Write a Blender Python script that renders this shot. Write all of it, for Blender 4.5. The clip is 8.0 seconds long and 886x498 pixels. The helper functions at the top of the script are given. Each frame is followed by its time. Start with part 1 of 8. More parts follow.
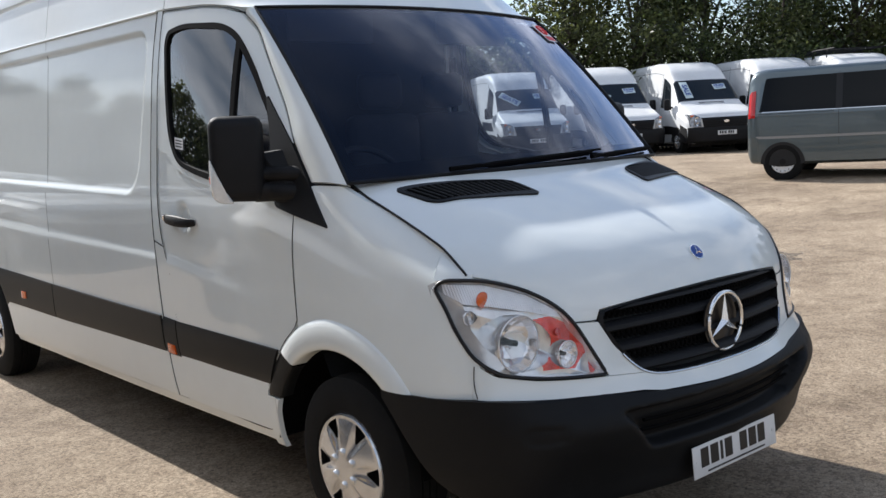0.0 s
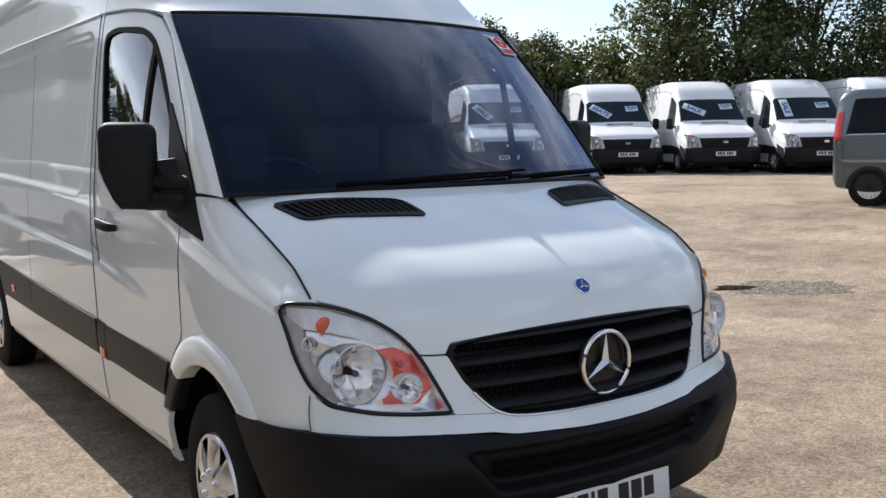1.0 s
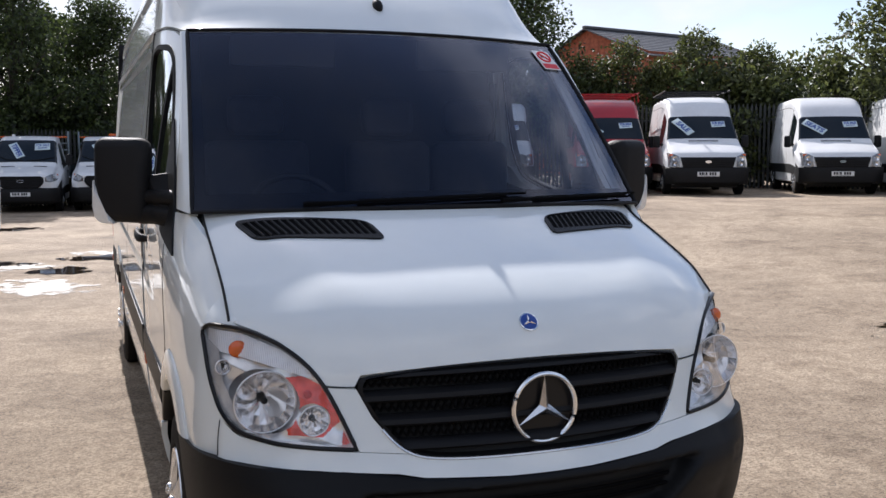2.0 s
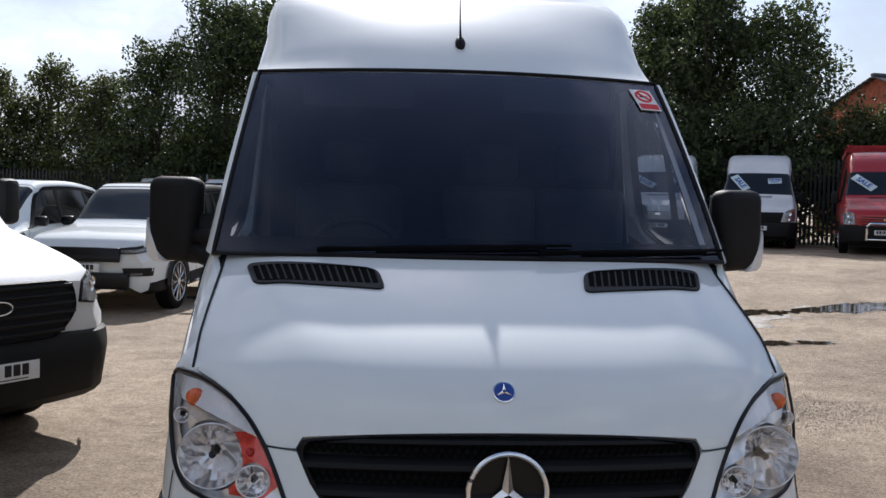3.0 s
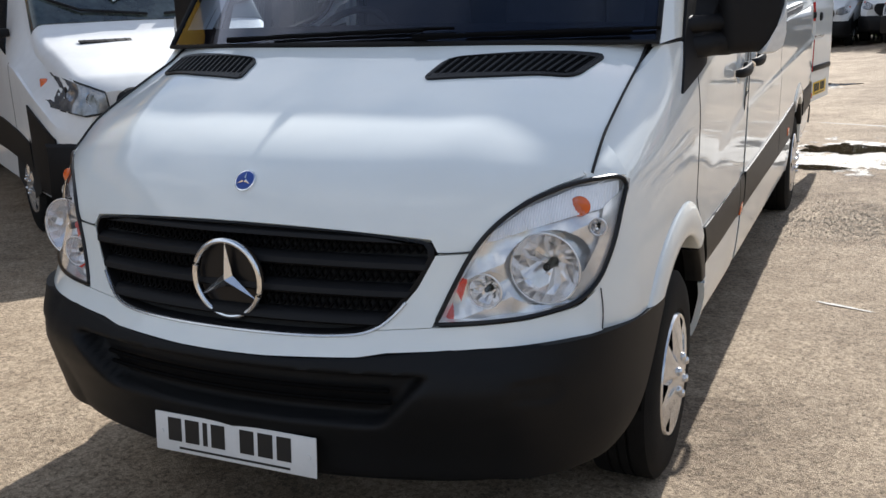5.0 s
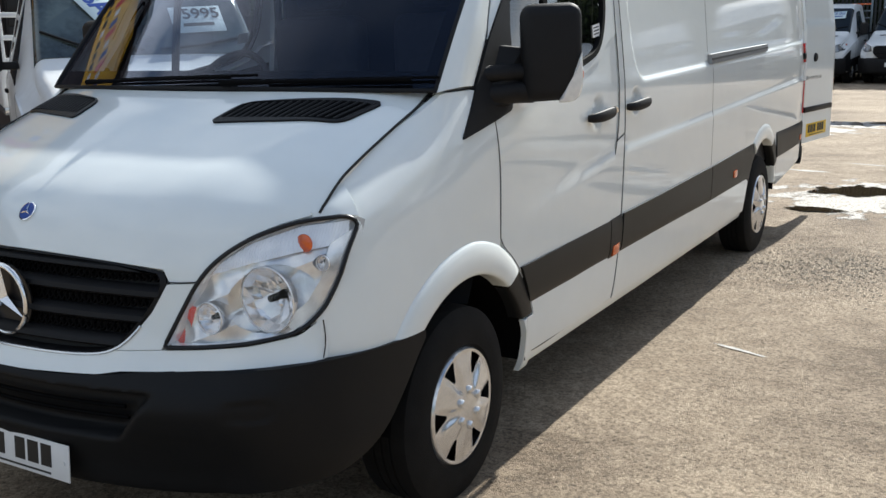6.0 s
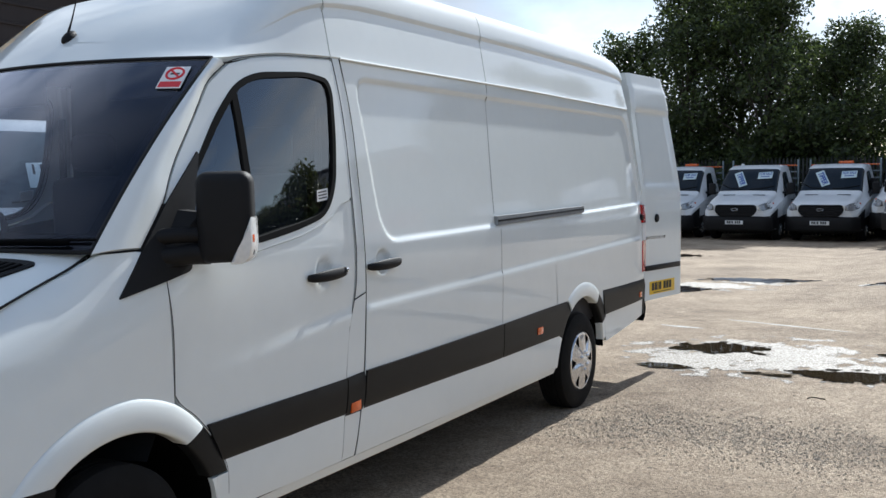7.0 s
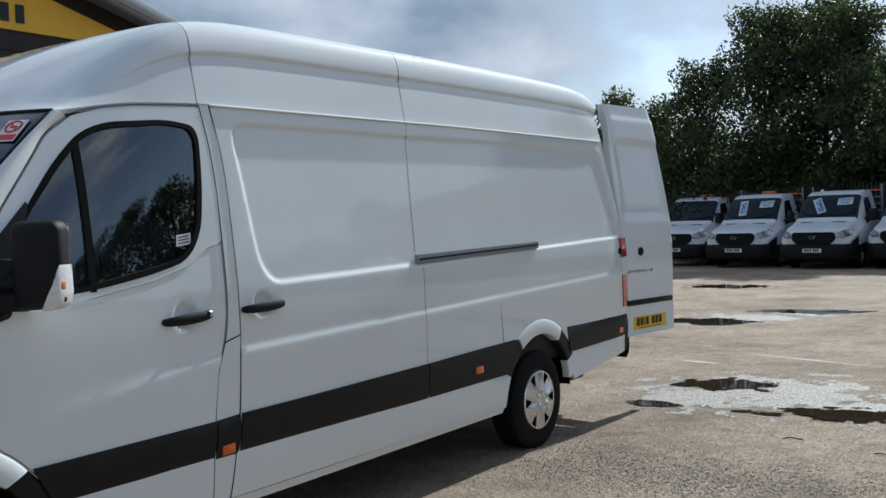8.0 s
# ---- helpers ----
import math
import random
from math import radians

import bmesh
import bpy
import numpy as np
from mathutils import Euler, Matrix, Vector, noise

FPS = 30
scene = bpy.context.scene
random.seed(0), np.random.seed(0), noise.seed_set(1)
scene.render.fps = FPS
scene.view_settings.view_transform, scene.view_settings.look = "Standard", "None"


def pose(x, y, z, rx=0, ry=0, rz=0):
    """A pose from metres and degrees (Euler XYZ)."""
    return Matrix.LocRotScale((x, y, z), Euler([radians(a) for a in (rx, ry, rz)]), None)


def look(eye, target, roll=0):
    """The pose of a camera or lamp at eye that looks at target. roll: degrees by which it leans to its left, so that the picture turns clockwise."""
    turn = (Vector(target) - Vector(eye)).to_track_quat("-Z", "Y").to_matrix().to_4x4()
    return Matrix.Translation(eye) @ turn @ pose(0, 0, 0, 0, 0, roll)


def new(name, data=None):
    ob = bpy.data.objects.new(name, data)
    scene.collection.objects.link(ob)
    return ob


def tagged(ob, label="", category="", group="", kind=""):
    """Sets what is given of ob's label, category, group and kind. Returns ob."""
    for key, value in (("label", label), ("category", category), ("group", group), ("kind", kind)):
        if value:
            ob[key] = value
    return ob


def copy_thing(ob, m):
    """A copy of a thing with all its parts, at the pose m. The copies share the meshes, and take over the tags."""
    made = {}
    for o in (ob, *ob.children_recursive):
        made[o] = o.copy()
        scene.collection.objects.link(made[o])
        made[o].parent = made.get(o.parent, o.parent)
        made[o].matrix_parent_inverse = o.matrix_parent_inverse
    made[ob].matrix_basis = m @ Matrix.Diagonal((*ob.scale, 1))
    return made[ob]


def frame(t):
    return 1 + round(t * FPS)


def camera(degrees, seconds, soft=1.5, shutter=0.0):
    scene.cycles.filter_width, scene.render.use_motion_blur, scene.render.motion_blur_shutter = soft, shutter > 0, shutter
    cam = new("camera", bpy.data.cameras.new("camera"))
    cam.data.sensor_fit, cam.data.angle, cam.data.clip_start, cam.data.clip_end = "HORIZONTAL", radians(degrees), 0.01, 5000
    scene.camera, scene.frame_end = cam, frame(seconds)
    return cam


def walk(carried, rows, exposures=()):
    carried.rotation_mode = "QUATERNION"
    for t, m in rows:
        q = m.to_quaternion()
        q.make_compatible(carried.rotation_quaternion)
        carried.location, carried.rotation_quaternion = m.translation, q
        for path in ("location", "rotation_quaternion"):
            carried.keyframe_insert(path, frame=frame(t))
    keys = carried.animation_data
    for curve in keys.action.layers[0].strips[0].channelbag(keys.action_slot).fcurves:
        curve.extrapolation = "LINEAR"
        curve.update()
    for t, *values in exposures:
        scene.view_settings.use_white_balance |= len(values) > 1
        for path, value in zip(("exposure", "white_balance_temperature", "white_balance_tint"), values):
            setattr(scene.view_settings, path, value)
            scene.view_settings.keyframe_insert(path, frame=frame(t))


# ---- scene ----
cam = camera(49.1, 8.0)
PATH = [
    (0, (-2.935, -1.808, 1.538), (-1.643, -0.301, 1.296), -3.2),
    (0.5, (-2.566, -1.94, 1.547), (-1.306, -0.405, 1.307), -2.1),
    (1, (-2.169, -2.17, 1.54), (-1.057, -0.521, 1.321), -1.1),
    (1.2, (-2.003, -2.244, 1.556), (-0.964, -0.557, 1.281), -1.5),
    (2.3, (-1.003, -2.444, 1.563), (-0.467, -0.525, 1.383), -0.1),
    (2.5, (-0.824, -2.436, 1.57), (-0.411, -0.489, 1.375), -0.7),
    (3, (-0.365, -2.317, 1.552), (-0.213, -0.325, 1.46), 1.3),
    (3.5, (0.123, -2.215, 1.53), (0.054, -0.216, 1.512), 0.6),
    (4, (0.571, -2.05, 1.486), (0.224, -0.088, 1.315), -0.3),
    (4.2, (0.734, -1.978, 1.495), (0.315, -0.048, 1.177), -0.8),
    (5.3, (1.802, -1.802, 1.499), (0.917, -0.087, 0.974), -0.9),
    (5.5, (1.974, -1.724, 1.52), (1.084, -0.021, 0.965), 0.2),
    (6, (2.488, -1.585, 1.536), (1.493, 0.096, 1.107), -1.2),
    (6.5, (2.984, -1.391, 1.554), (1.892, 0.266, 1.303), -1.0),
    (7, (3.448, -1.142, 1.57), (2.48, 0.604, 1.445), -0.4),
    (7.5, (3.926, -0.908, 1.538), (2.792, 0.737, 1.444), -3.9),
    (8, (4.329, -0.547, 1.581), (3.18, 1.089, 1.529), -1.7),
]
EXPOSURE = [(0, 0.56, 6030, 11), (1.2, 0.54, 6040, 13), (2.3, 0.42, 6050, 16), (3.0, 0.18, 5980, 14), (3.5, -0.1, 5920, 12), (4.2, 0.25, 5980, 11), (5.3, 0.62, 6150, 10), (6.0, 0.58, 6080, 7), (6.5, 0.56, 5930, 5), (7.0, 0.39, 5800, 8), (8.0, -0.06, 5640, 6)]
walk(cam, [(t, look(eye, target, roll)) for t, eye, target, roll in PATH], EXPOSURE)

# ---- world ----
SUN_EL, SUN_AZ = 37.8, 0.4          # height of the sun, and how far it stands east of the van's rear
sun_way = Vector((math.cos(radians(SUN_EL)) * math.sin(radians(SUN_AZ)), math.cos(radians(SUN_EL)) * math.cos(radians(SUN_AZ)), math.sin(radians(SUN_EL))))
sun_data = bpy.data.lights.new("sun", "SUN")
sun_data.energy, sun_data.angle, sun_data.color = 5.0, radians(0.6), (1.0, 0.94, 0.85)
sun = new("sun", sun_data)
sun.matrix_world = look(sun_way * 60, (0, 0, 0))


def make_world():
    w = bpy.data.worlds.new("sky")
    scene.world = w
    w.use_nodes = True
    nt = w.node_tree
    for n in list(nt.nodes):
        nt.nodes.remove(n)
    N, L = nt.nodes.new, nt.links.new
    out, bg = N("ShaderNodeOutputWorld"), N("ShaderNodeBackground")
    sky = N("ShaderNodeTexSky")
    sky.sky_type, sky.sun_disc = "NISHITA", False
    sky.sun_elevation, sky.sun_rotation = radians(SUN_EL), radians(SUN_AZ)
    sky.air_density, sky.dust_density, sky.ozone_density = 1.0, 1.2, 1.0
    co, mp = N("ShaderNodeTexCoord"), N("ShaderNodeMapping")
    mp.inputs["Scale"].default_value = (1.0, 1.0, 1.8)
    mp.inputs["Location"].default_value = (0.35, 0.1, 0.0)
    L(co.outputs["Generated"], mp.inputs["Vector"])
    big, fine = N("ShaderNodeTexNoise"), N("ShaderNodeTexNoise")
    big.inputs["Scale"].default_value, big.inputs["Detail"].default_value, big.inputs["Roughness"].default_value = 2.5, 9.0, 0.56
    fine.inputs["Scale"].default_value, fine.inputs["Detail"].default_value = 5.0, 6.0
    L(mp.outputs["Vector"], big.inputs["Vector"])
    L(mp.outputs["Vector"], fine.inputs["Vector"])
    cover = N("ShaderNodeValToRGB")
    cover.color_ramp.elements[0].position, cover.color_ramp.elements[1].position = 0.44, 0.60
    # more cloud to the two sides of the yard, most on the workshop's side
    parts, away, gain = N("ShaderNodeSeparateXYZ"), N("ShaderNodeMapRange"), N("ShaderNodeMath")
    away.inputs["From Min"].default_value, away.inputs["From Max"].default_value = 0.0, -0.7
    away.inputs["To Min"].default_value, away.inputs["To Max"].default_value = 0.02, 0.16
    gain.operation = "ADD"
    L(co.outputs["Generated"], parts.inputs[0])
    L(parts.outputs["X"], away.inputs["Value"])
    L(away.outputs["Result"], gain.inputs[0])
    L(big.outputs["Fac"], gain.inputs[1])
    L(gain.outputs[0], cover.inputs["Fac"])
    shade = N("ShaderNodeValToRGB")
    shade.color_ramp.elements[0].position, shade.color_ramp.elements[1].position = 0.35, 0.68
    shade.color_ramp.elements[0].color, shade.color_ramp.elements[1].color = (2.8, 3.3, 4.0, 1), (7.2, 7.3, 7.5, 1)
    L(fine.outputs["Fac"], shade.inputs["Fac"])
    mix = N("ShaderNodeMix")
    mix.data_type = "RGBA"
    # fewer clouds overhead
    sep, over, less = N("ShaderNodeSeparateXYZ"), N("ShaderNodeMapRange"), N("ShaderNodeMath")
    over.inputs["From Min"].default_value, over.inputs["From Max"].default_value = 0.74, 0.94
    over.inputs["To Min"].default_value, over.inputs["To Max"].default_value = 1.0, 0.12
    less.operation = "MULTIPLY"
    L(co.outputs["Generated"], sep.inputs[0])
    L(sep.outputs["Z"], over.inputs["Value"])
    L(cover.outputs["Color"], less.inputs[0])
    L(over.outputs["Result"], less.inputs[1])
    L(less.outputs[0], mix.inputs["Factor"])
    L(sky.outputs["Color"], mix.inputs["A"])
    L(shade.outputs["Color"], mix.inputs["B"])
    L(mix.outputs["Result"], bg.inputs["Color"])
    bg.inputs["Strength"].default_value = 0.105
    L(bg.outputs["Background"], out.inputs["Surface"])


make_world()


# ---- materials ----
def material(name, color, rough=0.5, metal=0.0, coat=0.0, vary=0.0, scale=8.0, bump=0.0, bump_scale=60.0, spec=0.5, color2=None, by_object=0.0, gloss=0.03):
    """A principled material with colour variation at two scales and fine relief."""
    m = bpy.data.materials.new(name)
    m.use_nodes = True
    nt = m.node_tree
    N, L = nt.nodes.new, nt.links.new
    p = nt.nodes["Principled BSDF"]
    p.inputs["Base Color"].default_value = (*color, 1)
    p.inputs["Roughness"].default_value, p.inputs["Metallic"].default_value = rough, metal
    p.inputs["Specular IOR Level"].default_value = spec
    if coat:
        p.inputs["Coat Weight"].default_value, p.inputs["Coat Roughness"].default_value = coat, gloss
    co = N("ShaderNodeTexCoord")
    if vary or color2:
        n1, n2, add, ramp = N("ShaderNodeTexNoise"), N("ShaderNodeTexNoise"), N("ShaderNodeMath"), N("ShaderNodeValToRGB")
        n1.inputs["Scale"].default_value, n1.inputs["Detail"].default_value = scale, 4
        n2.inputs["Scale"].default_value, n2.inputs["Detail"].default_value = scale * 9, 3
        L(co.outputs["Object"], n1.inputs["Vector"])
        L(co.outputs["Object"], n2.inputs["Vector"])
        add.operation = "MULTIPLY_ADD"
        add.inputs[1].default_value, add.inputs[2].default_value = 0.35, 0.0
        L(n2.outputs["Fac"], add.inputs[0])
        L(n1.outputs["Fac"], add.inputs[2])
        c2 = color2 or tuple(max(0, c * (1 - vary)) for c in color)
        ramp.color_ramp.elements[0].position, ramp.color_ramp.elements[1].position = 0.5, 0.85
        ramp.color_ramp.elements[0].color, ramp.color_ramp.elements[1].color = (*c2, 1), (*color, 1)
        L(add.outputs[0], ramp.inputs["Fac"])
        last = ramp.outputs["Color"]
        if by_object:
            info, hsv, ma = N("ShaderNodeObjectInfo"), N("ShaderNodeHueSaturation"), N("ShaderNodeMath")
            ma.operation = "MULTIPLY_ADD"
            ma.inputs[1].default_value, ma.inputs[2].default_value = by_object, 1 - by_object / 2
            L(info.outputs["Random"], ma.inputs[0])
            L(ma.outputs[0], hsv.inputs["Value"])
            L(last, hsv.inputs["Color"])
            last = hsv.outputs["Color"]
        L(last, p.inputs["Base Color"])
    if bump:
        nb, b = N("ShaderNodeTexNoise"), N("ShaderNodeBump")
        nb.inputs["Scale"].default_value, nb.inputs["Detail"].default_value = bump_scale, 3
        b.inputs["Strength"].default_value, b.inputs["Distance"].default_value = bump, 0.01
        L(co.outputs["Object"], nb.inputs["Vector"])
        L(nb.outputs["Fac"], b.inputs["Height"])
        L(b.outputs["Normal"], p.inputs["Normal"])
    return m


def glass_material(name, tint, rough=0.0, face=0.09, sheen=(1.0, 1.0, 1.0)):
    """Thin clear pane: reflects by its angle and lets the view through, tinted."""
    m = bpy.data.materials.new(name)
    m.use_nodes = True
    nt = m.node_tree
    N, L = nt.nodes.new, nt.links.new
    for n in list(nt.nodes):
        nt.nodes.remove(n)
    out, mix, tr, gl, fr = N("ShaderNodeOutputMaterial"), N("ShaderNodeMixShader"), N("ShaderNodeBsdfTransparent"), N("ShaderNodeBsdfGlossy"), N("ShaderNodeMath")
    lw, pw = N("ShaderNodeLayerWeight"), N("ShaderNodeMath")
    lw.inputs["Blend"].default_value = 0.5
    pw.operation, fr.operation = "POWER", "MULTIPLY_ADD"
    pw.inputs[1].default_value, fr.inputs[1].default_value, fr.inputs[2].default_value = 4.2, 1.5, face
    L(lw.outputs["Facing"], pw.inputs[0])
    L(pw.outputs[0], fr.inputs[0])
    tr.inputs["Color"].default_value = (*tint, 1)
    gl.inputs["Roughness"].default_value = rough
    gl.inputs["Color"].default_value = (*sheen, 1)
    L(fr.outputs[0], mix.inputs[0])
    L(tr.outputs[0], mix.inputs[1])
    L(gl.outputs[0], mix.inputs[2])
    L(mix.outputs[0], out.inputs["Surface"])
    return m


white_paint = material("white_paint", (0.79, 0.83, 0.82), 0.55, coat=1.0, vary=0.04, scale=1.5, spec=0.05, gloss=0.04)
far_white = material("aged_white_paint", (0.78, 0.79, 0.79), 0.5, coat=0.35, vary=0.10, scale=2.0, spec=0.3)
red_paint = material("red_paint", (0.42, 0.012, 0.012), 0.35, coat=0.5, vary=0.2, scale=2.0)
grey_paint = material("metallic_grey_paint", (0.10, 0.13, 0.145), 0.32, metal=0.55, coat=1.0, vary=0.1, scale=2.0)
black_plastic = material("black_plastic", (0.008, 0.008, 0.009), 0.6, vary=0.25, scale=6.0, bump=0.12, bump_scale=900.0, spec=0.25)
trim_plastic = material("dark_grey_trim_plastic", (0.011, 0.012, 0.013), 0.45, vary=0.2, scale=5.0, bump=0.1, bump_scale=900.0, spec=0.22)
tinted_glass = material("black_privacy_glass", (0.006, 0.007, 0.008), 0.08, spec=0.16)
gloss_black = material("gloss_black", (0.008, 0.008, 0.009), 0.3, spec=0.3)
bumper_plastic = material("moulded_bumper_plastic", (0.007, 0.0075, 0.0085), 0.55, vary=0.2, scale=5.0, bump=0.1, bump_scale=900.0, spec=0.2)
bright_badge = material("bright_badge_metal", (0.88, 0.89, 0.9), 0.24, metal=1.0)
seal_rubber = material("window_seal_rubber", (0.006, 0.006, 0.006), 0.7, spec=0.1)
# near-black: shade inside, below and behind parts put into the colour; joints too
inner_dark = material("shade_dark_metal", (0.013, 0.013, 0.013), 0.8, vary=0.3)
vent_black = material("vent_black", (0.004, 0.004, 0.0045), 0.8, spec=0.05, vary=0.2)
rail_metal = material("dull_rail_metal", (0.32, 0.33, 0.34), 0.45, metal=0.8, vary=0.15, scale=30.0)
rubber = material("tyre_rubber", (0.010, 0.010, 0.010), 0.8, spec=0.15, vary=0.3, scale=12.0, bump=0.2, bump_scale=200.0)
chrome = material("chrome", (0.85, 0.86, 0.88), 0.06, metal=1.0)
wheel_silver = material("wheel_silver", (0.66, 0.67, 0.68), 0.45, metal=0.2, vary=0.1, scale=20.0)
silver = material("silver_painted_plastic", (0.70, 0.71, 0.72), 0.2, metal=0.75, vary=0.08, scale=20.0)
reflector = material("bright_reflector", (0.9, 0.9, 0.92), 0.12, metal=1.0)
facet_metal = material("faceted_reflector", (0.93, 0.92, 0.92), 0.22, metal=0.75)
satin_reflector = material("satin_reflector", (0.86, 0.86, 0.87), 0.3, metal=0.6, vary=0.1, scale=30.0)
lamp_housing = material("pale_lamp_housing", (0.90, 0.90, 0.90), 0.2, metal=0.55, vary=0.2, scale=25.0)
pale_lens = material("pale_clear_lens", (0.78, 0.78, 0.76), 0.15, coat=1.0, vary=0.1, scale=50.0)
orange_lens = material("orange_lens", (0.70, 0.12, 0.015), 0.2, coat=0.6, vary=0.15, scale=60.0)
red_lens = material("red_lens", (0.55, 0.01, 0.01), 0.15, coat=0.7, vary=0.2, scale=60.0)
clear_lens = glass_material("clear_lens", (0.97, 0.97, 0.97), face=0.05)
# red that the lamp mirrors from its surroundings, given as a colour
red_reflection = material("red_reflection", (0.90, 0.10, 0.07), 0.25, metal=0.25, vary=0.3, scale=60.0)
screen_glass = glass_material("screen_glass", (0.74, 0.78, 0.86), face=0.045, sheen=(0.80, 0.84, 1.0))
side_glass = glass_material("side_glass", (0.72, 0.77, 0.79), face=0.13)
dark_glass = material("dark_window_glass", (0.010, 0.014, 0.017), 0.03, spec=0.38)
# pale mottled base colour stands in for reflections on a truck's windscreen
reflection_screen = material("painted_reflection_glass", (0.085, 0.11, 0.11), 0.03, spec=0.9, vary=0.75, scale=2.2)
lamp_grey = material("grey_lamp_glass", (0.33, 0.34, 0.36), 0.15, metal=0.6, coat=0.8, vary=0.5, scale=18.0)
notice_card = material("tinted_window_card", (0.60, 0.70, 0.72), 0.5, vary=0.05)
plate_white = material("plate_white", (0.75, 0.75, 0.74), 0.4, vary=0.05)
plate_yellow = material("plate_yellow", (0.85, 0.55, 0.02), 0.4, vary=0.05)
ink_black = material("black_ink", (0.01, 0.01, 0.01), 0.5)
ink_blue = material("blue_ink", (0.015, 0.06, 0.30), 0.5)
ink_red = material("red_ink", (0.65, 0.02, 0.03), 0.5)
card_white = material("white_card", (0.78, 0.78, 0.77), 0.6, vary=0.04)
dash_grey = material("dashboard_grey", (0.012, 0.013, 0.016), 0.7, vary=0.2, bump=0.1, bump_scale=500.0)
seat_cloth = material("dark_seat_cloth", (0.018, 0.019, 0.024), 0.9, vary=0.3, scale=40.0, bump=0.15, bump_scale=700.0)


def ground_material():
    """Worn pale concrete and packed grit with wet patches, puddles and loose stones."""
    m = bpy.data.materials.new("worn_yard_concrete")
    m.use_nodes = True
    nt = m.node_tree
    N, L = nt.nodes.new, nt.links.new
    p = nt.nodes["Principled BSDF"]
    co = N("ShaderNodeTexCoord")

    def tex(scale, detail=4, rough=0.55):
        n = N("ShaderNodeTexNoise")
        n.inputs["Scale"].default_value, n.inputs["Detail"].default_value, n.inputs["Roughness"].default_value = scale, detail, rough
        L(co.outputs["Object"], n.inputs["Vector"])
        return n.outputs["Fac"]

    def ramp(src, *stops):
        r = N("ShaderNodeValToRGB")
        els = r.color_ramp.elements
        for i, (pos, col) in enumerate(stops):
            e = els[i] if i < 2 else els.new(pos)
            e.position, e.color = pos, (*col, 1)
        L(src, r.inputs["Fac"])
        return r.outputs["Color"]

    def mul(a, b, fac=1.0):
        x = N("ShaderNodeMix")
        x.data_type, x.blend_type = "RGBA", "MULTIPLY"
        x.inputs["Factor"].default_value = fac
        L(a, x.inputs["A"])
        L(b, x.inputs["B"])
        return x.outputs["Result"]

    base = ramp(tex(0.5, 8, 0.6), (0.34, (0.335, 0.262, 0.188)), (0.62, (0.505, 0.408, 0.303)))
    stains = ramp(tex(1.1, 9, 0.72), (0.36, (0.60, 0.565, 0.52)), (0.52, (1.03, 1.03, 1.02)))
    speck = ramp(tex(48.0, 5, 0.75), (0.35, (0.30, 0.27, 0.24)), (0.47, (1.08, 1.07, 1.06)))
    blotch = ramp(tex(7.0, 6, 0.7), (0.36, (0.84, 0.82, 0.79)), (0.60, (1.05, 1.05, 1.04)))
    grit = ramp(tex(150.0, 4, 0.8), (0.40, (0.36, 0.34, 0.31)), (0.58, (1.25, 1.24, 1.22)))
    # single stones of the aggregate, each with its own tone
    cell, tone = N("ShaderNodeTexVoronoi"), N("ShaderNodeSeparateColor")
    cell.inputs["Scale"].default_value = 75.0
    L(co.outputs["Object"], cell.inputs["Vector"])
    L(cell.outputs["Color"], tone.inputs[0])
    stones = ramp(tone.outputs[0], (0.05, (0.55, 0.53, 0.50)), (0.75, (1.16, 1.15, 1.13)))
    # thin wandering cracks
    wave, edge = N("ShaderNodeTexVoronoi"), N("ShaderNodeTexNoise")
    wave.feature = "DISTANCE_TO_EDGE"
    wave.inputs["Scale"].default_value = 0.3
    edge.inputs["Scale"].default_value, edge.inputs["Detail"].default_value = 1.6, 6
    shift = N("ShaderNodeMix")
    shift.data_type, shift.blend_type = "RGBA", "ADD"
    shift.inputs["Factor"].default_value = 0.7
    L(co.outputs["Object"], edge.inputs["Vector"])
    L(co.outputs["Object"], shift.inputs["A"])
    L(edge.outputs["Color"], shift.inputs["B"])
    L(shift.outputs["Result"], wave.inputs["Vector"])
    cracks = ramp(wave.outputs["Distance"], (0.002, (0.42, 0.38, 0.34)), (0.007, (1, 1, 1)))
    col = mul(mul(mul(mul(base, stains, 0.85), blotch), speck, 0.85), grit, 0.6)
    col = mul(mul(col, stones, 0.8), cracks, 0.3)
    L(col, p.inputs["Base Color"])
    p.inputs["Roughness"].default_value = 0.85
    b1, b2 = N("ShaderNodeBump"), N("ShaderNodeBump")
    b1.inputs["Strength"].default_value, b1.inputs["Distance"].default_value = 1.0, 0.014
    b2.inputs["Strength"].default_value, b2.inputs["Distance"].default_value = 0.5, 0.03
    L(tex(140.0, 4, 0.7), b1.inputs["Height"])
    L(tex(9.0, 5, 0.6), b2.inputs["Height"])
    L(b2.outputs["Normal"], b1.inputs["Normal"])
    L(b1.outputs["Normal"], p.inputs["Normal"])
    return m


yard_concrete = ground_material()


# ---- building kit ----
def mesh_object(name, verts, faces, mat, parent=None, smooth=True, label="", sharp=35.0):
    me = bpy.data.meshes.new(name)
    me.from_pydata([tuple(map(float, v)) for v in verts], [], [tuple(f) for f in faces])
    me.materials.append(mat)
    if smooth:
        me.polygons.foreach_set("use_smooth", [True] * len(me.polygons))
        me.set_sharp_from_angle(angle=radians(sharp))
    me.update()
    ob = new(name, me)
    ob.parent = parent
    if label:
        ob["label"] = label
    return ob


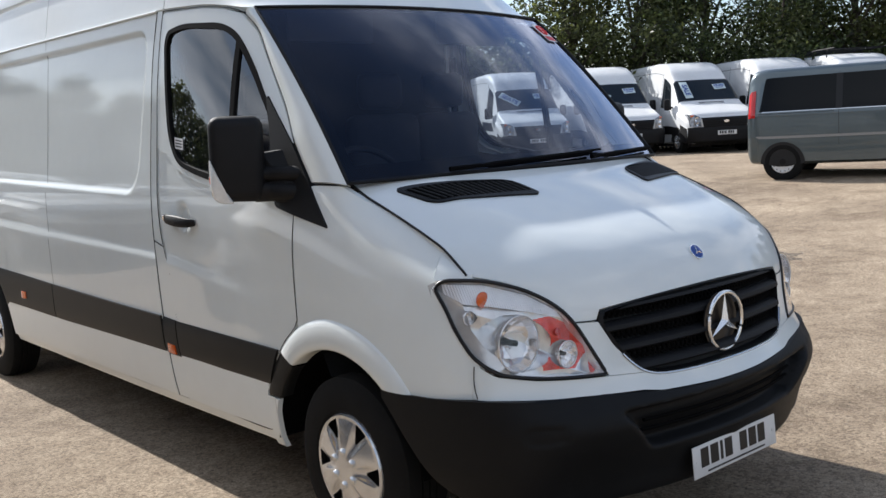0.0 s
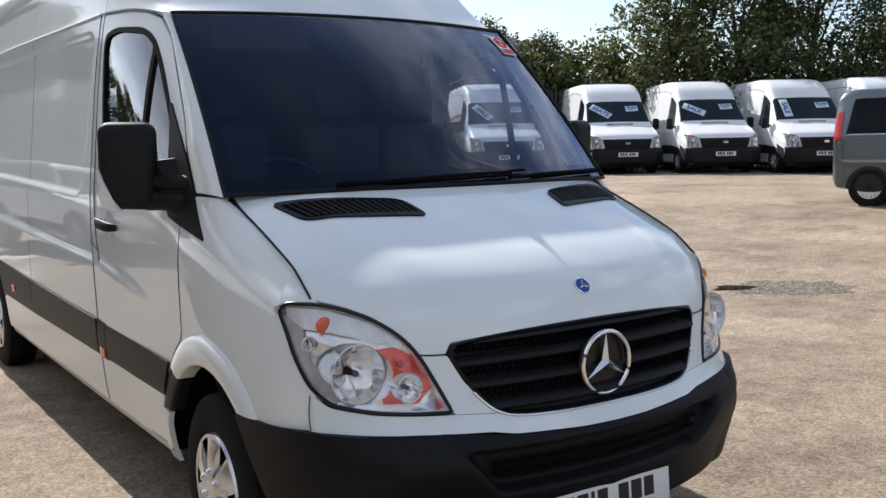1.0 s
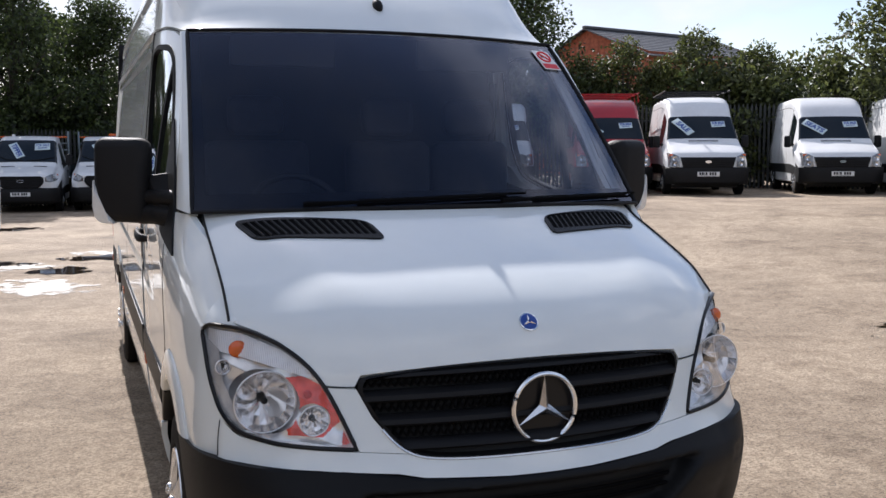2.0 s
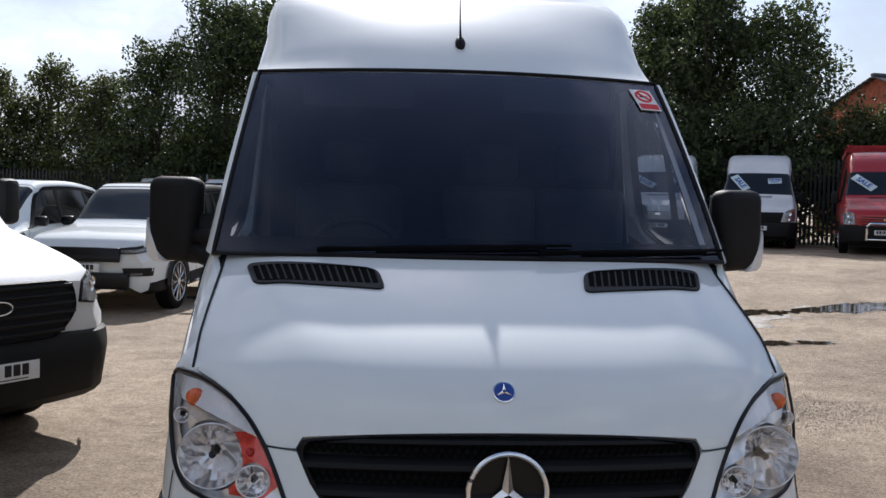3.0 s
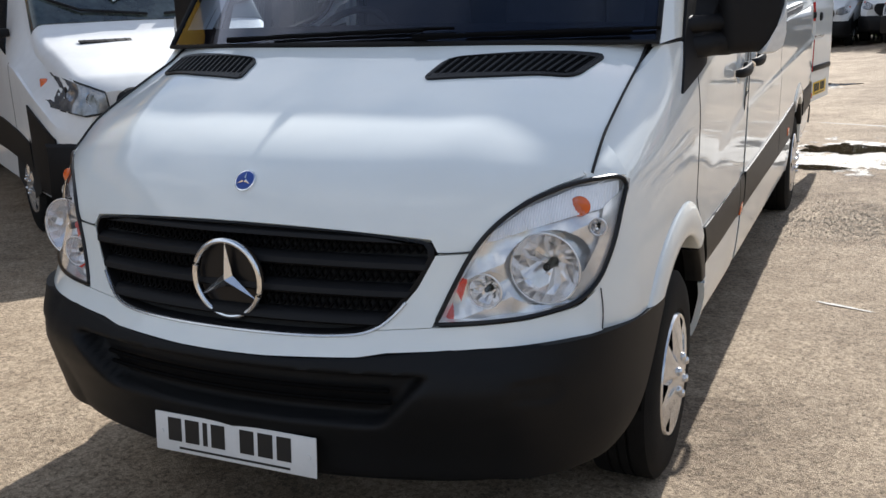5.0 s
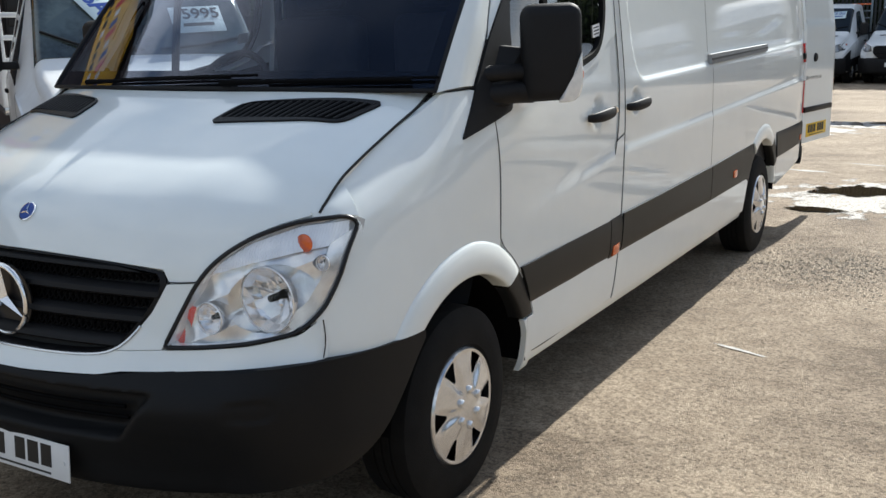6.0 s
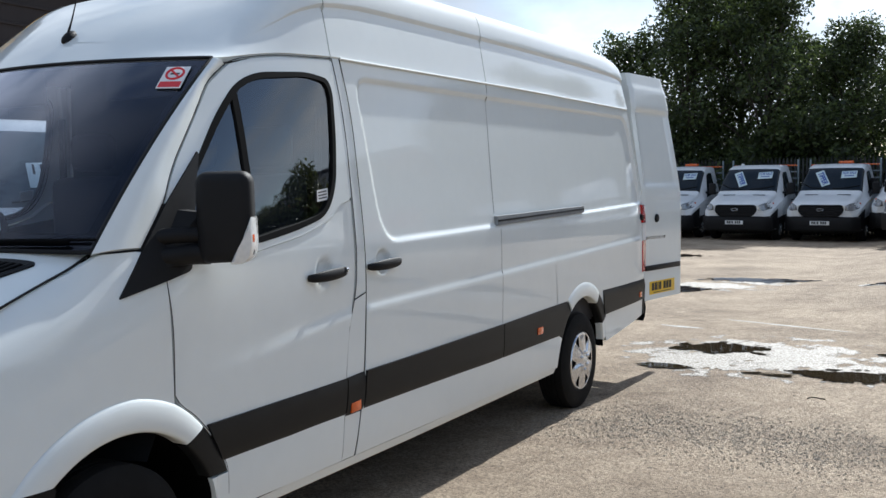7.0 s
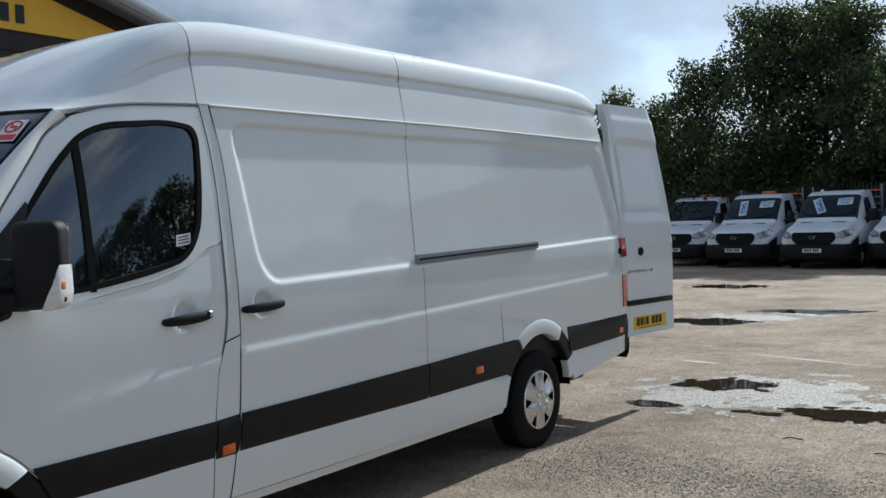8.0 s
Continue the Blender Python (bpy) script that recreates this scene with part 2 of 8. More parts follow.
def part(name, bm, mat, parent, label="", smooth=True, sharp=35.0):
    """One bmesh as one mesh object under a thing or a part."""
    me = bpy.data.meshes.new(name)
    bm.normal_update()
    bm.to_mesh(me)
    bm.free()
    me.materials.append(mat)
    if smooth:
        me.polygons.foreach_set("use_smooth", [True] * len(me.polygons))
        me.set_sharp_from_angle(angle=radians(sharp))
    ob = new(name, me)
    ob.parent = parent
    if label:
        ob["label"] = label
    return ob


def thing(name, label, category, group="", at=None):
    ob = new(name)
    ob.empty_display_size = 0.2
    tagged(ob, label, category, group)
    if at is not None:
        ob.matrix_world = at
    return ob


def box_bm(size, at=(0, 0, 0), bevel=0.0, segs=2, turn=None):
    bm = bmesh.new()
    bmesh.ops.create_cube(bm, size=1.0)
    bmesh.ops.scale(bm, vec=size, verts=bm.verts)
    if bevel:
        bmesh.ops.bevel(bm, geom=bm.edges[:], offset=bevel, segments=segs, profile=0.5, affect="EDGES")
    if turn is not None:
        bmesh.ops.transform(bm, matrix=turn, verts=bm.verts)
    bmesh.ops.translate(bm, vec=at, verts=bm.verts)
    return bm


def cyl_bm(r, depth, at=(0, 0, 0), axis="Z", n=32, r2=None, bevel=0.0):
    bm = bmesh.new()
    bmesh.ops.create_cone(bm, cap_ends=True, segments=n, radius1=r, radius2=r if r2 is None else r2, depth=depth)
    if bevel:
        caps = [e for e in bm.edges if abs(e.verts[0].co.z - e.verts[1].co.z) < 1e-6]
        bmesh.ops.bevel(bm, geom=caps, offset=bevel, segments=2, profile=0.5, affect="EDGES")
    if axis == "X":
        bmesh.ops.rotate(bm, cent=(0, 0, 0), matrix=Matrix.Rotation(radians(90), 3, "Y"), verts=bm.verts)
    if axis == "Y":
        bmesh.ops.rotate(bm, cent=(0, 0, 0), matrix=Matrix.Rotation(radians(90), 3, "X"), verts=bm.verts)
    bmesh.ops.translate(bm, vec=at, verts=bm.verts)
    return bm


def join_bm(*bms):
    out = bmesh.new()
    for b in bms:
        me = bpy.data.meshes.new("tmp")
        b.to_mesh(me)
        b.free()
        out.from_mesh(me)
        bpy.data.meshes.remove(me)
    return out


def resample(pts, n, smooth=False):
    """n points evenly along a polyline; smooth rounds it with a Catmull-Rom curve first."""
    p = np.array(pts, float)
    if smooth and len(p) > 2:
        q = np.vstack([2 * p[0] - p[1], p, 2 * p[-1] - p[-2]])
        fine = []
        for i in range(1, len(q) - 2):
            for t in np.linspace(0, 1, 12, endpoint=False):
                fine.append(0.5 * (2 * q[i] + (q[i + 1] - q[i - 1]) * t + (2 * q[i - 1] - 5 * q[i] + 4 * q[i + 1] - q[i + 2]) * t * t + (3 * q[i] - q[i - 1] - 3 * q[i + 1] + q[i + 2]) * t ** 3))
        p = np.array(fine + [p[-1]])
    d = np.r_[0, np.cumsum(np.linalg.norm(np.diff(p, axis=0), axis=1))]
    s = np.linspace(0, d[-1], n)
    return np.stack([np.interp(s, d, p[:, k]) for k in range(p.shape[1])], 1)


def round_loop(pts, n, r=0.0):
    """A closed outline of n points with rounded corners (r may be one radius for each corner)."""
    p = [np.array(a, float) for a in pts]
    m = len(p)
    rr = list(r) if isinstance(r, (list, tuple)) else [r] * m
    out = []
    for i in range(m):
        a, b, c = p[i - 1], p[i], p[(i + 1) % m]
        la, lc = np.linalg.norm(a - b), np.linalg.norm(c - b)
        k = min(rr[i], la * 0.49, lc * 0.49)
        if k <= 1e-6:
            out.append(b)
            continue
        s, e = b + (a - b) / la * k, b + (c - b) / lc * k
        out += [(1 - t) ** 2 * s + 2 * t * (1 - t) * b + t * t * e for t in np.linspace(0, 1, 9)]
    out.append(out[0])
    return resample(out, n + 1)[:-1]


def grid(curves, place, closed=False):
    """Quads between successive curves of 2D or 3D points; place turns a point into 3D."""
    rows, cols = len(curves), len(curves[0])
    verts = [place(*q) for c in curves for q in c]
    faces = []
    for i in range(rows - 1):
        for j in range(cols if closed else cols - 1):
            k = (j + 1) % cols
            faces.append((i * cols + j, i * cols + k, (i + 1) * cols + k, (i + 1) * cols + j))
    return verts, faces


def between(a, b, rows):
    return [a + (b - a) * t for t in np.linspace(0, 1, rows)]


def thicken(verts, faces, d):
    """Gives an open sheet a rim: its border is extruded by the vector function or vector d."""
    v = [np.array(p, float) for p in verts]
    count = {}
    for f in faces:
        for i in range(len(f)):
            e = (f[i], f[(i + 1) % len(f)])
            count[tuple(sorted(e))] = count.get(tuple(sorted(e)), []) + [e]
    border = [c[0] for c in count.values() if len(c) == 1]
    again = {}
    faces = list(faces)
    for a, b in border:
        for q in (a, b):
            if q not in again:
                again[q] = len(v)
                v.append(v[q] + np.array(d(v[q]) if callable(d) else d, float))
        faces.append((b, a, again[a], again[b]))
    return v, faces


def flip(faces):
    return [tuple(reversed(f)) for f in faces]


def tube(points, r, n=8, closed=False):
    """A round bar along a polyline (verts, faces)."""
    p = [Vector(q) for q in points]
    verts, faces, m = [], [], len(p)
    for i, q in enumerate(p):
        if closed:
            t = (p[(i + 1) % m] - p[i - 1]).normalized()
        else:
            t = (p[min(i + 1, m - 1)] - p[max(i - 1, 0)]).normalized()
        u = t.cross(Vector((0, 0, 1)) if abs(t.z) < 0.95 else Vector((1, 0, 0))).normalized()
        w = t.cross(u)
        for k in range(n):
            a = 2 * math.pi * k / n
            verts.append(q + (u * math.cos(a) + w * math.sin(a)) * (r[i] if isinstance(r, (list, tuple)) else r))
    for i in range(m if closed else m - 1):
        j = (i + 1) % m
        for k in range(n):
            l = (k + 1) % n
            faces.append((i * n + k, i * n + l, j * n + l, j * n + k))
    if not closed:
        faces += [tuple(reversed(range(n))), tuple(range((m - 1) * n, m * n))]
    return verts, faces


def lathe(profile, n=40, axis="X", at=(0, 0, 0)):
    """A body of revolution: profile rows of (along the axis, radius)."""
    verts, faces = [], []
    for a, r in profile:
        for k in range(n):
            t = 2 * math.pi * k / n
            c, s = math.cos(t) * r, math.sin(t) * r
            q = {"X": (a, c, s), "Y": (c, a, s), "Z": (c, s, a)}[axis]
            verts.append((q[0] + at[0], q[1] + at[1], q[2] + at[2]))
    for i in range(len(profile) - 1):
        for k in range(n):
            l = (k + 1) % n
            faces.append((i * n + k, i * n + l, (i + 1) * n + l, (i + 1) * n + k))
    return verts, faces


def text_faces(text, height, depth=0.002, bold=0.0):
    """The built-in font's letters as verts and faces, centred, in the xy plane."""
    cu = bpy.data.curves.new("letters", "FONT")
    cu.body, cu.align_x, cu.align_y, cu.size, cu.extrude, cu.offset = text, "CENTER", "CENTER", height * 1.4, depth, bold
    ob = bpy.data.objects.new("letters", cu)
    me = bpy.data.meshes.new_from_object(ob)
    v, f = [tuple(q.co) for q in me.vertices], [tuple(p.vertices) for p in me.polygons]
    bpy.data.objects.remove(ob)
    bpy.data.meshes.remove(me)
    bpy.data.curves.remove(cu)
    return v, f


def ground_z(x, y):
    """The yard is level about the van and rises to a bank on its far right."""
    r = math.hypot(x, y - 3.5)
    k = min(1.0, max(0.0, (r - 5.0) / 10.0))
    q = min(1.0, max(0.0, (x - 0.5) / 4.5))
    high = float(np.interp(y, (-20, 3, 11, 15, 24), (0.10, 0.37, 0.55, 0.60, 0.62)))
    return k * k * (3 - 2 * k) * q * q * (3 - 2 * q) * high


# ---- ground ----
def make_ground():
    xs = np.r_[-1500, -400, -150, -80, np.arange(-50, -12, 2.0), np.arange(-12, 14, 0.5), np.arange(14, 51, 2.0), 80, 150, 400, 1500]
    ys = np.r_[-1500, -400, -150, -80, np.arange(-40, -6, 2.0), np.arange(-6, 16, 0.5), np.arange(16, 51, 2.0), 80, 150, 400, 1500]
    verts = [(x, y, ground_z(x, y)) for y in ys for x in xs]
    n = len(xs)
    faces = [(j * n + i, j * n + i + 1, (j + 1) * n + i + 1, (j + 1) * n + i) for j in range(len(ys) - 1) for i in range(n - 1)]
    ob = mesh_object("ground", verts, faces, yard_concrete)
    tagged(ob, "worn pale concrete yard with grit and puddles", "ground", kind="structure")


make_ground()


# ---- the white high-roof van: its skin as functions of the plan ----
# The van's nose stands at y = 0 and its rear at y = 6.95; x is across, z up.
SIDE_Z = (0.26, 0.30, 0.36, 0.45, 0.55, 0.72, 0.85, 1.00, 1.15, 1.30, 1.40, 1.60, 1.80, 2.00, 2.17, 2.30)
SIDE_W = (0.92, 0.945, 0.964, 0.974, 0.979, 0.9825, 0.9845, 0.9865, 0.988, 0.985, 0.977, 0.957, 0.938, 0.918, 0.898, 0.880)


def cubic(x, xs, ys):
    """Monotone-ish cubic through the stations."""
    xs, ys = np.asarray(xs, float), np.asarray(ys, float)
    x = min(max(x, xs[0]), xs[-1])
    i = min(int(np.searchsorted(xs, x, "right")) - 1, len(xs) - 2)
    d = np.diff(ys) / np.diff(xs)

    def slope(k):
        if k == 0 or k == len(xs) - 1:
            return d[0] if k == 0 else d[-1]
        return 0.0 if d[k - 1] * d[k] <= 0 else 2 * d[k - 1] * d[k] / (d[k - 1] + d[k])
    h = xs[i + 1] - xs[i]
    t = (x - xs[i]) / h
    return float((2 * t ** 3 - 3 * t * t + 1) * ys[i] + (t ** 3 - 2 * t * t + t) * h * slope(i) + (-2 * t ** 3 + 3 * t * t) * ys[i + 1] + (t ** 3 - t * t) * h * slope(i + 1))


def side_w(y, z):
    """Half the van's width at y, z."""
    w = cubic(z, SIDE_Z, SIDE_W)
    y_edge = float(np.interp(z, (0.3, 0.7, 1.047, 1.374, 2.08, 2.3), (0.25, 0.30, 0.60, 1.077, 1.74, 1.95)))
    deep = float(np.interp(z, (0.3, 0.7, 1.047, 1.374, 2.08), (0.035, 0.045, 0.062, 0.078, 0.086)))
    k = min(1.6, max(0.0, 1 - (y - y_edge) / 0.75))
    w -= deep * k ** 2.2
    w -= 1.3 * max(0.0, 0.62 - y) ** 2 * float(np.interp(z, (0.95, 1.06), (1, 0)))
    k = max(0.0, (y - 6.3) / 0.6)
    return w - 0.03 * k ** 3


NOSE_Z = (0.20, 0.26, 0.31, 0.37, 0.45, 0.52, 0.57, 0.61, 0.66, 0.72, 0.82, 0.93, 0.97, 1.0, 1.045, 1.1)
NOSE_Y = (0.26, 0.15, 0.105, 0.092, 0.062, 0.03, 0.018, 0.03, 0.065, 0.10, 0.130, 0.155, 0.172, 0.19, 0.215, 0.26)


def nose_bow(x):
    x = abs(x)
    return 0.27 * x * x + 1.15 * max(0.0, x - 0.62) ** 2 + 9.0 * max(0.0, x - 0.88) ** 2


def nose_y(x, z):
    """The front skin: y at x, z."""
    return cubic(z, NOSE_Z, NOSE_Y) + nose_bow(x)


HOOD_S = (0.131, 0.148, 0.155, 0.172, 0.19, 0.215, 0.26, 0.32, 0.40, 0.50, 0.60, 0.70, 0.80, 0.88, 1.0)
HOOD_Z = (0.82, 0.898, 0.930, 0.970, 1.005, 1.045, 1.093, 1.136, 1.180, 1.225, 1.266, 1.305, 1.343, 1.383, 1.43)


def hood_at(x, s):
    """The bonnet and its front lip: x across, s back from the lip."""
    more = float(np.interp(s, (0.155, 0.40), (1.15, 0.25)))
    y = s + 0.27 * x * x + more * max(0.0, abs(x) - 0.62) ** 2
    # two soft creases run back from the grille's corners
    q = min(1.0, max(0.0, (s - 0.22) / 0.62))
    crease = 0.008 * math.exp(-((abs(x) - 0.50 - 0.22 * q) / 0.10) ** 2) * math.sin(math.pi * q)
    return np.array((x, y, cubic(s, HOOD_S, HOOD_Z) + crease - 0.03 * (abs(x) / 0.87) ** 6 * float(np.interp(s, (0.17, 0.3), (0.3, 1)))))


def screen_at(u, v):
    """The windscreen: u from -1 to 1 across, v from 0 at its foot to 1 at its head."""
    xb, xt = 0.893 * u, 0.822 * u
    foot = np.array((xb, 0.865 + 0.262 * xb * xb, 1.384 - 0.012 * u * u))
    head = np.array((xt, 1.60 + 0.21 * xt * xt, 2.084 - 0.006 * u * u))
    p = foot + (head - foot) * v
    bulge = 0.022 * 4 * v * (1 - v)
    return p + np.array((0, -0.72, 0.69)) * bulge


PANEL_IN = 0.022                    # depth of the turned-in edge of a body panel


def side_patch(name, lower, upper, s, parent, mat, cols=40, rows=16, lift=0.0, shape=None, label="", smooth_edges=False, rim=True):
    """A body panel on the van's flank (s = 1 or -1) between a lower and an upper line of (y, z)."""
    a, b = resample(lower, cols, smooth_edges), resample(upper, cols, smooth_edges)

    def place(y, z):
        w = side_w(y, z) + lift
        if shape:
            w += shape(y, z)
        return (s * w, y, z)
    v, f = grid(between(a, b, rows), place)
    if s < 0:
        f = flip(f)
    if rim:
        v, f = thicken(v, f, lambda p: (-s * PANEL_IN, 0, 0))
    return mesh_object(name, v, f, mat, parent, label=label, sharp=40)


def side_ring(name, outer, inner, s, parent, mat, n=96, rows=6, lift=0.0, shape=None, label="", rim=0.02):
    """A frame on the flank between two closed outlines of (y, z)."""
    def place(y, z):
        return (s * (side_w(y, z) + lift + (shape(y, z) if shape else 0)), y, z)
    v, f = grid(between(np.array(outer), np.array(inner), rows), place, closed=True)
    if s < 0:
        f = flip(f)
    if rim:
        v, f = thicken(v, f, lambda p: (-s * rim, 0, 0))
    return mesh_object(name, v, f, mat, parent, label=label)


def coons(lower, upper, left, right):
    """Rows of points that fill the field between four edge curves."""
    n, m = len(lower), len(left)
    rows = []
    for i in range(m):
        v = i / (m - 1)
        row = []
        for j in range(n):
            u = j / (n - 1)
            row.append((1 - v) * lower[j] + v * upper[j] + (1 - u) * left[i] + u * right[i] - ((1 - u) * (1 - v) * lower[0] + u * (1 - v) * lower[-1] + (1 - u) * v * upper[0] + u * v * upper[-1]))
        rows.append(row)
    return rows


def arc(cy, cz, r, a0, a1, n=24):
    """(y, z) along a circle, angles in degrees from the rear, upwards."""
    return [(cy + r * math.cos(radians(a)), cz + r * math.sin(radians(a))) for a in np.linspace(a0, a1, n)]


LIP = ((0.0, -0.022), (0.0, 0.010), (0.03, 0.018), (0.10, 0.023), (0.30, 0.025), (0.55, 0.023), (0.75, 0.018), (0.88, 0.011), (0.96, 0.004), (1.0, -0.006))


def flare(cy, cz, r_in, r_out, a0, a1, s, parent, label, name="wheel_arch_flare", mat=None, foot=None, lip=1.0):
    """The rolled lip round a wheel opening; r_out gives the outer radius at an angle, foot the height where its front end is cut level."""
    rows = []
    for k, lift in LIP:
        r0 = r_in + (r_out(a1) - r_in) * k
        end = 180 - math.degrees(math.asin((foot - cz) / r0)) if foot else a1
        begin = a0[0] + (a0[1] - a0[0]) * k if isinstance(a0, tuple) else a0
        row = []
        for a in np.linspace(begin, end, 56):
            r = r_in + (r_out(a) - r_in) * k
            row.append((cy + r * math.cos(radians(a)), cz + r * math.sin(radians(a)), lift * lip if lift > 0 else lift))
        rows.append(row)
    v, f = grid(rows, lambda y, z, l: (s * (side_w(y, z) + l), y, z))
    f = f if s < 0 else flip(f)
    v, f = thicken(v, f, (-s * 0.03, 0, 0))
    mesh_object(name, v, f, mat or white_paint, parent, label=label, sharp=60)


def make_wheel(parent, at, s, tyre_r=0.342, width=0.215, cap=True, mat=None, rim_r=0.215, name="wheel"):
    """A wheel whose outer face looks along s * x: tyre, rim, cover and bolts."""
    hub = new(name)
    hub.parent = parent
    hub.location = at
    w = width / 2
    prof = [(-w * 0.8, rim_r - 0.01), (-w, rim_r + 0.012), (-w * 1.02, rim_r + 0.05), (-w * 0.95, tyre_r - 0.03), (-w * 0.80, tyre_r - 0.004), (-w * 0.5, tyre_r)]
    for k in (-0.3, 0.0, 0.3):
        prof += [(w * (k - 0.04), tyre_r), (w * (k - 0.03), tyre_r - 0.009), (w * (k + 0.03), tyre_r - 0.009), (w * (k + 0.04), tyre_r)]
    prof += [(w * 0.5, tyre_r), (w * 0.80, tyre_r - 0.004), (w * 0.95, tyre_r - 0.03), (w * 1.02, rim_r + 0.05), (w, rim_r + 0.012), (w * 0.8, rim_r - 0.01)]
    v, f = lathe(prof, 56)
    mesh_object("tyre", v, f if s > 0 else f, rubber, hub)
    v, f = lathe([(-w * 0.7, rim_r), (-w * 0.2, rim_r - 0.02), (w * 0.3 * s, 0.10), (w * 0.3 * s, 0.001)], 40)
    mesh_object("rim", v, f, inner_dark, hub, label="dark steel wheel rim")
    if not cap:
        return hub
    # dished cover with six narrow windows near its rim
    qs = np.r_[0.003, 0.12, 0.22, 0.30, 0.38, 0.46, 0.53, 0.58, 0.64, 0.70, 0.76, 0.82, 0.86, 0.89, 0.92, 0.945, 0.97, 1.0]
    cols = 22
    edge = [-1.0, -0.5, 0.0, 0.5, 1.0]
    verts, faces = [], []
    for q in qs:
        half = 0.045 + 0.125 * min(1.0, max(0.0, (q - 0.58) / 0.31)) ** 0.8
        for k in range(6):
            us = [half * e for e in edge] + [half + (1 - 2 * half) * (j + 1) / (cols - 4) for j in range(cols - 5)]
            for u in us:
                a = 2 * math.pi * (k + u) / 6
                spoke = abs(((u + 0.5) % 1.0) - 0.5) * 2
                d = 0.028 * (1 - q ** 2.2) + 0.012
                if 0.28 < q < 0.93:
                    d -= 0.013 * (1 - min(1, spoke / 0.5) ** 2) * math.sin((q - 0.28) / 0.65 * math.pi) ** 0.7
                if q > 0.93:
                    d = 0.018 - 0.25 * (q - 0.95) ** 2 - (0.012 if q > 0.99 else 0)
                verts.append((s * (w * 0.86 + d), q * rim_r * math.cos(a), q * rim_r * math.sin(a)))
    n = 6 * cols
    for i in range(len(qs) - 1):
        for k in range(n):
            if k % cols < 4 and 0.575 < qs[i] < 0.915:
                continue
            l = (k + 1) % n
            faces.append((i * n + k, i * n + l, (i + 1) * n + l, (i + 1) * n + k))
    if s < 0:
        faces = flip(faces)
    cover = mesh_object("wheel_cover", verts, faces, mat or silver, hub, label="silver six-spoke wheel cover", sharp=50)
    for k in range(6):
        a = 2 * math.pi * (k + 0.5) / 6
        v, f = lathe([(s * (w * 0.86 + 0.028), 0.015), (s * (w * 0.86 + 0.044), 0.014), (s * (w * 0.86 + 0.050), 0.009), (s * (w * 0.86 + 0.050), 0.0005)], 12, at=(0, 0.062 * math.cos(a), 0.062 * math.sin(a)))
        mesh_object("wheel_bolt", v, f, silver, cover)
    return hub


def nose_patch(name, lower, upper, mat, parent, cols=40, rows=8, lift=0.0, label="", rim=0.02):
    """A panel on the nose between two lines of (x, z); lift pushes it forward."""
    a, b = resample(lower, cols), resample(upper, cols)
    v, f = grid(between(a, b, rows), lambda x, z: (x, nose_y(x, z) - lift, z))
    if rim:
        v, f = thicken(v, f, (0, rim, 0))
    return mesh_object(name, v, f, mat, parent, label=label)


ARCH_F, ARCH_R, ARCH_RAD = (1.112, 0.305), (5.365, 0.345), 0.445
SEAM = 0.004
HOOD_LINE = [(0.475, 1.066), (0.62, 1.148), (0.804, 1.233), (1.0, 1.306), (1.10, 1.362)]
DOOR_FRONT = [(1.335, 1.245), (1.35, 1.05), (1.352, 0.86)]
DOOR_TOP = [(1.365, 1.50), (1.383, 1.525), (1.428, 1.61), (1.475, 1.685), (1.55, 1.785), (1.625, 1.885), (1.70, 1.985), (1.82, 2.072), (1.95, 2.107), (2.10, 2.128), (2.44, 2.15)]
DOOR_REAR = [(2.44, 2.15), (2.475, 1.95), (2.492, 1.75), (2.495, 1.45), (2.49, 1.20), (2.47, 1.07), (2.43, 0.95), (2.405, 0.75), (2.39, 0.55), (2.385, 0.36)]
LOAD_FRONT = [(2.50, 2.155), (2.545, 1.90), (2.56, 1.60), (2.563, 1.30), (2.565, 1.05), (2.55, 0.75), (2.515, 0.50), (2.49, 0.35)]
REAR_EDGE = [(6.84, 0.50), (6.87, 0.83), (6.86, 1.40), (6.80, 1.62), (6.60, 2.20)]
WINDOW = [(1.375, 1.325), (1.80, 1.355), (2.10, 1.405), (2.29, 1.455), (2.378, 1.58), (2.41, 1.80), (2.415, 2.0), (2.39, 2.055), (2.25, 2.073), (1.95, 2.045), (1.83, 1.995), (1.70, 1.865), (1.58, 1.705), (1.47, 1.55)]
WINDOW_R = [0.02, 0.3, 0.3, 0.10, 0.15, 0.2, 0.05, 0.05, 0.1, 0.2, 0.1, 0.1, 0.1, 0.05]
RECESS = [(2.615, 2.085), (6.53, 2.135), (6.62, 1.95), (6.78, 1.43), (5.4, 1.385), (2.80, 1.315), (2.72, 1.42)]


def recess_edges():
    loop = round_loop(RECESS, 200, [0.10, 0.12, 0.3, 0.05, 0.5, 0.14, 0.2])
    return loop


RECESS_LOOP = recess_edges()


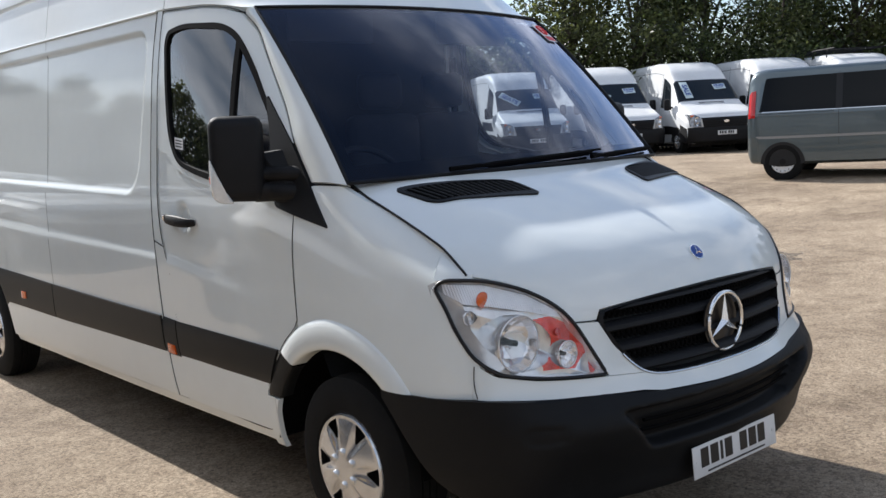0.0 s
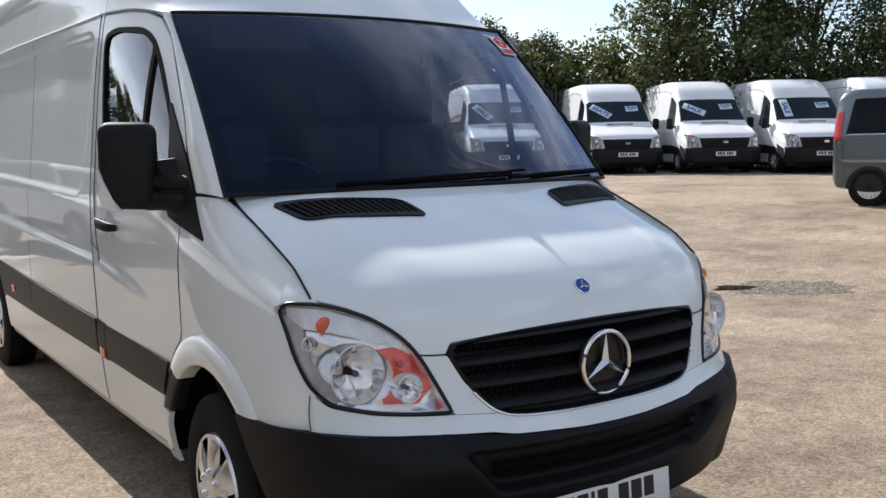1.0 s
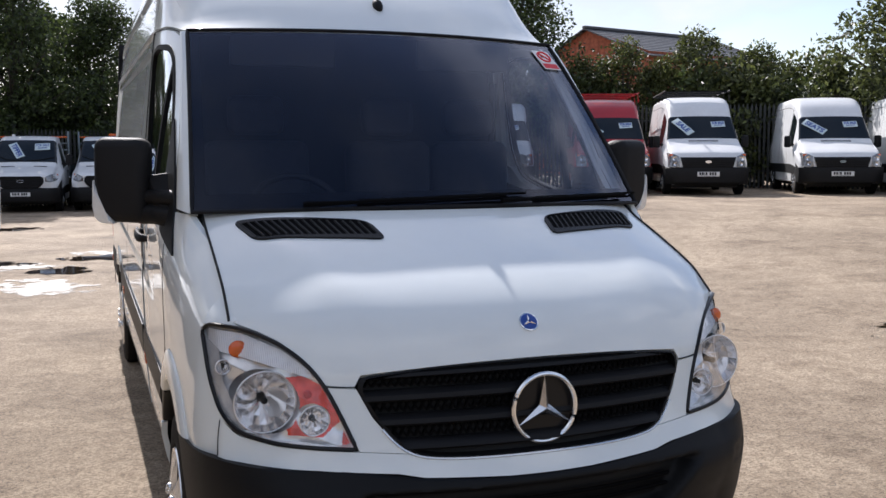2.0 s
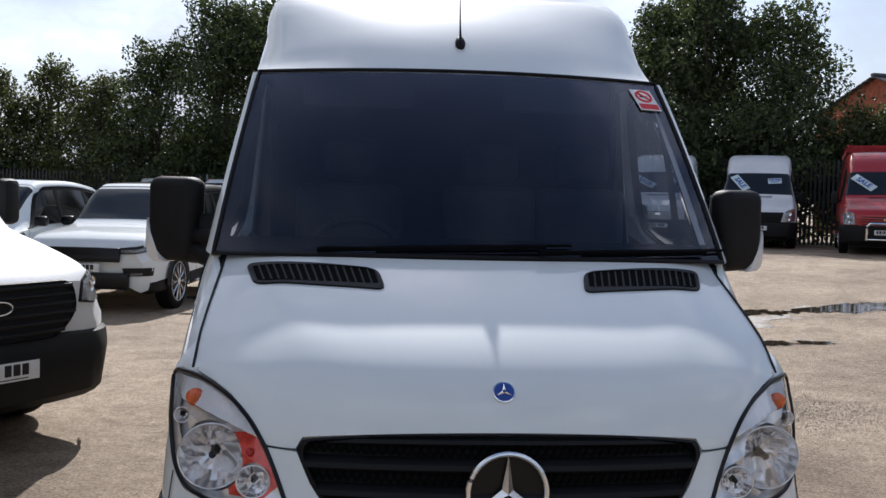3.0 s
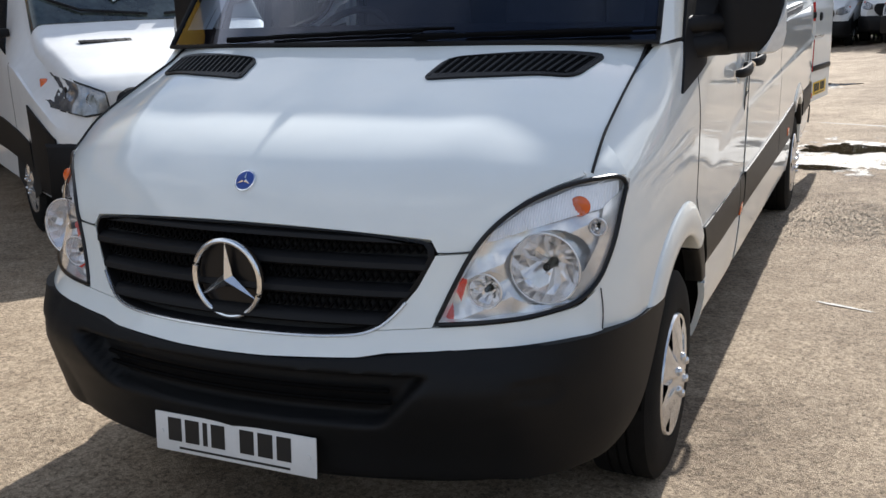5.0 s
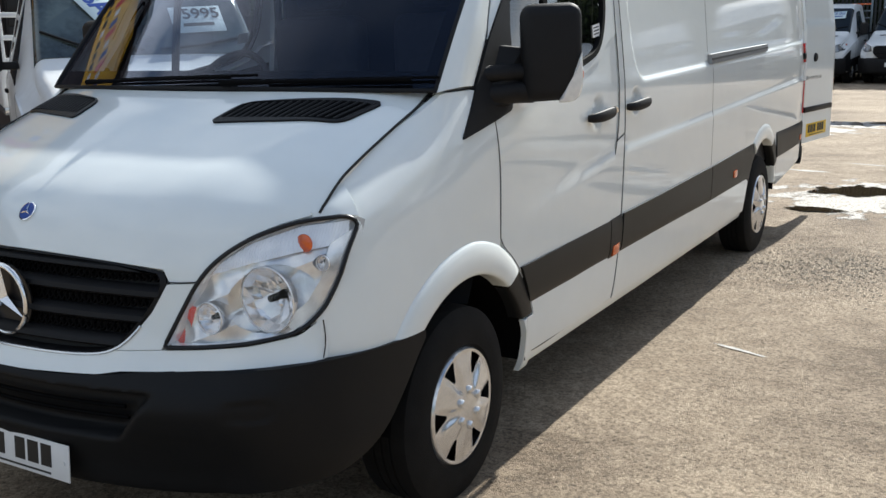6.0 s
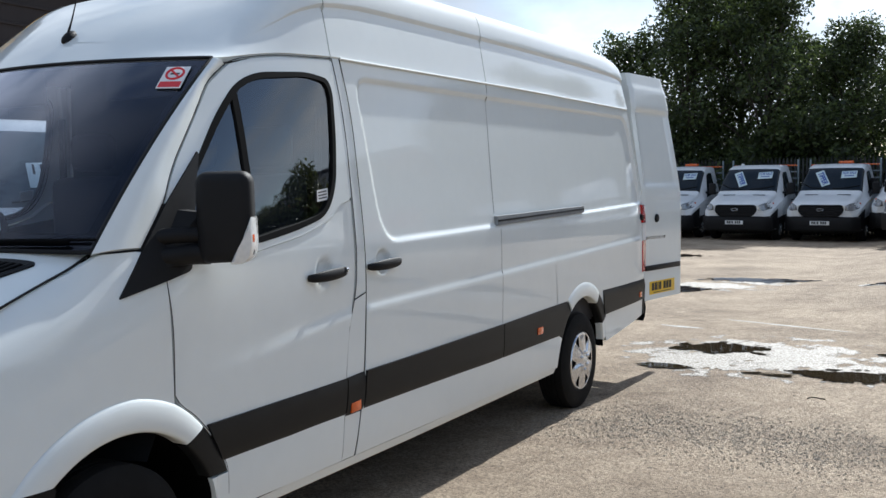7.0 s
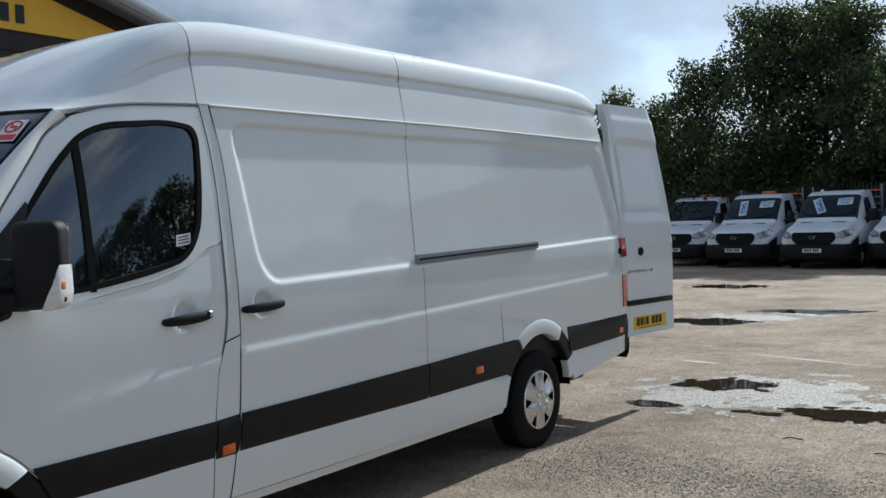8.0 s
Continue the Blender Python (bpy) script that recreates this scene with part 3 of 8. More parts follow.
def recess(y, z):
    """The pressed-in field of the load flank, and the crease below it."""
    p = RECESS_LOOP
    q = np.roll(p, -1, 0)
    d = q - p
    w = np.array((y, z)) - p
    t = np.clip((w * d).sum(1) / (d * d).sum(1), 0, 1)
    dist = np.sqrt(((w - d * t[:, None]) ** 2).sum(1)).min()
    cross = ((p[:, 1] > z) != (q[:, 1] > z)) & (y < (q[:, 0] - p[:, 0]) * (z - p[:, 1]) / (q[:, 1] - p[:, 1] + 1e-12) + p[:, 0])
    inside = cross.sum() % 2 == 1
    sd = dist if inside else -dist
    k = min(1.0, max(0.0, (sd + 0.004) / 0.020))
    k = k * k * (3 - 2 * k)
    crease = float(np.interp(y, (2.5, 6.8), (1.025, 1.155)))
    c = (z - crease) / 0.012
    return -0.016 * k + 0.009 / (1 + math.exp(max(-30, min(30, 2 * c)))) - 0.001


def grip(pts):
    """A door handle along the given points: taller than deep, thinner towards its ends."""
    line = resample(pts, 22, True)
    v, f = tube(line, [0.012 + 0.010 * math.sin(math.pi * k / 21) ** 0.6 for k in range(22)], 12)
    mid = np.repeat(line, 12, axis=0)
    return [m + (np.array(p) - m) * np.array((0.62, 1.0, 1.12)) for p, m in zip(v, mid)], f


def dish_at(y, z, cy, cz, r=0.062, deep=0.016):
    """A round pressed dish behind a handle."""
    k = min(1.0, max(0.0, (r - math.hypot(y - cy, z - cz)) / 0.020))
    return -deep * k * k * (3 - 2 * k)


def make_van_side(van, s):
    """One flank of the van, s = 1 the kerb side or -1 the driver's side."""
    cy, cz = ARCH_F
    # front wing
    roll = lambda y, z: -0.048 * max(0.0, 1 - (float(np.interp(y, [p[0] for p in HOOD_LINE], [p[1] for p in HOOD_LINE])) - z) / 0.13) ** 2.2 * float(np.interp(y, (0.95, 1.12), (1, 0)))
    low = [(0.425, 0.672), (0.60, 0.662), (0.66, 0.66)] + arc(cy, cz, 0.52, 141, 66, 16) + [(1.347, 0.82)]
    top = [(0.425, 0.785), (0.49, 0.87), (0.575, 1.0), (0.604, 1.055), (0.62, 1.146), (0.804, 1.231), (1.0, 1.304), (1.10, 1.358), (1.25, 1.362), (1.335 - SEAM, 1.262)]
    a = resample(low, 60)
    b = resample(top, 60)
    v, f = grid(between(a, b, 22), lambda y, z: (s * (side_w(y, z) + roll(y, z)), y, z))
    f = f if s > 0 else flip(f)
    v, f = thicken(v, f, (-s * PANEL_IN, 0, 0))
    mesh_object("front_wing", v, f, white_paint, van)
    # the corner of the wing between lamp and bonnet
    la = [np.array((s * x, nose_y(x, z), z)) for x, z in resample([(0.853, 1.058), (0.90, 1.062), (0.931, 1.052)], 14)]
    lb = [np.array((s * (side_w(y, z) + roll(y, z)), y, z)) for y, z in resample([(0.475, 1.066), (0.60, 1.137), (0.62, 1.143)], 14)]
    lb[0] = la[0] + np.array((0, 0.004, 0.004))
    lc = np.array((s * (side_w(0.606, 1.06) + roll(0.606, 1.06)), 0.606, 1.06))
    rows = []
    for k in np.linspace(0, 1, 8):
        row = []
        for i in range(14):
            p = la[i] * (1 - k) + lb[i] * k
            p = p + np.array((s * 0.007, -0.005, 0.005)) * math.sin(math.pi * k) * (i / 13.0)
            row.append(tuple(p))
        rows.append(row)
    v, f = grid(rows, lambda *p: p)
    v, f = thicken(v, f, (-s * PANEL_IN, 0, -0.01))
    mesh_object("wing_corner", v, f if s < 0 else flip(f), white_paint, van)
    ARCH_OUT = lambda a: float(np.interp(a, (20, 46, 66, 86, 120, 145), (0.548, 0.553, 0.568, 0.572, 0.562, 0.560)))
    flare(cy, cz, 0.455, ARCH_OUT, (52, 47), 142, s, van, "rolled white wheel arch lip", foot=0.664, lip=0.7)
    flare(cy, cz, 0.455, ARCH_OUT, (27, 22), 50, s, van, "dark grey wheel arch trim", "arch_trim", trim_plastic, lip=0.35)
    # windscreen pillar
    edge = [screen_at(s * 1.012, v) + np.array((s * 0.004, -0.004, 0.0)) for v in np.linspace(-0.012, 1.0, 24)]
    line = resample([(1.255, 1.372), (1.38, 1.525), (1.428, 1.61), (1.475, 1.685), (1.55, 1.785), (1.625, 1.885), (1.70, 1.985), (1.80, 2.06)], 24, True)
    back = [np.array((s * side_w(y, z), y - 0.4 * SEAM, z + 0.4 * SEAM)) for y, z in line]
    rows = []
    for k in np.linspace(0, 1, 7):
        rows.append([tuple(e * (1 - k) + b2 * k + np.array((s * 0.016, -0.010, 0.006)) * math.sin(math.pi * k)) for e, b2 in zip(edge, back)])
    v, f = grid(rows, lambda *p: p)
    v, f = thicken(v, f, (-s * 0.03, 0.02, -0.01))
    mesh_object("windscreen_pillar", v, f if s < 0 else flip(f), white_paint, van)
    # front door
    door = new("front_door")
    door.parent = van
    win = round_loop(WINDOW, 120, WINDOW_R)
    # skin below the window
    low = [(1.352, 0.845)] + [(cy + ARCH_OUT(q) * math.cos(radians(q)), cz + ARCH_OUT(q) * math.sin(radians(q))) for q in (62, 57, 52, 47, 40, 33, 26)] + [(1.622, 0.50), (1.628, 0.42), (1.63, 0.352), (2.0, 0.350), (2.38, 0.352)]
    mid = [(1.334, 1.25), (1.40, 1.295), (1.80, 1.325), (2.10, 1.373), (2.30, 1.43), (2.40, 1.50), (2.488, 1.52)]
    rear = [(2.38, 0.352), (2.385, 0.55), (2.40, 0.75), (2.425, 0.95), (2.465, 1.07), (2.485, 1.20), (2.488, 1.52)]
    front = [(1.352, 0.845), (1.350, 1.05), (1.334, 1.25)]
    n, m = 72, 60
    L, U = resample(low, n), resample(mid, n)
    dish = lambda y, z: dish_at(y, z, 2.25, 1.215) + recess_crease(y, z)
    v, f = grid(coons(L, U, resample(front, m), resample(rear, m)), lambda y, z: (s * (side_w(y, z) + dish(y, z)), y, z))
    f = f if s > 0 else flip(f)
    v, f = thicken(v, f, (-s * PANEL_IN, 0, 0))
    mesh_object("door_skin", v, f, white_paint, door)
    # frame round the window
    outer = np.array([(1.338, 1.253), (1.80, 1.328), (2.10, 1.376), (2.30, 1.433), (2.40, 1.503), (2.488, 1.523), (2.49, 1.75), (2.472, 1.95), (2.437, 2.143), (2.10, 2.122), (1.95, 2.101), (1.825, 2.066), (1.705, 1.979), (1.63, 1.88), (1.555, 1.78), (1.48, 1.68), (1.433, 1.605), (1.388, 1.52), (1.36, 1.48), (1.345, 1.35)])
    angle = lambda p: math.atan2(p[1] - 1.72, p[0] - 2.0)
    inner = round_loop(WINDOW, 160, WINDOW_R)
    dense = resample(np.vstack([outer, outer[:1]]), 600)[:-1]
    oa = np.array([angle(p) for p in dense])
    match = [dense[np.argmin(np.abs((oa - angle(p) + math.pi) % (2 * math.pi) - math.pi))] for p in inner]
    side_ring("window_surround", match, inner, s, door, white_paint, rows=5)
    # black seal, glass, divider
    centre = inner.mean(0)
    seal_in = inner + (centre - inner) / np.linalg.norm(centre - inner, axis=1)[:, None] * 0.026
    side_ring("window_seal", inner, seal_in, s, door, seal_rubber, rows=4, lift=0.003, rim=0.03)
    pane_loop = inner + (centre - inner) / np.linalg.norm(centre - inner, axis=1)[:, None] * 0.02
    ring = [pane_loop * (1 - k) + centre * k for k in np.linspace(0, 0.999, 8)]
    v, f = grid(ring, lambda y, z: (s * (side_w(y, z) - 0.008), y, z), closed=True)
    mesh_object("door_glass", v, f if s > 0 else flip(f), side_glass, door, label="clear side window glass").visible_shadow = False
    side_patch("window_divider", [(1.785, 1.35), (1.815, 1.35)], [(1.795, 1.955), (1.825, 1.955)], s, door, seal_rubber, cols=4, rows=10, lift=0.002)
    note = side_patch("window_sticker", [(2.235, 1.515), (2.315, 1.525)], [(2.24, 1.565), (2.32, 1.575)], s, door, card_white, cols=4, rows=3, lift=-0.004, rim=False, label="small white window sticker")
    for k in range(3):
        side_patch("sticker_bar", [(2.246, 1.526 + 0.013 * k), (2.308, 1.534 + 0.013 * k)], [(2.246, 1.531 + 0.013 * k), (2.308, 1.539 + 0.013 * k)], s, note, dash_grey, cols=3, rows=2, lift=-0.003, rim=False)
    # lower corner sail that carries the mirror
    sail_lo = [(1.128, 1.210), (1.335, 1.255), (1.445, 1.282), (1.485, 1.40), (1.528, 1.57), (1.575, 1.70)]
    sail_hi = [(1.130, 1.216), (1.256, 1.365), (1.38, 1.513), (1.504, 1.642), (1.57, 1.712)]
    side_patch("mirror_sail", sail_lo, sail_hi, s, door, black_plastic, cols=40, rows=8, lift=0.007, label="black plastic mirror base")
    # handle
    y0, z0 = 2.255, 1.203
    pts = [(s * (side_w(y0, z0) + o), y0 + dy, z0 + dy * 0.06) for dy, o in ((-0.125, 0.0), (-0.11, 0.022), (-0.05, 0.034), (0.05, 0.034), (0.11, 0.024), (0.125, 0.0))]
    mesh_object("door_handle", *grip(pts), black_plastic, door)
    v, f = tube([(s * (side_w(y0, z0) + 0.034), 2.345, z0 + 0.012), (s * (side_w(y0, z0) + 0.03), 2.36, z0 + 0.013)], 0.016, 12)
    mesh_object("lock_cylinder", v, f, chrome, door)
    # rub strip on the door, its lamp, and the black corner by the wheel
    strip = lambda y, z: 0.012 - 0.010 * abs((z - 0.645) / 0.09) ** 4
    side_patch("rub_strip", [(1.624, 0.492), (2.0, 0.512), (2.385, 0.534)], [(1.506, 0.710), (2.0, 0.718), (2.403, 0.725)], s, door, trim_plastic, cols=24, rows=10, shape=strip, label="dark grey plastic rub strip")
    side_patch("sill_front", [(1.522, 0.505), (1.546, 0.42), (1.556, 0.35), (1.560, 0.29)], [(1.618, 0.505), (1.624, 0.42), (1.626, 0.35), (1.628, 0.29)], s, van, white_paint, cols=20, rows=8, shape=lambda y, z: 0.006 + 0.012 * math.exp(-((y - 1.535) / 0.018) ** 2), label="white sill end behind the wheel")
    # B pillar and its lower cover
    side_patch("pillar_cover", [(2.44 + SEAM, 2.15), (2.478, 1.95), (2.496, 1.75), (2.499, 1.45), (2.494, 1.20), (2.474, 1.075)], [(2.50 - SEAM, 2.155), (2.541, 1.90), (2.556, 1.60), (2.559, 1.30), (2.561, 1.12), (2.561, 1.10)], s, van, white_paint, cols=36, rows=4, lift=-0.002)
    side_patch("pillar_foot", [(2.473, 1.068), (2.43, 0.94), (2.409, 0.75), (2.394, 0.55), (2.39, 0.352)], [(2.561, 1.092), (2.555, 0.90), (2.546, 0.75), (2.51, 0.50), (2.486, 0.352)], s, van, white_paint, cols=30, rows=5)
    side_patch("rub_strip", [(2.396, 0.534), (2.53, 0.542)], [(2.411, 0.725), (2.549, 0.733)], s, van, trim_plastic, cols=6, rows=10, shape=strip, label="dark grey plastic rub strip")
    side_patch("marker_lamp", [(2.430, 0.562), (2.505, 0.566)], [(2.430, 0.606), (2.505, 0.610)], s, van, orange_lens, cols=8, rows=6, shape=lambda y, z: 0.013 + 0.005 * (1 - ((y - 2.468) / 0.042) ** 2) * (1 - ((z - 0.586) / 0.03) ** 2), label="orange side marker lamp")
    # sill
    side_patch("sill", [(1.60, 0.300), (3.0, 0.300), (4.90, 0.315)], [(1.60, 0.345), (3.0, 0.345), (4.915, 0.36)], s, van, white_paint, cols=40, rows=5, lift=-0.006)
    # load flank
    cy, cz = ARCH_R
    low = [(2.494, 0.352), (3.5, 0.354), (4.905, 0.362)] + arc(cy, cz, 0.50, 178, 12, 24) + [(5.88, 0.40), (6.4, 0.455), (6.84, 0.50)]
    hi = resample([(2.504, 2.157), (4.5, 2.185), (6.60, 2.20)], 330)
    front = resample([(2.494, 0.352), (2.515, 0.50), (2.555, 0.75), (2.567, 1.05), (2.566, 1.30), (2.563, 1.60), (2.548, 1.90), (2.504, 2.157)], 170)
    back = resample([(6.84, 0.50), (6.87, 0.83), (6.86, 1.40), (6.80, 1.62), (6.60, 2.20)], 170)
    P = coons(resample(low, 330), hi, front, back)
    v, f = grid(list(P), lambda y, z: (s * (side_w(y, z) + recess(y, z) - 0.004 + (dish_at(y, z, 2.72, 1.228) if s > 0 else 0)), y, z))
    f = f if s > 0 else flip(f)
    v, f = thicken(v, f, (-s * PANEL_IN, 0, 0))
    mesh_object("load_flank", v, f, white_paint, van, label="white pressed steel flank with a recessed field", sharp=60)
    flare(cy, cz, ARCH_RAD, lambda a: 0.555, 57, 124, s, van, "rolled white wheel arch lip", lip=0.7)
    flare(cy, cz, ARCH_RAD, lambda a: 0.555, 124.5, 153, s, van, "dark grey wheel arch trim", "arch_trim", trim_plastic, lip=0.35)
    flare(cy, cz, ARCH_RAD, lambda a: 0.555, 28, 56.5, s, van, "dark grey wheel arch trim", "arch_trim", trim_plastic, lip=0.35)
    flare(cy, cz, ARCH_RAD, lambda a: 0.515, 153.5, 179, s, van, "white sill edge by the wheel", "arch_edge", lip=0.2)
    flare(cy, cz, ARCH_RAD, lambda a: 0.515, 10, 27.5, s, van, "white sill edge by the wheel", "arch_edge", lip=0.2)
    strip_r = lambda y, z: 0.014 - 0.010 * abs((z - 0.68) / 0.12) ** 6
    side_patch("rub_strip", [(2.538, 0.542), (3.0, 0.550), (4.02, 0.562)], [(2.557, 0.735), (3.0, 0.742), (4.02, 0.765)], s, van, trim_plastic, cols=30, rows=10, shape=strip_r, label="dark grey plastic rub strip")
    side_patch("rub_strip", [(4.03, 0.562), (4.6, 0.570), (4.945, 0.573)], [(4.03, 0.765), (4.6, 0.782), (5.035, 0.792)], s, van, trim_plastic, cols=20, rows=10, shape=strip_r, label="dark grey plastic rub strip")
    side_patch("rub_strip", [(5.80, 0.612), (6.3, 0.622), (6.80, 0.632)], [(5.76, 0.80), (6.3, 0.815), (6.86, 0.835)], s, van, trim_plastic, cols=24, rows=10, shape=strip_r, label="dark grey plastic rub strip")
    for yy, zz in ((4.56, 0.652), (6.68, 0.678)):
        side_patch("marker_lamp", [(yy - 0.04, zz - 0.020), (yy + 0.04, zz - 0.019)], [(yy - 0.04, zz + 0.022), (yy + 0.04, zz + 0.023)], s, van, orange_lens, cols=8, rows=6, shape=lambda y, z: 0.018 + 0.005 * (1 - ((y - yy) / 0.046) ** 2), label="orange side marker lamp")
    if s > 0:
        # sliding door: its rear edge, rail and handle
        side_patch("slide_rail", [(3.965, 1.352), (5.385, 1.392)], [(3.965, 1.405), (5.385, 1.437)], s, van, rail_metal, cols=30, rows=4, lift=0.004, label="dull metal sliding door rail", rim=True)
        side_patch("rail_groove", [(3.975, 1.372), (5.375, 1.411)], [(3.975, 1.384), (5.375, 1.421)], s, van, gloss_black, cols=30, rows=3, lift=0.008)
        y0, z0 = 2.71, 1.217
        pts = [(s * (side_w(y0, z0) + o), y0 + dy, z0 + dy * 0.05) for dy, o in ((-0.125, 0.0), (-0.11, 0.022), (-0.05, 0.034), (0.05, 0.034), (0.11, 0.024), (0.125, 0.0))]
        mesh_object("slide_door_handle", *grip(pts), black_plastic, van, label="black sliding door handle")
    # tail lamp on the corner
    side_patch("tail_lamp", [(6.765, 0.86), (6.872, 0.86)], [(6.75, 1.12), (6.868, 1.12)], s, van, red_lens, cols=6, rows=10, lift=0.012, label="red tail lamp lens")
    side_patch("tail_lamp", [(6.755, 1.27), (6.866, 1.27)], [(6.745, 1.42), (6.86, 1.42)], s, van, red_lens, cols=6, rows=8, lift=0.012, label="red tail lamp lens")
    side_patch("tail_lamp_lens", [(6.75, 1.125), (6.868, 1.125)], [(6.75, 1.265), (6.866, 1.265)], s, van, card_white, cols=6, rows=8, lift=0.011, label="pale indicator lens")
    v, f = lathe([(s * 0.94, 0.026), (s * 0.985, 0.026), (s * 0.99, 0.018), (s * 0.99, 0.001)], 20, at=(0, 6.735, 1.318))
    mesh_object("door_stop", v, f, black_plastic, van)
    # seams of the load flank
    for seam in ([(4.02, 0.60), (4.02, 1.35)], [(3.975, 1.42), (3.985, 1.8), (4.0, 2.18)]) if s > 0 else ([(4.02, 0.60), (4.02, 1.4), (4.0, 2.18)],):
        v, f = tube([(s * (side_w(y, z) + recess(y, z) - 0.0045), y, z) for y, z in resample(seam, 30)], 0.0016, 6)
        mesh_object("panel_seam", v, f, inner_dark, van)
    # dark shut lines
    cy, cz = ARCH_F
    def shut(line, r=0.0019, sink=0.0):
        v, f = tube([(s * (side_w(y, z) - sink), y, z) for y, z in resample(line, 40, True)], r, 6)
        mesh_object("shut_line", v, f, inner_dark, van)
    shut([(1.333, 1.255), (1.3485, 1.05), (1.3505, 0.845)], 0.0016)
    shut([(1.10, 1.364), (1.255, 1.368)], 0.0016)
    shut([(1.352, 0.845)] + [(cy + 0.003 + ARCH_OUT(q) * math.cos(radians(q)), cz + 0.003 + ARCH_OUT(q) * math.sin(radians(q))) for q in (62, 57, 52, 47, 40, 33, 26)] + [(1.624, 0.50), (1.63, 0.42), (1.632, 0.352), (2.0, 0.351), (2.385, 0.353)])
    shut(DOOR_TOP)
    shut(DOOR_REAR)
    shut([(y, z) for y, z in LOAD_FRONT])
    shut([(2.47, 1.071), (2.565, 1.096)])
    shut([(2.49, 0.353), (3.2, 0.353), (3.98, 0.357)], 0.0018)
    # wheel housing
    for (cy, cz), r in ((ARCH_F, 0.465), (ARCH_R, 0.46)):
        rows = [[(y, z, x) for y, z in arc(cy, cz, r, 3, 172, 28)] for x in (0.968, 0.62)]
        v, f = grid(rows, lambda y, z, x: (s * x, y, z))
        mesh_object("wheel_housing", v, f, vent_black, van, label="black wheel housing liner")
        v, f = grid([[(y, z) for y, z in arc(cy, cz, r, 3, 172, 28)], [(cy, cz - 0.05)] * 28], lambda y, z: (s * 0.62, y, z))
        mesh_object("wheel_housing", v, f, vent_black, van, label="black wheel housing liner")


def recess_crease(y, z):
    c = (z - (1.03 - 0.13 * (2.5 - y))) / (0.012 + 0.03 * max(0.0, 2.2 - y))
    fade = min(1.0, max(0.0, (y - 1.45) / 0.7))
    return (0.009 / (1 + math.exp(max(-30, min(30, 2 * c)))) - 0.005) * fade


LAMP = [(0.556, 0.728), (0.590, 0.815), (0.628, 0.898), (0.672, 0.962), (0.735, 1.014), (0.83, 1.052), (0.915, 1.056), (0.934, 1.035), (0.926, 0.90), (0.902, 0.805), (0.862, 0.757), (0.77, 0.739), (0.66, 0.733)]


def hood_front(x):
    """Height of the bonnet's front edge."""
    x = abs(x)
    if x < 0.535:
        return 0.960 - 0.028 * (x / 0.535) ** 2
    return float(np.interp(x, (0.535, 0.55, 0.63, 0.672, 0.735, 0.79, 0.853, 0.87), (0.925, 0.899, 0.905, 0.967, 1.020, 1.046, 1.066, 1.07)))


def hood_s(x, z):
    lo, hi = 0.132, 0.6
    for _ in range(30):
        m = (lo + hi) / 2
        if hood_at(x, m)[2] < z:
            lo = m
        else:
            hi = m
    return lo


def hood_xy(x, y, lift=0.0):
    s = y - 0.27 * x * x - 0.25 * max(0.0, abs(x) - 0.62) ** 2
    p = hood_at(x, s)
    return (p[0], p[1] - 0.35 * lift, p[2] + 0.93 * lift)


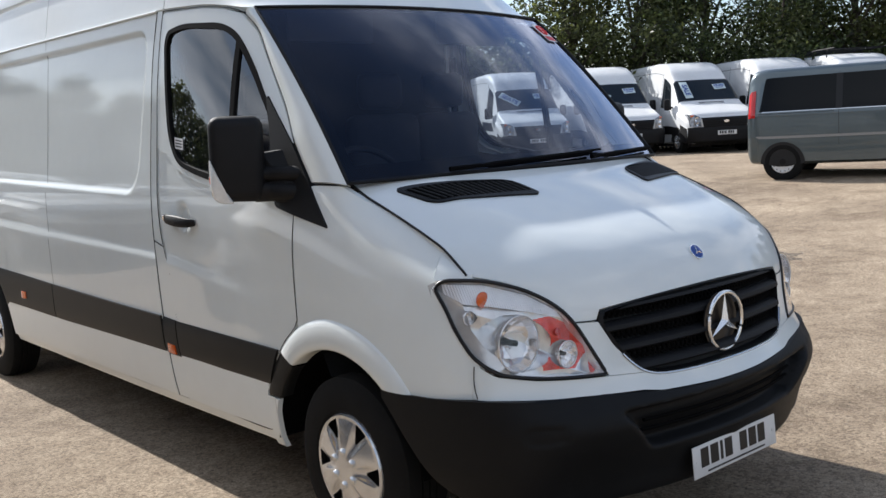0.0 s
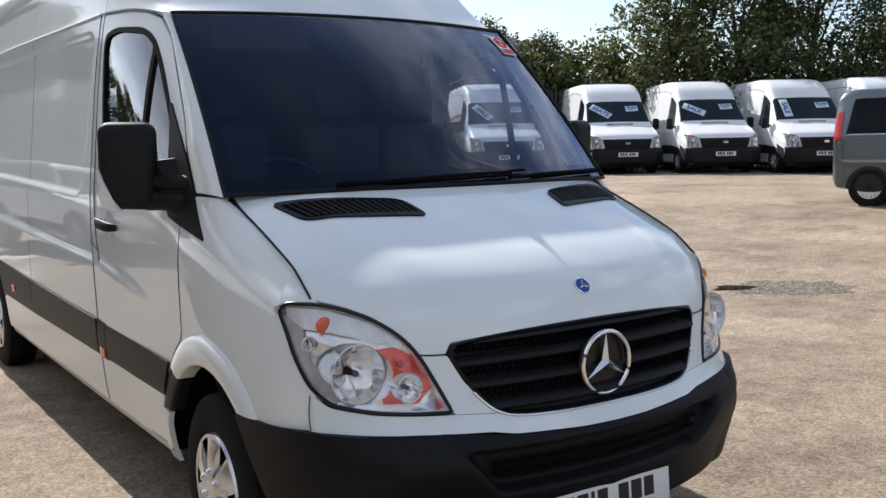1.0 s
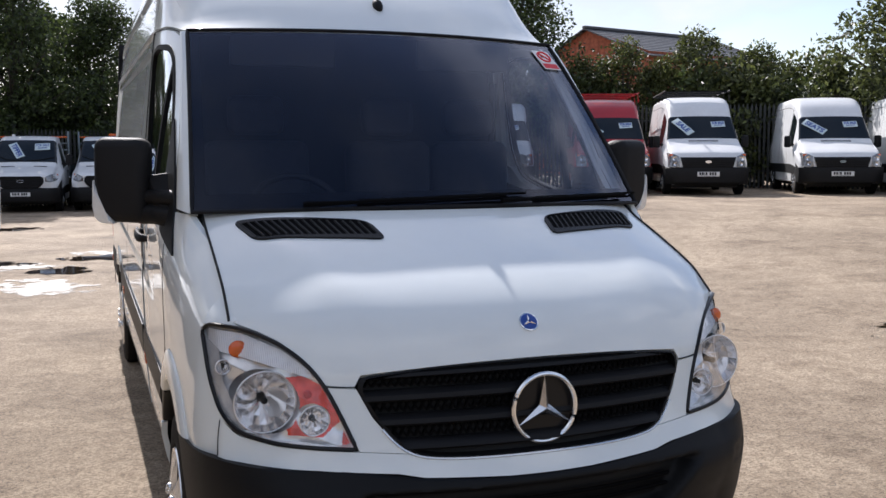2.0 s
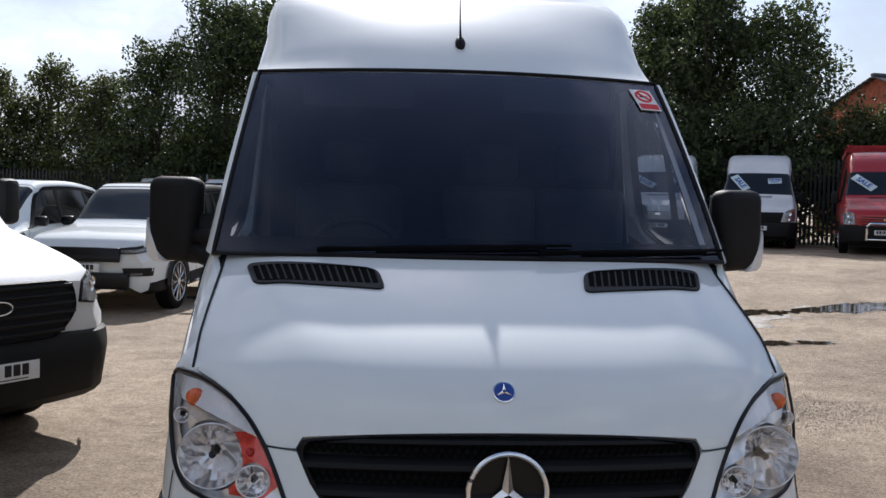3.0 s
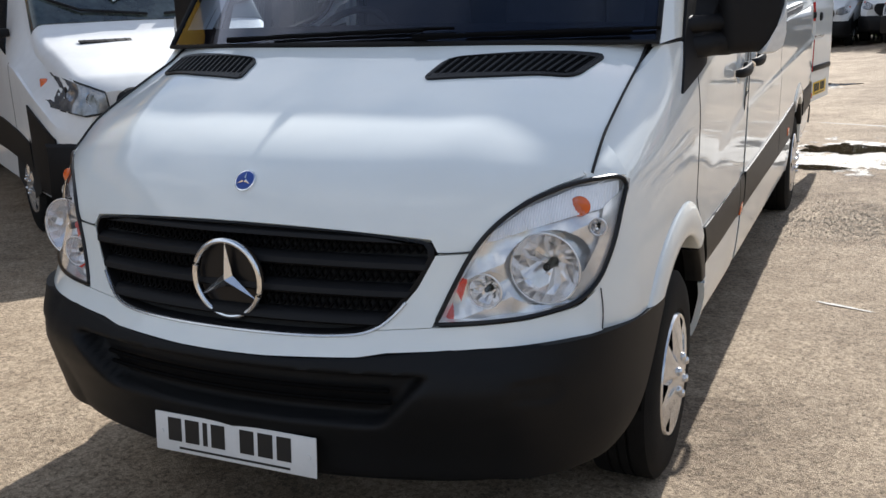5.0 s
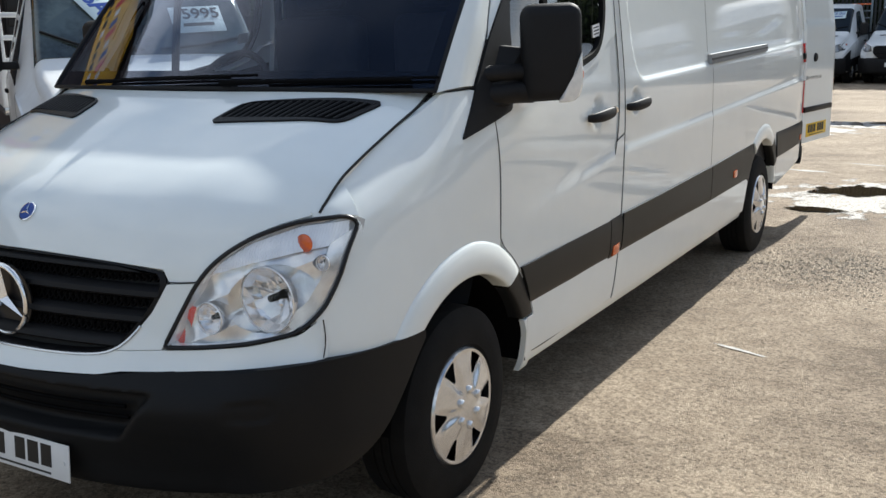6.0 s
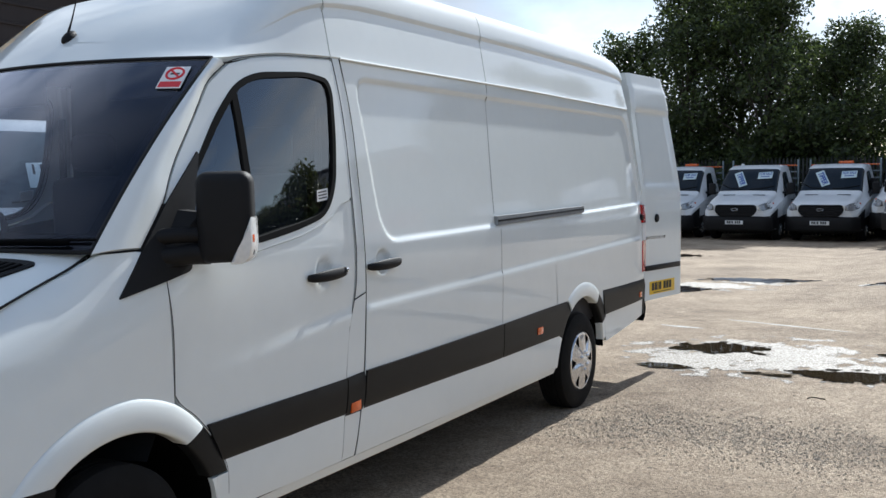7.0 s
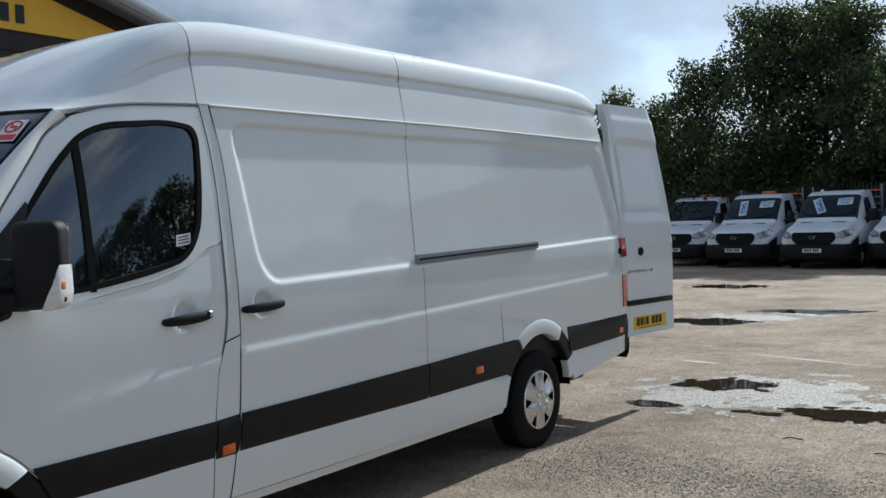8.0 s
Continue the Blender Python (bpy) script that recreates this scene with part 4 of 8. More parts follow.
def make_hood(van):
    xs = np.r_[np.linspace(-0.858, -0.56, 22), np.linspace(-0.55, -0.53, 4), np.linspace(-0.50, 0.50, 40), np.linspace(0.53, 0.55, 4), np.linspace(0.56, 0.858, 22)]
    rows = []
    for k in np.linspace(0, 1, 46) ** 1.35:
        row = []
        for x in xs:
            f = hood_s(x, hood_front(x))
            r = 0.853 + 0.04 * (abs(x) / 0.86) ** 6
            p = hood_at(x, f + (r - f) * k)
            row.append(tuple(p))
        rows.append(row)
    v, f = grid(rows, lambda *p: p)
    v, f = thicken(v, f, (0, 0.016, -0.012))
    mesh_object("bonnet", v, f, white_paint, van, label="white painted bonnet", sharp=28)
    for s in (1, -1):
        edge = [hood_at(s * 0.861, q) + np.array((s * 0.002, 0.0, 0.0025)) for q in np.linspace(hood_s(0.858, hood_front(0.858)), 0.885, 30)]
        v, f = tube([tuple(q) for q in edge], 0.0042, 6)
        mesh_object("bonnet_gap", v, f, inner_dark, van)
        corners = [(0.312, 0.668), (0.728, 0.795), (0.775, 0.975), (0.335, 0.812)]
        loop = round_loop(corners, 80, [0.03, 0.05, 0.03, 0.05])
        c = loop.mean(0)
        inner = c + (loop - c) * np.array((0.945, 0.80))
        place = lambda x, y, l: hood_xy(s * x, y, l)
        v, f = grid([[(*p, -0.008) for p in loop], [(*p, 0.007) for p in loop], [(*p, 0.009) for p in inner], [(*p, -0.004) for p in inner]], place, closed=True)
        vent = mesh_object("bonnet_vent", v, f if s > 0 else flip(f), trim_plastic, van, label="black slatted bonnet air vent")
        ring = [inner * (1 - k) + c * k for k in (0, 0.5, 0.999)]
        v, f = grid([[(*p, 0.0045) for p in q] for q in ring], place, closed=True)
        mesh_object("vent_floor", v, f, vent_black, vent)
        for k in range(17):
            u = (k + 0.5) / 17
            lo = np.array(corners[0]) * (1 - u) + np.array(corners[1]) * u
            hi = np.array(corners[3]) * (1 - u) + np.array(corners[2]) * u
            a, b = lo + (hi - lo) * 0.12, lo + (hi - lo) * 0.88
            v, f = tube([hood_xy(s * p[0], p[1], 0.006) for p in (a, (a * 2 + b) / 3, (a + 2 * b) / 3, b)], 0.0038, 6)
            mesh_object("vent_slat", v, f, trim_plastic, vent)
    # small round emblem
    p0 = Vector(hood_xy(0, 0.222, 0.003))
    turn = Matrix.Rotation(radians(52), 4, "X")
    for r, h, mat, nm in ((0.031, 0.006, chrome, "emblem_ring"), (0.027, 0.009, ink_blue, "emblem_disc")):
        bm = cyl_bm(r, h, n=32, bevel=0.0015)
        bmesh.ops.transform(bm, matrix=Matrix.Translation(p0) @ turn, verts=bm.verts)
        part(nm, bm, mat, van, "small round blue and silver emblem")
    bm = bmesh.new()
    for k in range(3):
        a = radians(90 + 120 * k)
        tip = bm.verts.new((0.024 * math.cos(a), 0.024 * math.sin(a), 0.0062))
        l, r, m = (bm.verts.new((0.005 * math.cos(a + d), 0.005 * math.sin(a + d), h)) for d, h in ((1.05, 0.0062), (-1.05, 0.0062), (0, 0.009)))
        bm.faces.new((tip, l, m))
        bm.faces.new((tip, m, r))
    bmesh.ops.transform(bm, matrix=Matrix.Translation(p0) @ turn, verts=bm.verts)
    part("emblem_star", bm, chrome, van)


def make_grille(van):
    g = new("grille")
    g.parent = van
    g["label"] = "black louvred front grille"
    edge = [(0.0, 0.695), (0.20, 0.696), (0.33, 0.701), (0.40, 0.714), (0.45, 0.748), (0.505, 0.818), (0.54, 0.885), (0.537, 0.913), (0.51, 0.928), (0.30, 0.950), (0.0, 0.958)]
    half = resample(edge, 60, True)
    loop = np.vstack([half, half[::-1][1:-1] * np.array((-1, 1))])
    c = np.array((0.0, 0.83))
    rows = [loop * 1.0, c + (loop - c) * 0.975, c + (loop - c) * 0.97]
    v, f = grid([[(*p, l) for p in q] for q, l in ((rows[0], -0.002), (rows[1], 0.004), (rows[2], -0.035))], lambda x, z, l: (x, nose_y(x, z) - l, z), closed=True)
    mesh_object("grille_frame", v, f, black_plastic, g)
    # dark sheet that stands for the shade behind the louvres
    ring = [c + (loop - c) * k for k in (0.985, 0.6, 0.001)]
    v, f = grid([list(q) for q in ring], lambda x, z: (x, nose_y(x, z) + 0.034, z), closed=True)
    mesh_object("grille_backing", v, f, inner_dark, g)

    def half_width(z):
        z = min(max(z, 0.70), 0.955)
        zs = [p[1] for p in half]
        k = int(np.argmax([p[0] for p in half]))
        if z > half[k][1]:
            return float(np.interp(z, [p[1] for p in half[k:]], [p[0] for p in half[k:]]))
        return float(np.interp(z, [p[1] for p in half[:k + 1]], [p[0] for p in half[:k + 1]]))
    for z0, h in ((0.735, 0.030), (0.805, 0.032), (0.875, 0.032), (0.938, 0.022)):
        rows = []
        for dz, l in ((-h / 2, -0.032), (-h / 2, -0.006), (-h * 0.25, 0.006), (h * 0.15, 0.004), (h / 2, -0.012), (h / 2, -0.032)):
            hw = half_width(z0 + dz) * 0.985
            rows.append([(x, z0 + dz - 0.012 * (x / 0.55) ** 2 * (z0 - 0.70) / 0.25, l) for x in np.linspace(-hw, hw, 40)])
        v, f = grid(rows, lambda x, z, l: (x, nose_y(x, z) - l, z))
        mesh_object("grille_louvre", v, f, black_plastic, g)
    for z0, h in ((0.771, 0.036), (0.841, 0.036), (0.908, 0.030)):
        vs, fs = [], []
        hw = half_width(z0) * 0.96
        n = int(2 * hw / 0.022)
        for k in range(n):
            x = -hw + 2 * hw * k / n
            for sx in (1, -1):
                b = len(vs)
                xa, xb = (x, x + 0.022) if sx > 0 else (x + 0.022, x)
                for xx, zz in ((xa, z0 - h / 2), (xb, z0 + h / 2)):
                    for d in (-0.0028, 0.0028):
                        vs.append((xx + d, nose_y(xx, zz) + 0.020, zz))
                        vs.append((xx + d, nose_y(xx, zz) + 0.030, zz))
                fs += [(b, b + 2, b + 6, b + 4), (b, b + 4, b + 5, b + 1), (b + 2, b + 3, b + 7, b + 6)]
        tagged(mesh_object("grille_mesh", vs, fs, vent_black, g, smooth=False), kind="stuff")
    # bright lower lip
    low = [p for p in half if p[1] < 0.80]
    pts = [(-x, z) for x, z in reversed(low[1:])] + [tuple(p) for p in low]
    v, f = tube([(x, nose_y(x, z) - 0.003, z - 0.004) for x, z in pts], 0.0045, 6)
    mesh_object("grille_lip", v, f, silver, g)
    # the big three-armed emblem in its ring
    y0 = nose_y(0, 0.818) - 0.022
    ring = [(0.1015 * math.cos(a), y0, 0.818 + 0.1015 * math.sin(a)) for a in np.linspace(0, 2 * math.pi, 64, endpoint=False)]
    v, f = tube(ring, 0.0075, 10, closed=True)
    mesh_object("emblem_ring", v, f, bright_badge, g, label="chrome emblem ring")
    vs, fs = [], []
    for k in range(3):
        a = radians(90 + 120 * k)
        b = len(vs)
        for r, da, dy in ((0.098, 0, 0.0), (0.017, 1.047, 0.004), (0.017, -1.047, 0.004), (0.0, 0, -0.014)):
            vs.append((r * math.cos(a + da), y0 + dy, 0.818 + r * math.sin(a + da)))
        fs += [(b, b + 1, b + 3), (b, b + 3, b + 2)]
    mesh_object("emblem_star", vs, fs, bright_badge, g, smooth=False, label="chrome three-armed star")
    bm = cyl_bm(0.10, 0.006, (0, y0 + 0.022, 0.818), "Y", 40)
    part("emblem_back", bm, gloss_black, g)


def make_fascia(van):
    for s in (1, -1):
        m = lambda pts: [(s * x, z) for x, z in pts]
        nose_patch("front_panel", m([(0.545, 0.893), (0.507, 0.815), (0.453, 0.745), (0.402, 0.712)]), m([(0.622, 0.898), (0.583, 0.812), (0.560, 0.755), (0.549, 0.722)]), white_paint, van, 30, 8)
        nose_patch("front_panel", m([(0.0, 0.641), (0.13, 0.642), (0.38, 0.652), (0.45, 0.664), (0.67, 0.676), (0.86, 0.677), (0.916, 0.681)]), m([(0.0, 0.692), (0.2, 0.693), (0.33, 0.698), (0.402, 0.710), (0.549, 0.720), (0.66, 0.726), (0.77, 0.732), (0.866, 0.750), (0.905, 0.790)]), white_paint, van, 60, 8)


def front_seams(van):
    """Thin dark joints beside and below the lamps."""
    for s in (1, -1):
        for line in ([(0.905, 0.785), (0.912, 0.735), (0.916, 0.684)], [(0.548, 0.900), (0.585, 0.8995), (0.625, 0.902)]):
            v, f = tube([(s * x, nose_y(x, z) - 0.0012, z) for x, z in resample(line, 12, True)], 0.0018, 6)
            mesh_object("panel_seam", v, f, inner_dark, van)


BUMPER_PLAN = [(0, 0), (0.2, 0.0108), (0.4, 0.043), (0.6, 0.097), (0.74, 0.1645), (0.84, 0.252), (0.905, 0.345), (0.948, 0.45), (0.973, 0.57), (0.985, 0.70), (0.990, 0.825)]
BUMPER_TOP = (0.638, 0.640, 0.652, 0.673, 0.676, 0.678, 0.680, 0.677, 0.670, 0.664, 0.658)
BUMPER_LOW = (0.295, 0.295, 0.297, 0.30, 0.305, 0.315, 0.325, 0.335, 0.385, 0.500, 0.635)


def make_bumper(van):
    n = 181
    half = resample(np.c_[BUMPER_PLAN, BUMPER_TOP, BUMPER_LOW], 91, True)
    nodes = np.vstack([(half * np.array((-1, 1, 1, 1)))[::-1], half[1:]])

    def soft(a, w):
        return 1 / (1 + math.exp(max(-30, min(30, -a / w))))

    def place(x, y, z):
        ax = abs(x)
        fade = float(np.interp(ax, (0.70, 0.95), (1, 0.15)))
        yy = y + cubic(z, NOSE_Z, NOSE_Y) * fade
        k = max(0.0, (0.46 - z) / 0.16)
        xx = x * (1 - 0.035 * k * k)
        # air intake between the lips, fog lamp blanks, lower lip
        hw = 0.44 + 0.10 * (z - 0.49) / 0.11
        inside = soft(hw - ax, 0.006) * soft(0.606 - z, 0.004) * soft(z - 0.475, 0.004)
        yy += 0.075 * inside
        blank = abs((ax - 0.80) / 0.052) ** 4 + abs((z - 0.568) / 0.028) ** 4
        yy += 0.008 * soft(1 - blank, 0.08)
        return (xx, yy, z)
    rows = []
    for k in np.linspace(0, 1, 44):
        rows.append([(p[0], p[1], p[3] + (p[2] - p[3]) * k) for p in nodes])
    v, f = grid(rows, place)
    v, f = thicken(v, f, lambda p: (-np.sign(p[0]) * 0.05 * min(1, abs(p[0]) / 0.8), 0.05 * (1 - min(1, abs(p[0]) / 0.99)), 0.0))
    bumper = mesh_object("front_bumper", v, f, bumper_plastic, van, label="dark grey moulded front bumper", sharp=70)
    for z in (0.525, 0.56):
        v, f = tube([(x, nose_y(x, z) + 0.056, z) for x in np.linspace(-0.45, 0.45, 20)], 0.006, 6)
        mesh_object("intake_bar", v, f, vent_black, bumper)
    # number plate with plain bars for its characters
    number_plate(van, pose(0, nose_y(0, 0.37) - 0.018, 0.368, 90 - 4, 0, 0), plate_white, bars=True)


def number_plate(parent, m, mat, bars=True, w=0.52, h=0.111):
    plate = part("number_plate", box_bm((w, h, 0.004), (0, 0, 0), 0.0015), mat, parent, "white number plate with dark bars" if mat is plate_white else "yellow number plate with dark bars")
    plate.matrix_local = m
    x = -0.215
    for k, bw in enumerate((0.044, 0.046, 0.014, 0.044, None, 0.044, 0.046, 0.044)):
        if bw is None:
            x += 0.036
            continue
        part("plate_bar", box_bm((bw * w / 0.52, 0.066 * h / 0.111, 0.002), ((x + bw / 2) * w / 0.52, 0.010 * h / 0.111, 0.0028)), ink_black, plate, smooth=False)
        x += bw + 0.0135
    if w > 0.5:
        part("plate_strip", box_bm((0.36, 0.006, 0.001), (0, -0.042, 0.0026)), ink_black, plate, smooth=False)
        for sx in (-1, 1):
            part("plate_screw", cyl_bm(0.006, 0.003, (sx * 0.238, 0, 0.003), n=10), mat, plate)
    return plate


def make_headlamp(van, s):
    lamp = new("headlamp")
    lamp.parent = van
    lamp["label"] = "clear headlamp with bright reflectors"
    loop = round_loop(LAMP, 110, [0.012, 0.05, 0.05, 0.05, 0.05, 0.05, 0.02, 0.02, 0.05, 0.05, 0.04, 0.05, 0.05])
    loop = loop * np.array((s, 1))
    c = np.array((s * 0.765, 0.86))
    ring = [loop * (1 - k) + c * k for k in np.linspace(0, 0.999, 12)]
    v, f = grid([list(q) for q in ring], lambda x, z: (x, nose_y(x, z) - 0.002, z), closed=True)
    mesh_object("lamp_lens", v, f, clear_lens, lamp, label="clear plastic lens").visible_shadow = False
    v, f = tube([(x, nose_y(x, z) - 0.001, z) for x, z in loop], 0.0065, 8, closed=True)
    mesh_object("lamp_gasket", v, f, gloss_black, lamp)
    depth = lambda x, z: 0.055 + 0.05 * (1 - min(1, abs(abs(x) - 0.74) / 0.2))
    rows = [[(*p, 0.004) for p in loop], [(*(c + (p - c) * 0.97), 0.03) for p in loop], [(*(c + (p - c) * 0.93), depth(*p)) for p in loop], [(*(c + (p - c) * 0.5), 0.105) for p in loop], [(*(c + (p - c) * 0.001), 0.11) for p in loop]]
    v, f = grid(rows, lambda x, z, d: (x, nose_y(x, z) + d, z), closed=True)
    mesh_object("lamp_bucket", v, f, lamp_housing, lamp, label="satin silver lamp housing")

    def bowl(x, z, r, name, bulb_r, tilt=0.0, mat=reflector, d0=0.022):
        y0 = nose_y(x, z) + d0
        prof = [(0.0, r), (0.004, r * 0.985), (r * 0.35, r * 0.86), (r * 0.62, r * 0.62), (r * 0.78, r * 0.34), (r * 0.82, 0.001)]
        bm = bmesh.new()
        v, f = lathe(prof, 22, "Y")
        grain = random.Random(int(r * 1e4))
        vs = [bm.verts.new((p[0], p[1] + (grain.uniform(-0.09, 0.09) * r if i >= 44 else 0), p[2])) for i, p in enumerate(v)]
        for q in f:
            bm.faces.new([vs[i] for i in q])
        bmesh.ops.rotate(bm, cent=(0, 0, 0), matrix=Matrix.Rotation(radians(s * tilt), 3, "Z"), verts=bm.verts)
        bmesh.ops.translate(bm, vec=(s * x, y0, z), verts=bm.verts)
        part(name, bm, mat, lamp, smooth=False)
        v, f = lathe([(0.01, 0.001), (0.012, bulb_r), (r * 0.5, bulb_r), (r * 0.8, bulb_r * 1.4)], 16, "Y", at=(s * x, y0, z))
        mesh_object("lamp_bulb", v, f, inner_dark, lamp, label="dark bulb holder")
        ringp = [(s * x + r * math.cos(a), y0 - 0.002, z + r * math.sin(a)) for a in np.linspace(0, 2 * math.pi, 40, endpoint=False)]
        v, f = tube(ringp, 0.0022, 6, closed=True)
        mesh_object("reflector_ring", v, f, satin_reflector, lamp)
    bowls = ((0.785, 0.848, 0.091, "main_reflector", 0.010, 0.020), (0.661, 0.804, 0.044, "side_reflector", 0.007, 0.014), (0.888, 0.936, 0.022, "small_reflector", 0.006, 0.020))
    for x, z, r, nm, br, d0 in bowls:
        bowl(x, z, r, nm, br, mat=facet_metal, d0=d0)
    # bezel with holes for the bowls; a red reflection is painted into its inner corner
    xs, zs = np.linspace(0.553, 0.938, 160), np.linspace(0.722, 1.06, 140)
    red_zone = [(0.742, 0.915), (0.68, 0.925), (0.635, 0.90), (0.60, 0.83), (0.585, 0.80), (0.64, 0.755), (0.73, 0.755)] if s < 0 else [(0.615, 0.83), (0.60, 0.835), (0.588, 0.80), (0.60, 0.775)]
    corner = [(0.552, 0.725), (0.590, 0.725), (0.578, 0.775)]

    def within(poly, x, z):
        hit = False
        for (xa, za), (xb, zb) in zip(poly, poly[1:] + poly[:1]):
            if (za > z) != (zb > z) and x < (xb - xa) * (z - za) / (zb - za) + xa:
                hit = not hit
        return hit
    for nm, mat, red in (("bezel", lamp_housing, False), ("red_reflection_field", red_reflection, True)):
        bm = bmesh.new()
        made = {}
        for i in range(len(xs) - 1):
            for j in range(len(zs) - 1):
                x, z = (xs[i] + xs[i + 1]) / 2, (zs[j] + zs[j + 1]) / 2
                if not within(LAMP, x, z) or any((x - bx) ** 2 + (z - bz) ** 2 < r * r for bx, bz, r, *_ in bowls):
                    continue
                if (within(red_zone, x, z) or within(corner, x, z)) != red:
                    continue
                quad = []
                for p, q in ((i, j), (i + 1, j), (i + 1, j + 1), (i, j + 1)):
                    if (p, q) not in made:
                        u, w = xs[p], zs[q]
                        rise = 0.008 * math.sin(26 * (u + 0.6 * w)) ** 2 + 0.010 * abs(math.sin(34 * (w - 0.45 * u)))
                        made[(p, q)] = bm.verts.new((s * u, nose_y(u, w) + 0.022 + rise, w))
                    quad.append(made[(p, q)])
                bm.faces.new(quad if s > 0 else quad[::-1])
        part(nm, bm, mat, lamp, "pale silver lamp bezel" if not red else "red reflection painted on the inner bezel")
    # ribbed indicator lens across the top
    top = [(0.668, 0.945), (0.735, 0.998), (0.83, 1.036), (0.915, 1.042)]
    low = [(0.655, 0.918), (0.74, 0.945), (0.83, 0.968), (0.922, 0.985)]
    a, b = resample(low, 220), resample(top, 220)
    v, f = grid(between(a, b, 10), lambda x, z: (s * x, nose_y(x, z) + 0.016 + 0.0014 * math.sin(x * 1150) + 0.0010 * math.sin(z * 500), z))
    mesh_object("indicator_lens", v, f, satin_reflector, lamp, label="ribbed clear indicator section", sharp=80)
    bm = bmesh.new()
    bmesh.ops.create_uvsphere(bm, u_segments=16, v_segments=10, radius=1)
    bmesh.ops.scale(bm, vec=(0.028, 0.009, 0.026), verts=bm.verts)
    bmesh.ops.translate(bm, vec=(s * 0.846, nose_y(0.846, 0.992) + 0.011, 0.992), verts=bm.verts)
    part("indicator_bulb", bm, orange_lens, lamp, "orange indicator bulb")
    # bright outer blade and the small red dot
    a, b = resample([(0.935, 1.03), (0.925, 0.90), (0.90, 0.81), (0.85, 0.765)], 24), resample([(0.895, 0.985), (0.892, 0.90), (0.868, 0.835), (0.82, 0.785)], 24)
    v, f = grid(between(a, b, 5), lambda x, z: (s * x, nose_y(x, z) + 0.012, z))
    mesh_object("lamp_blade", v, f, lamp_housing, lamp, label="bright chrome lamp blade")
    if s > 0:
        return
    v, f = lathe([(0.009, 0.012), (0.004, 0.012), (0.0, 0.008), (-0.001, 0.001)], 14, "Y", at=(s * 0.674, nose_y(0.674, 0.876) + 0.014, 0.876))
    mesh_object("reflex_dot", v, flip(f), red_lens, lamp)


def make_screen(van):
    rows = [[(u, v) for u in np.linspace(-1, 1, 48)] for v in np.linspace(-0.012, 1.0, 32)]
    v, f = grid(rows, lambda u, w: tuple(screen_at(u, w)))
    screen = mesh_object("windscreen", v, f, screen_glass, van, label="tinted clear windscreen")
    screen.visible_shadow = False
    # black printed band and rubber round the glass
    U = [(-1, v) for v in np.linspace(0, 1, 30)] + [(u, 1.0) for u in np.linspace(-1, 1, 40)[1:-1]] + [(1, v) for v in np.linspace(1, 0, 30)] + [(u, 0.0) for u in np.linspace(1, -1, 40)[1:-1]]
    inn = [(u * 0.955, 0.075 + v * 0.895) for u, v in U]
    out = [(u * 1.008, v * 1.012 - 0.006) for u, v in U]
    for lift, nm in ((-0.006, "screen_band"),):
        v, f = grid([out, inn], lambda u, w: tuple(screen_at(u, w) + np.array((0, 0.72, -0.69)) * 0.006), closed=True)
        mesh_object(nm, v, f, vent_black, screen)
    v, f = tube([tuple(screen_at(u, w) + np.array((0, -0.003, 0.0))) for u, w in out], 0.008, 6, closed=True)
    mesh_object("screen_seal", v, f, black_plastic, van)
    # cowl below the glass
    rows = []
    for d, h in ((0.0, 0.0), (0.012, 0.008), (0.03, 0.004), (0.05, 0.02)):
        rows.append([(x, 0.842 + 0.262 * x * x + 0.03 * (abs(x) / 0.88) ** 6 + d, 1.352 - 0.022 * (x / 0.88) ** 4 + h + 0.3 * d) for x in np.linspace(-0.885, 0.885, 40)])
    v, f = grid(rows, lambda *p: p)
    mesh_object("scuttle", v, f, black_plastic, van, label="black plastic scuttle below the windscreen")
    # wipers
    for u0, u1, w0, w1 in ((-0.60, 0.25, 0.0, 0.026), (0.22, 0.93, 0.0, 0.022)):
        pts = [tuple(screen_at(u0 + (u1 - u0) * k, w0 + (w1 - w0) * k) + np.array((0, -0.016, 0.014))) for k in np.linspace(0, 1, 12)]
        v, f = tube(pts, [0.010, 0.009, 0.008] + [0.006] * 9, 8)
        wiper = mesh_object("wiper", v, f, vent_black, van, label="black windscreen wiper")
        pts = [tuple(screen_at(u0 + (u1 - u0) * k, w0 + 0.012 + (w1 - w0) * k) + np.array((0, -0.010, 0.009))) for k in np.linspace(0.25, 1.12, 12)]
        v, f = tube(pts, 0.005, 6)
        mesh_object("wiper_blade", v, f, vent_black, wiper)
    # no smoking notice
    sx, sy = 0.052, 0.058
    ex = Vector(screen_at(0.95, 0.88)) - Vector(screen_at(0.85, 0.88))
    ey = Vector(screen_at(0.90, 0.92)) - Vector(screen_at(0.90, 0.84))
    ex.normalize()
    ez = ex.cross(ey).normalized()
    ey = ez.cross(ex)
    M = Matrix((ex, ey, ez)).transposed().to_4x4()
    M.translation = Vector(screen_at(0.905, 0.868)) + ez * 0.006
    note = part("notice", box_bm((0.10, 0.135, 0.002), bevel=0.0006), card_white, screen, "white and red no smoking notice")
    note.matrix_world = M
    v, f = tube([(0.034 * math.cos(a), 0.022 + 0.034 * math.sin(a), 0.0015) for a in np.linspace(0, 2 * math.pi, 32, endpoint=False)], 0.005, 6, closed=True)
    mesh_object("notice_ring", v, f, ink_red, note)
    v, f = tube([(-0.024, 0.046, 0.0015), (0.024, -0.002, 0.0015)], 0.0045, 6)
    mesh_object("notice_bar", v, f, ink_red, note)
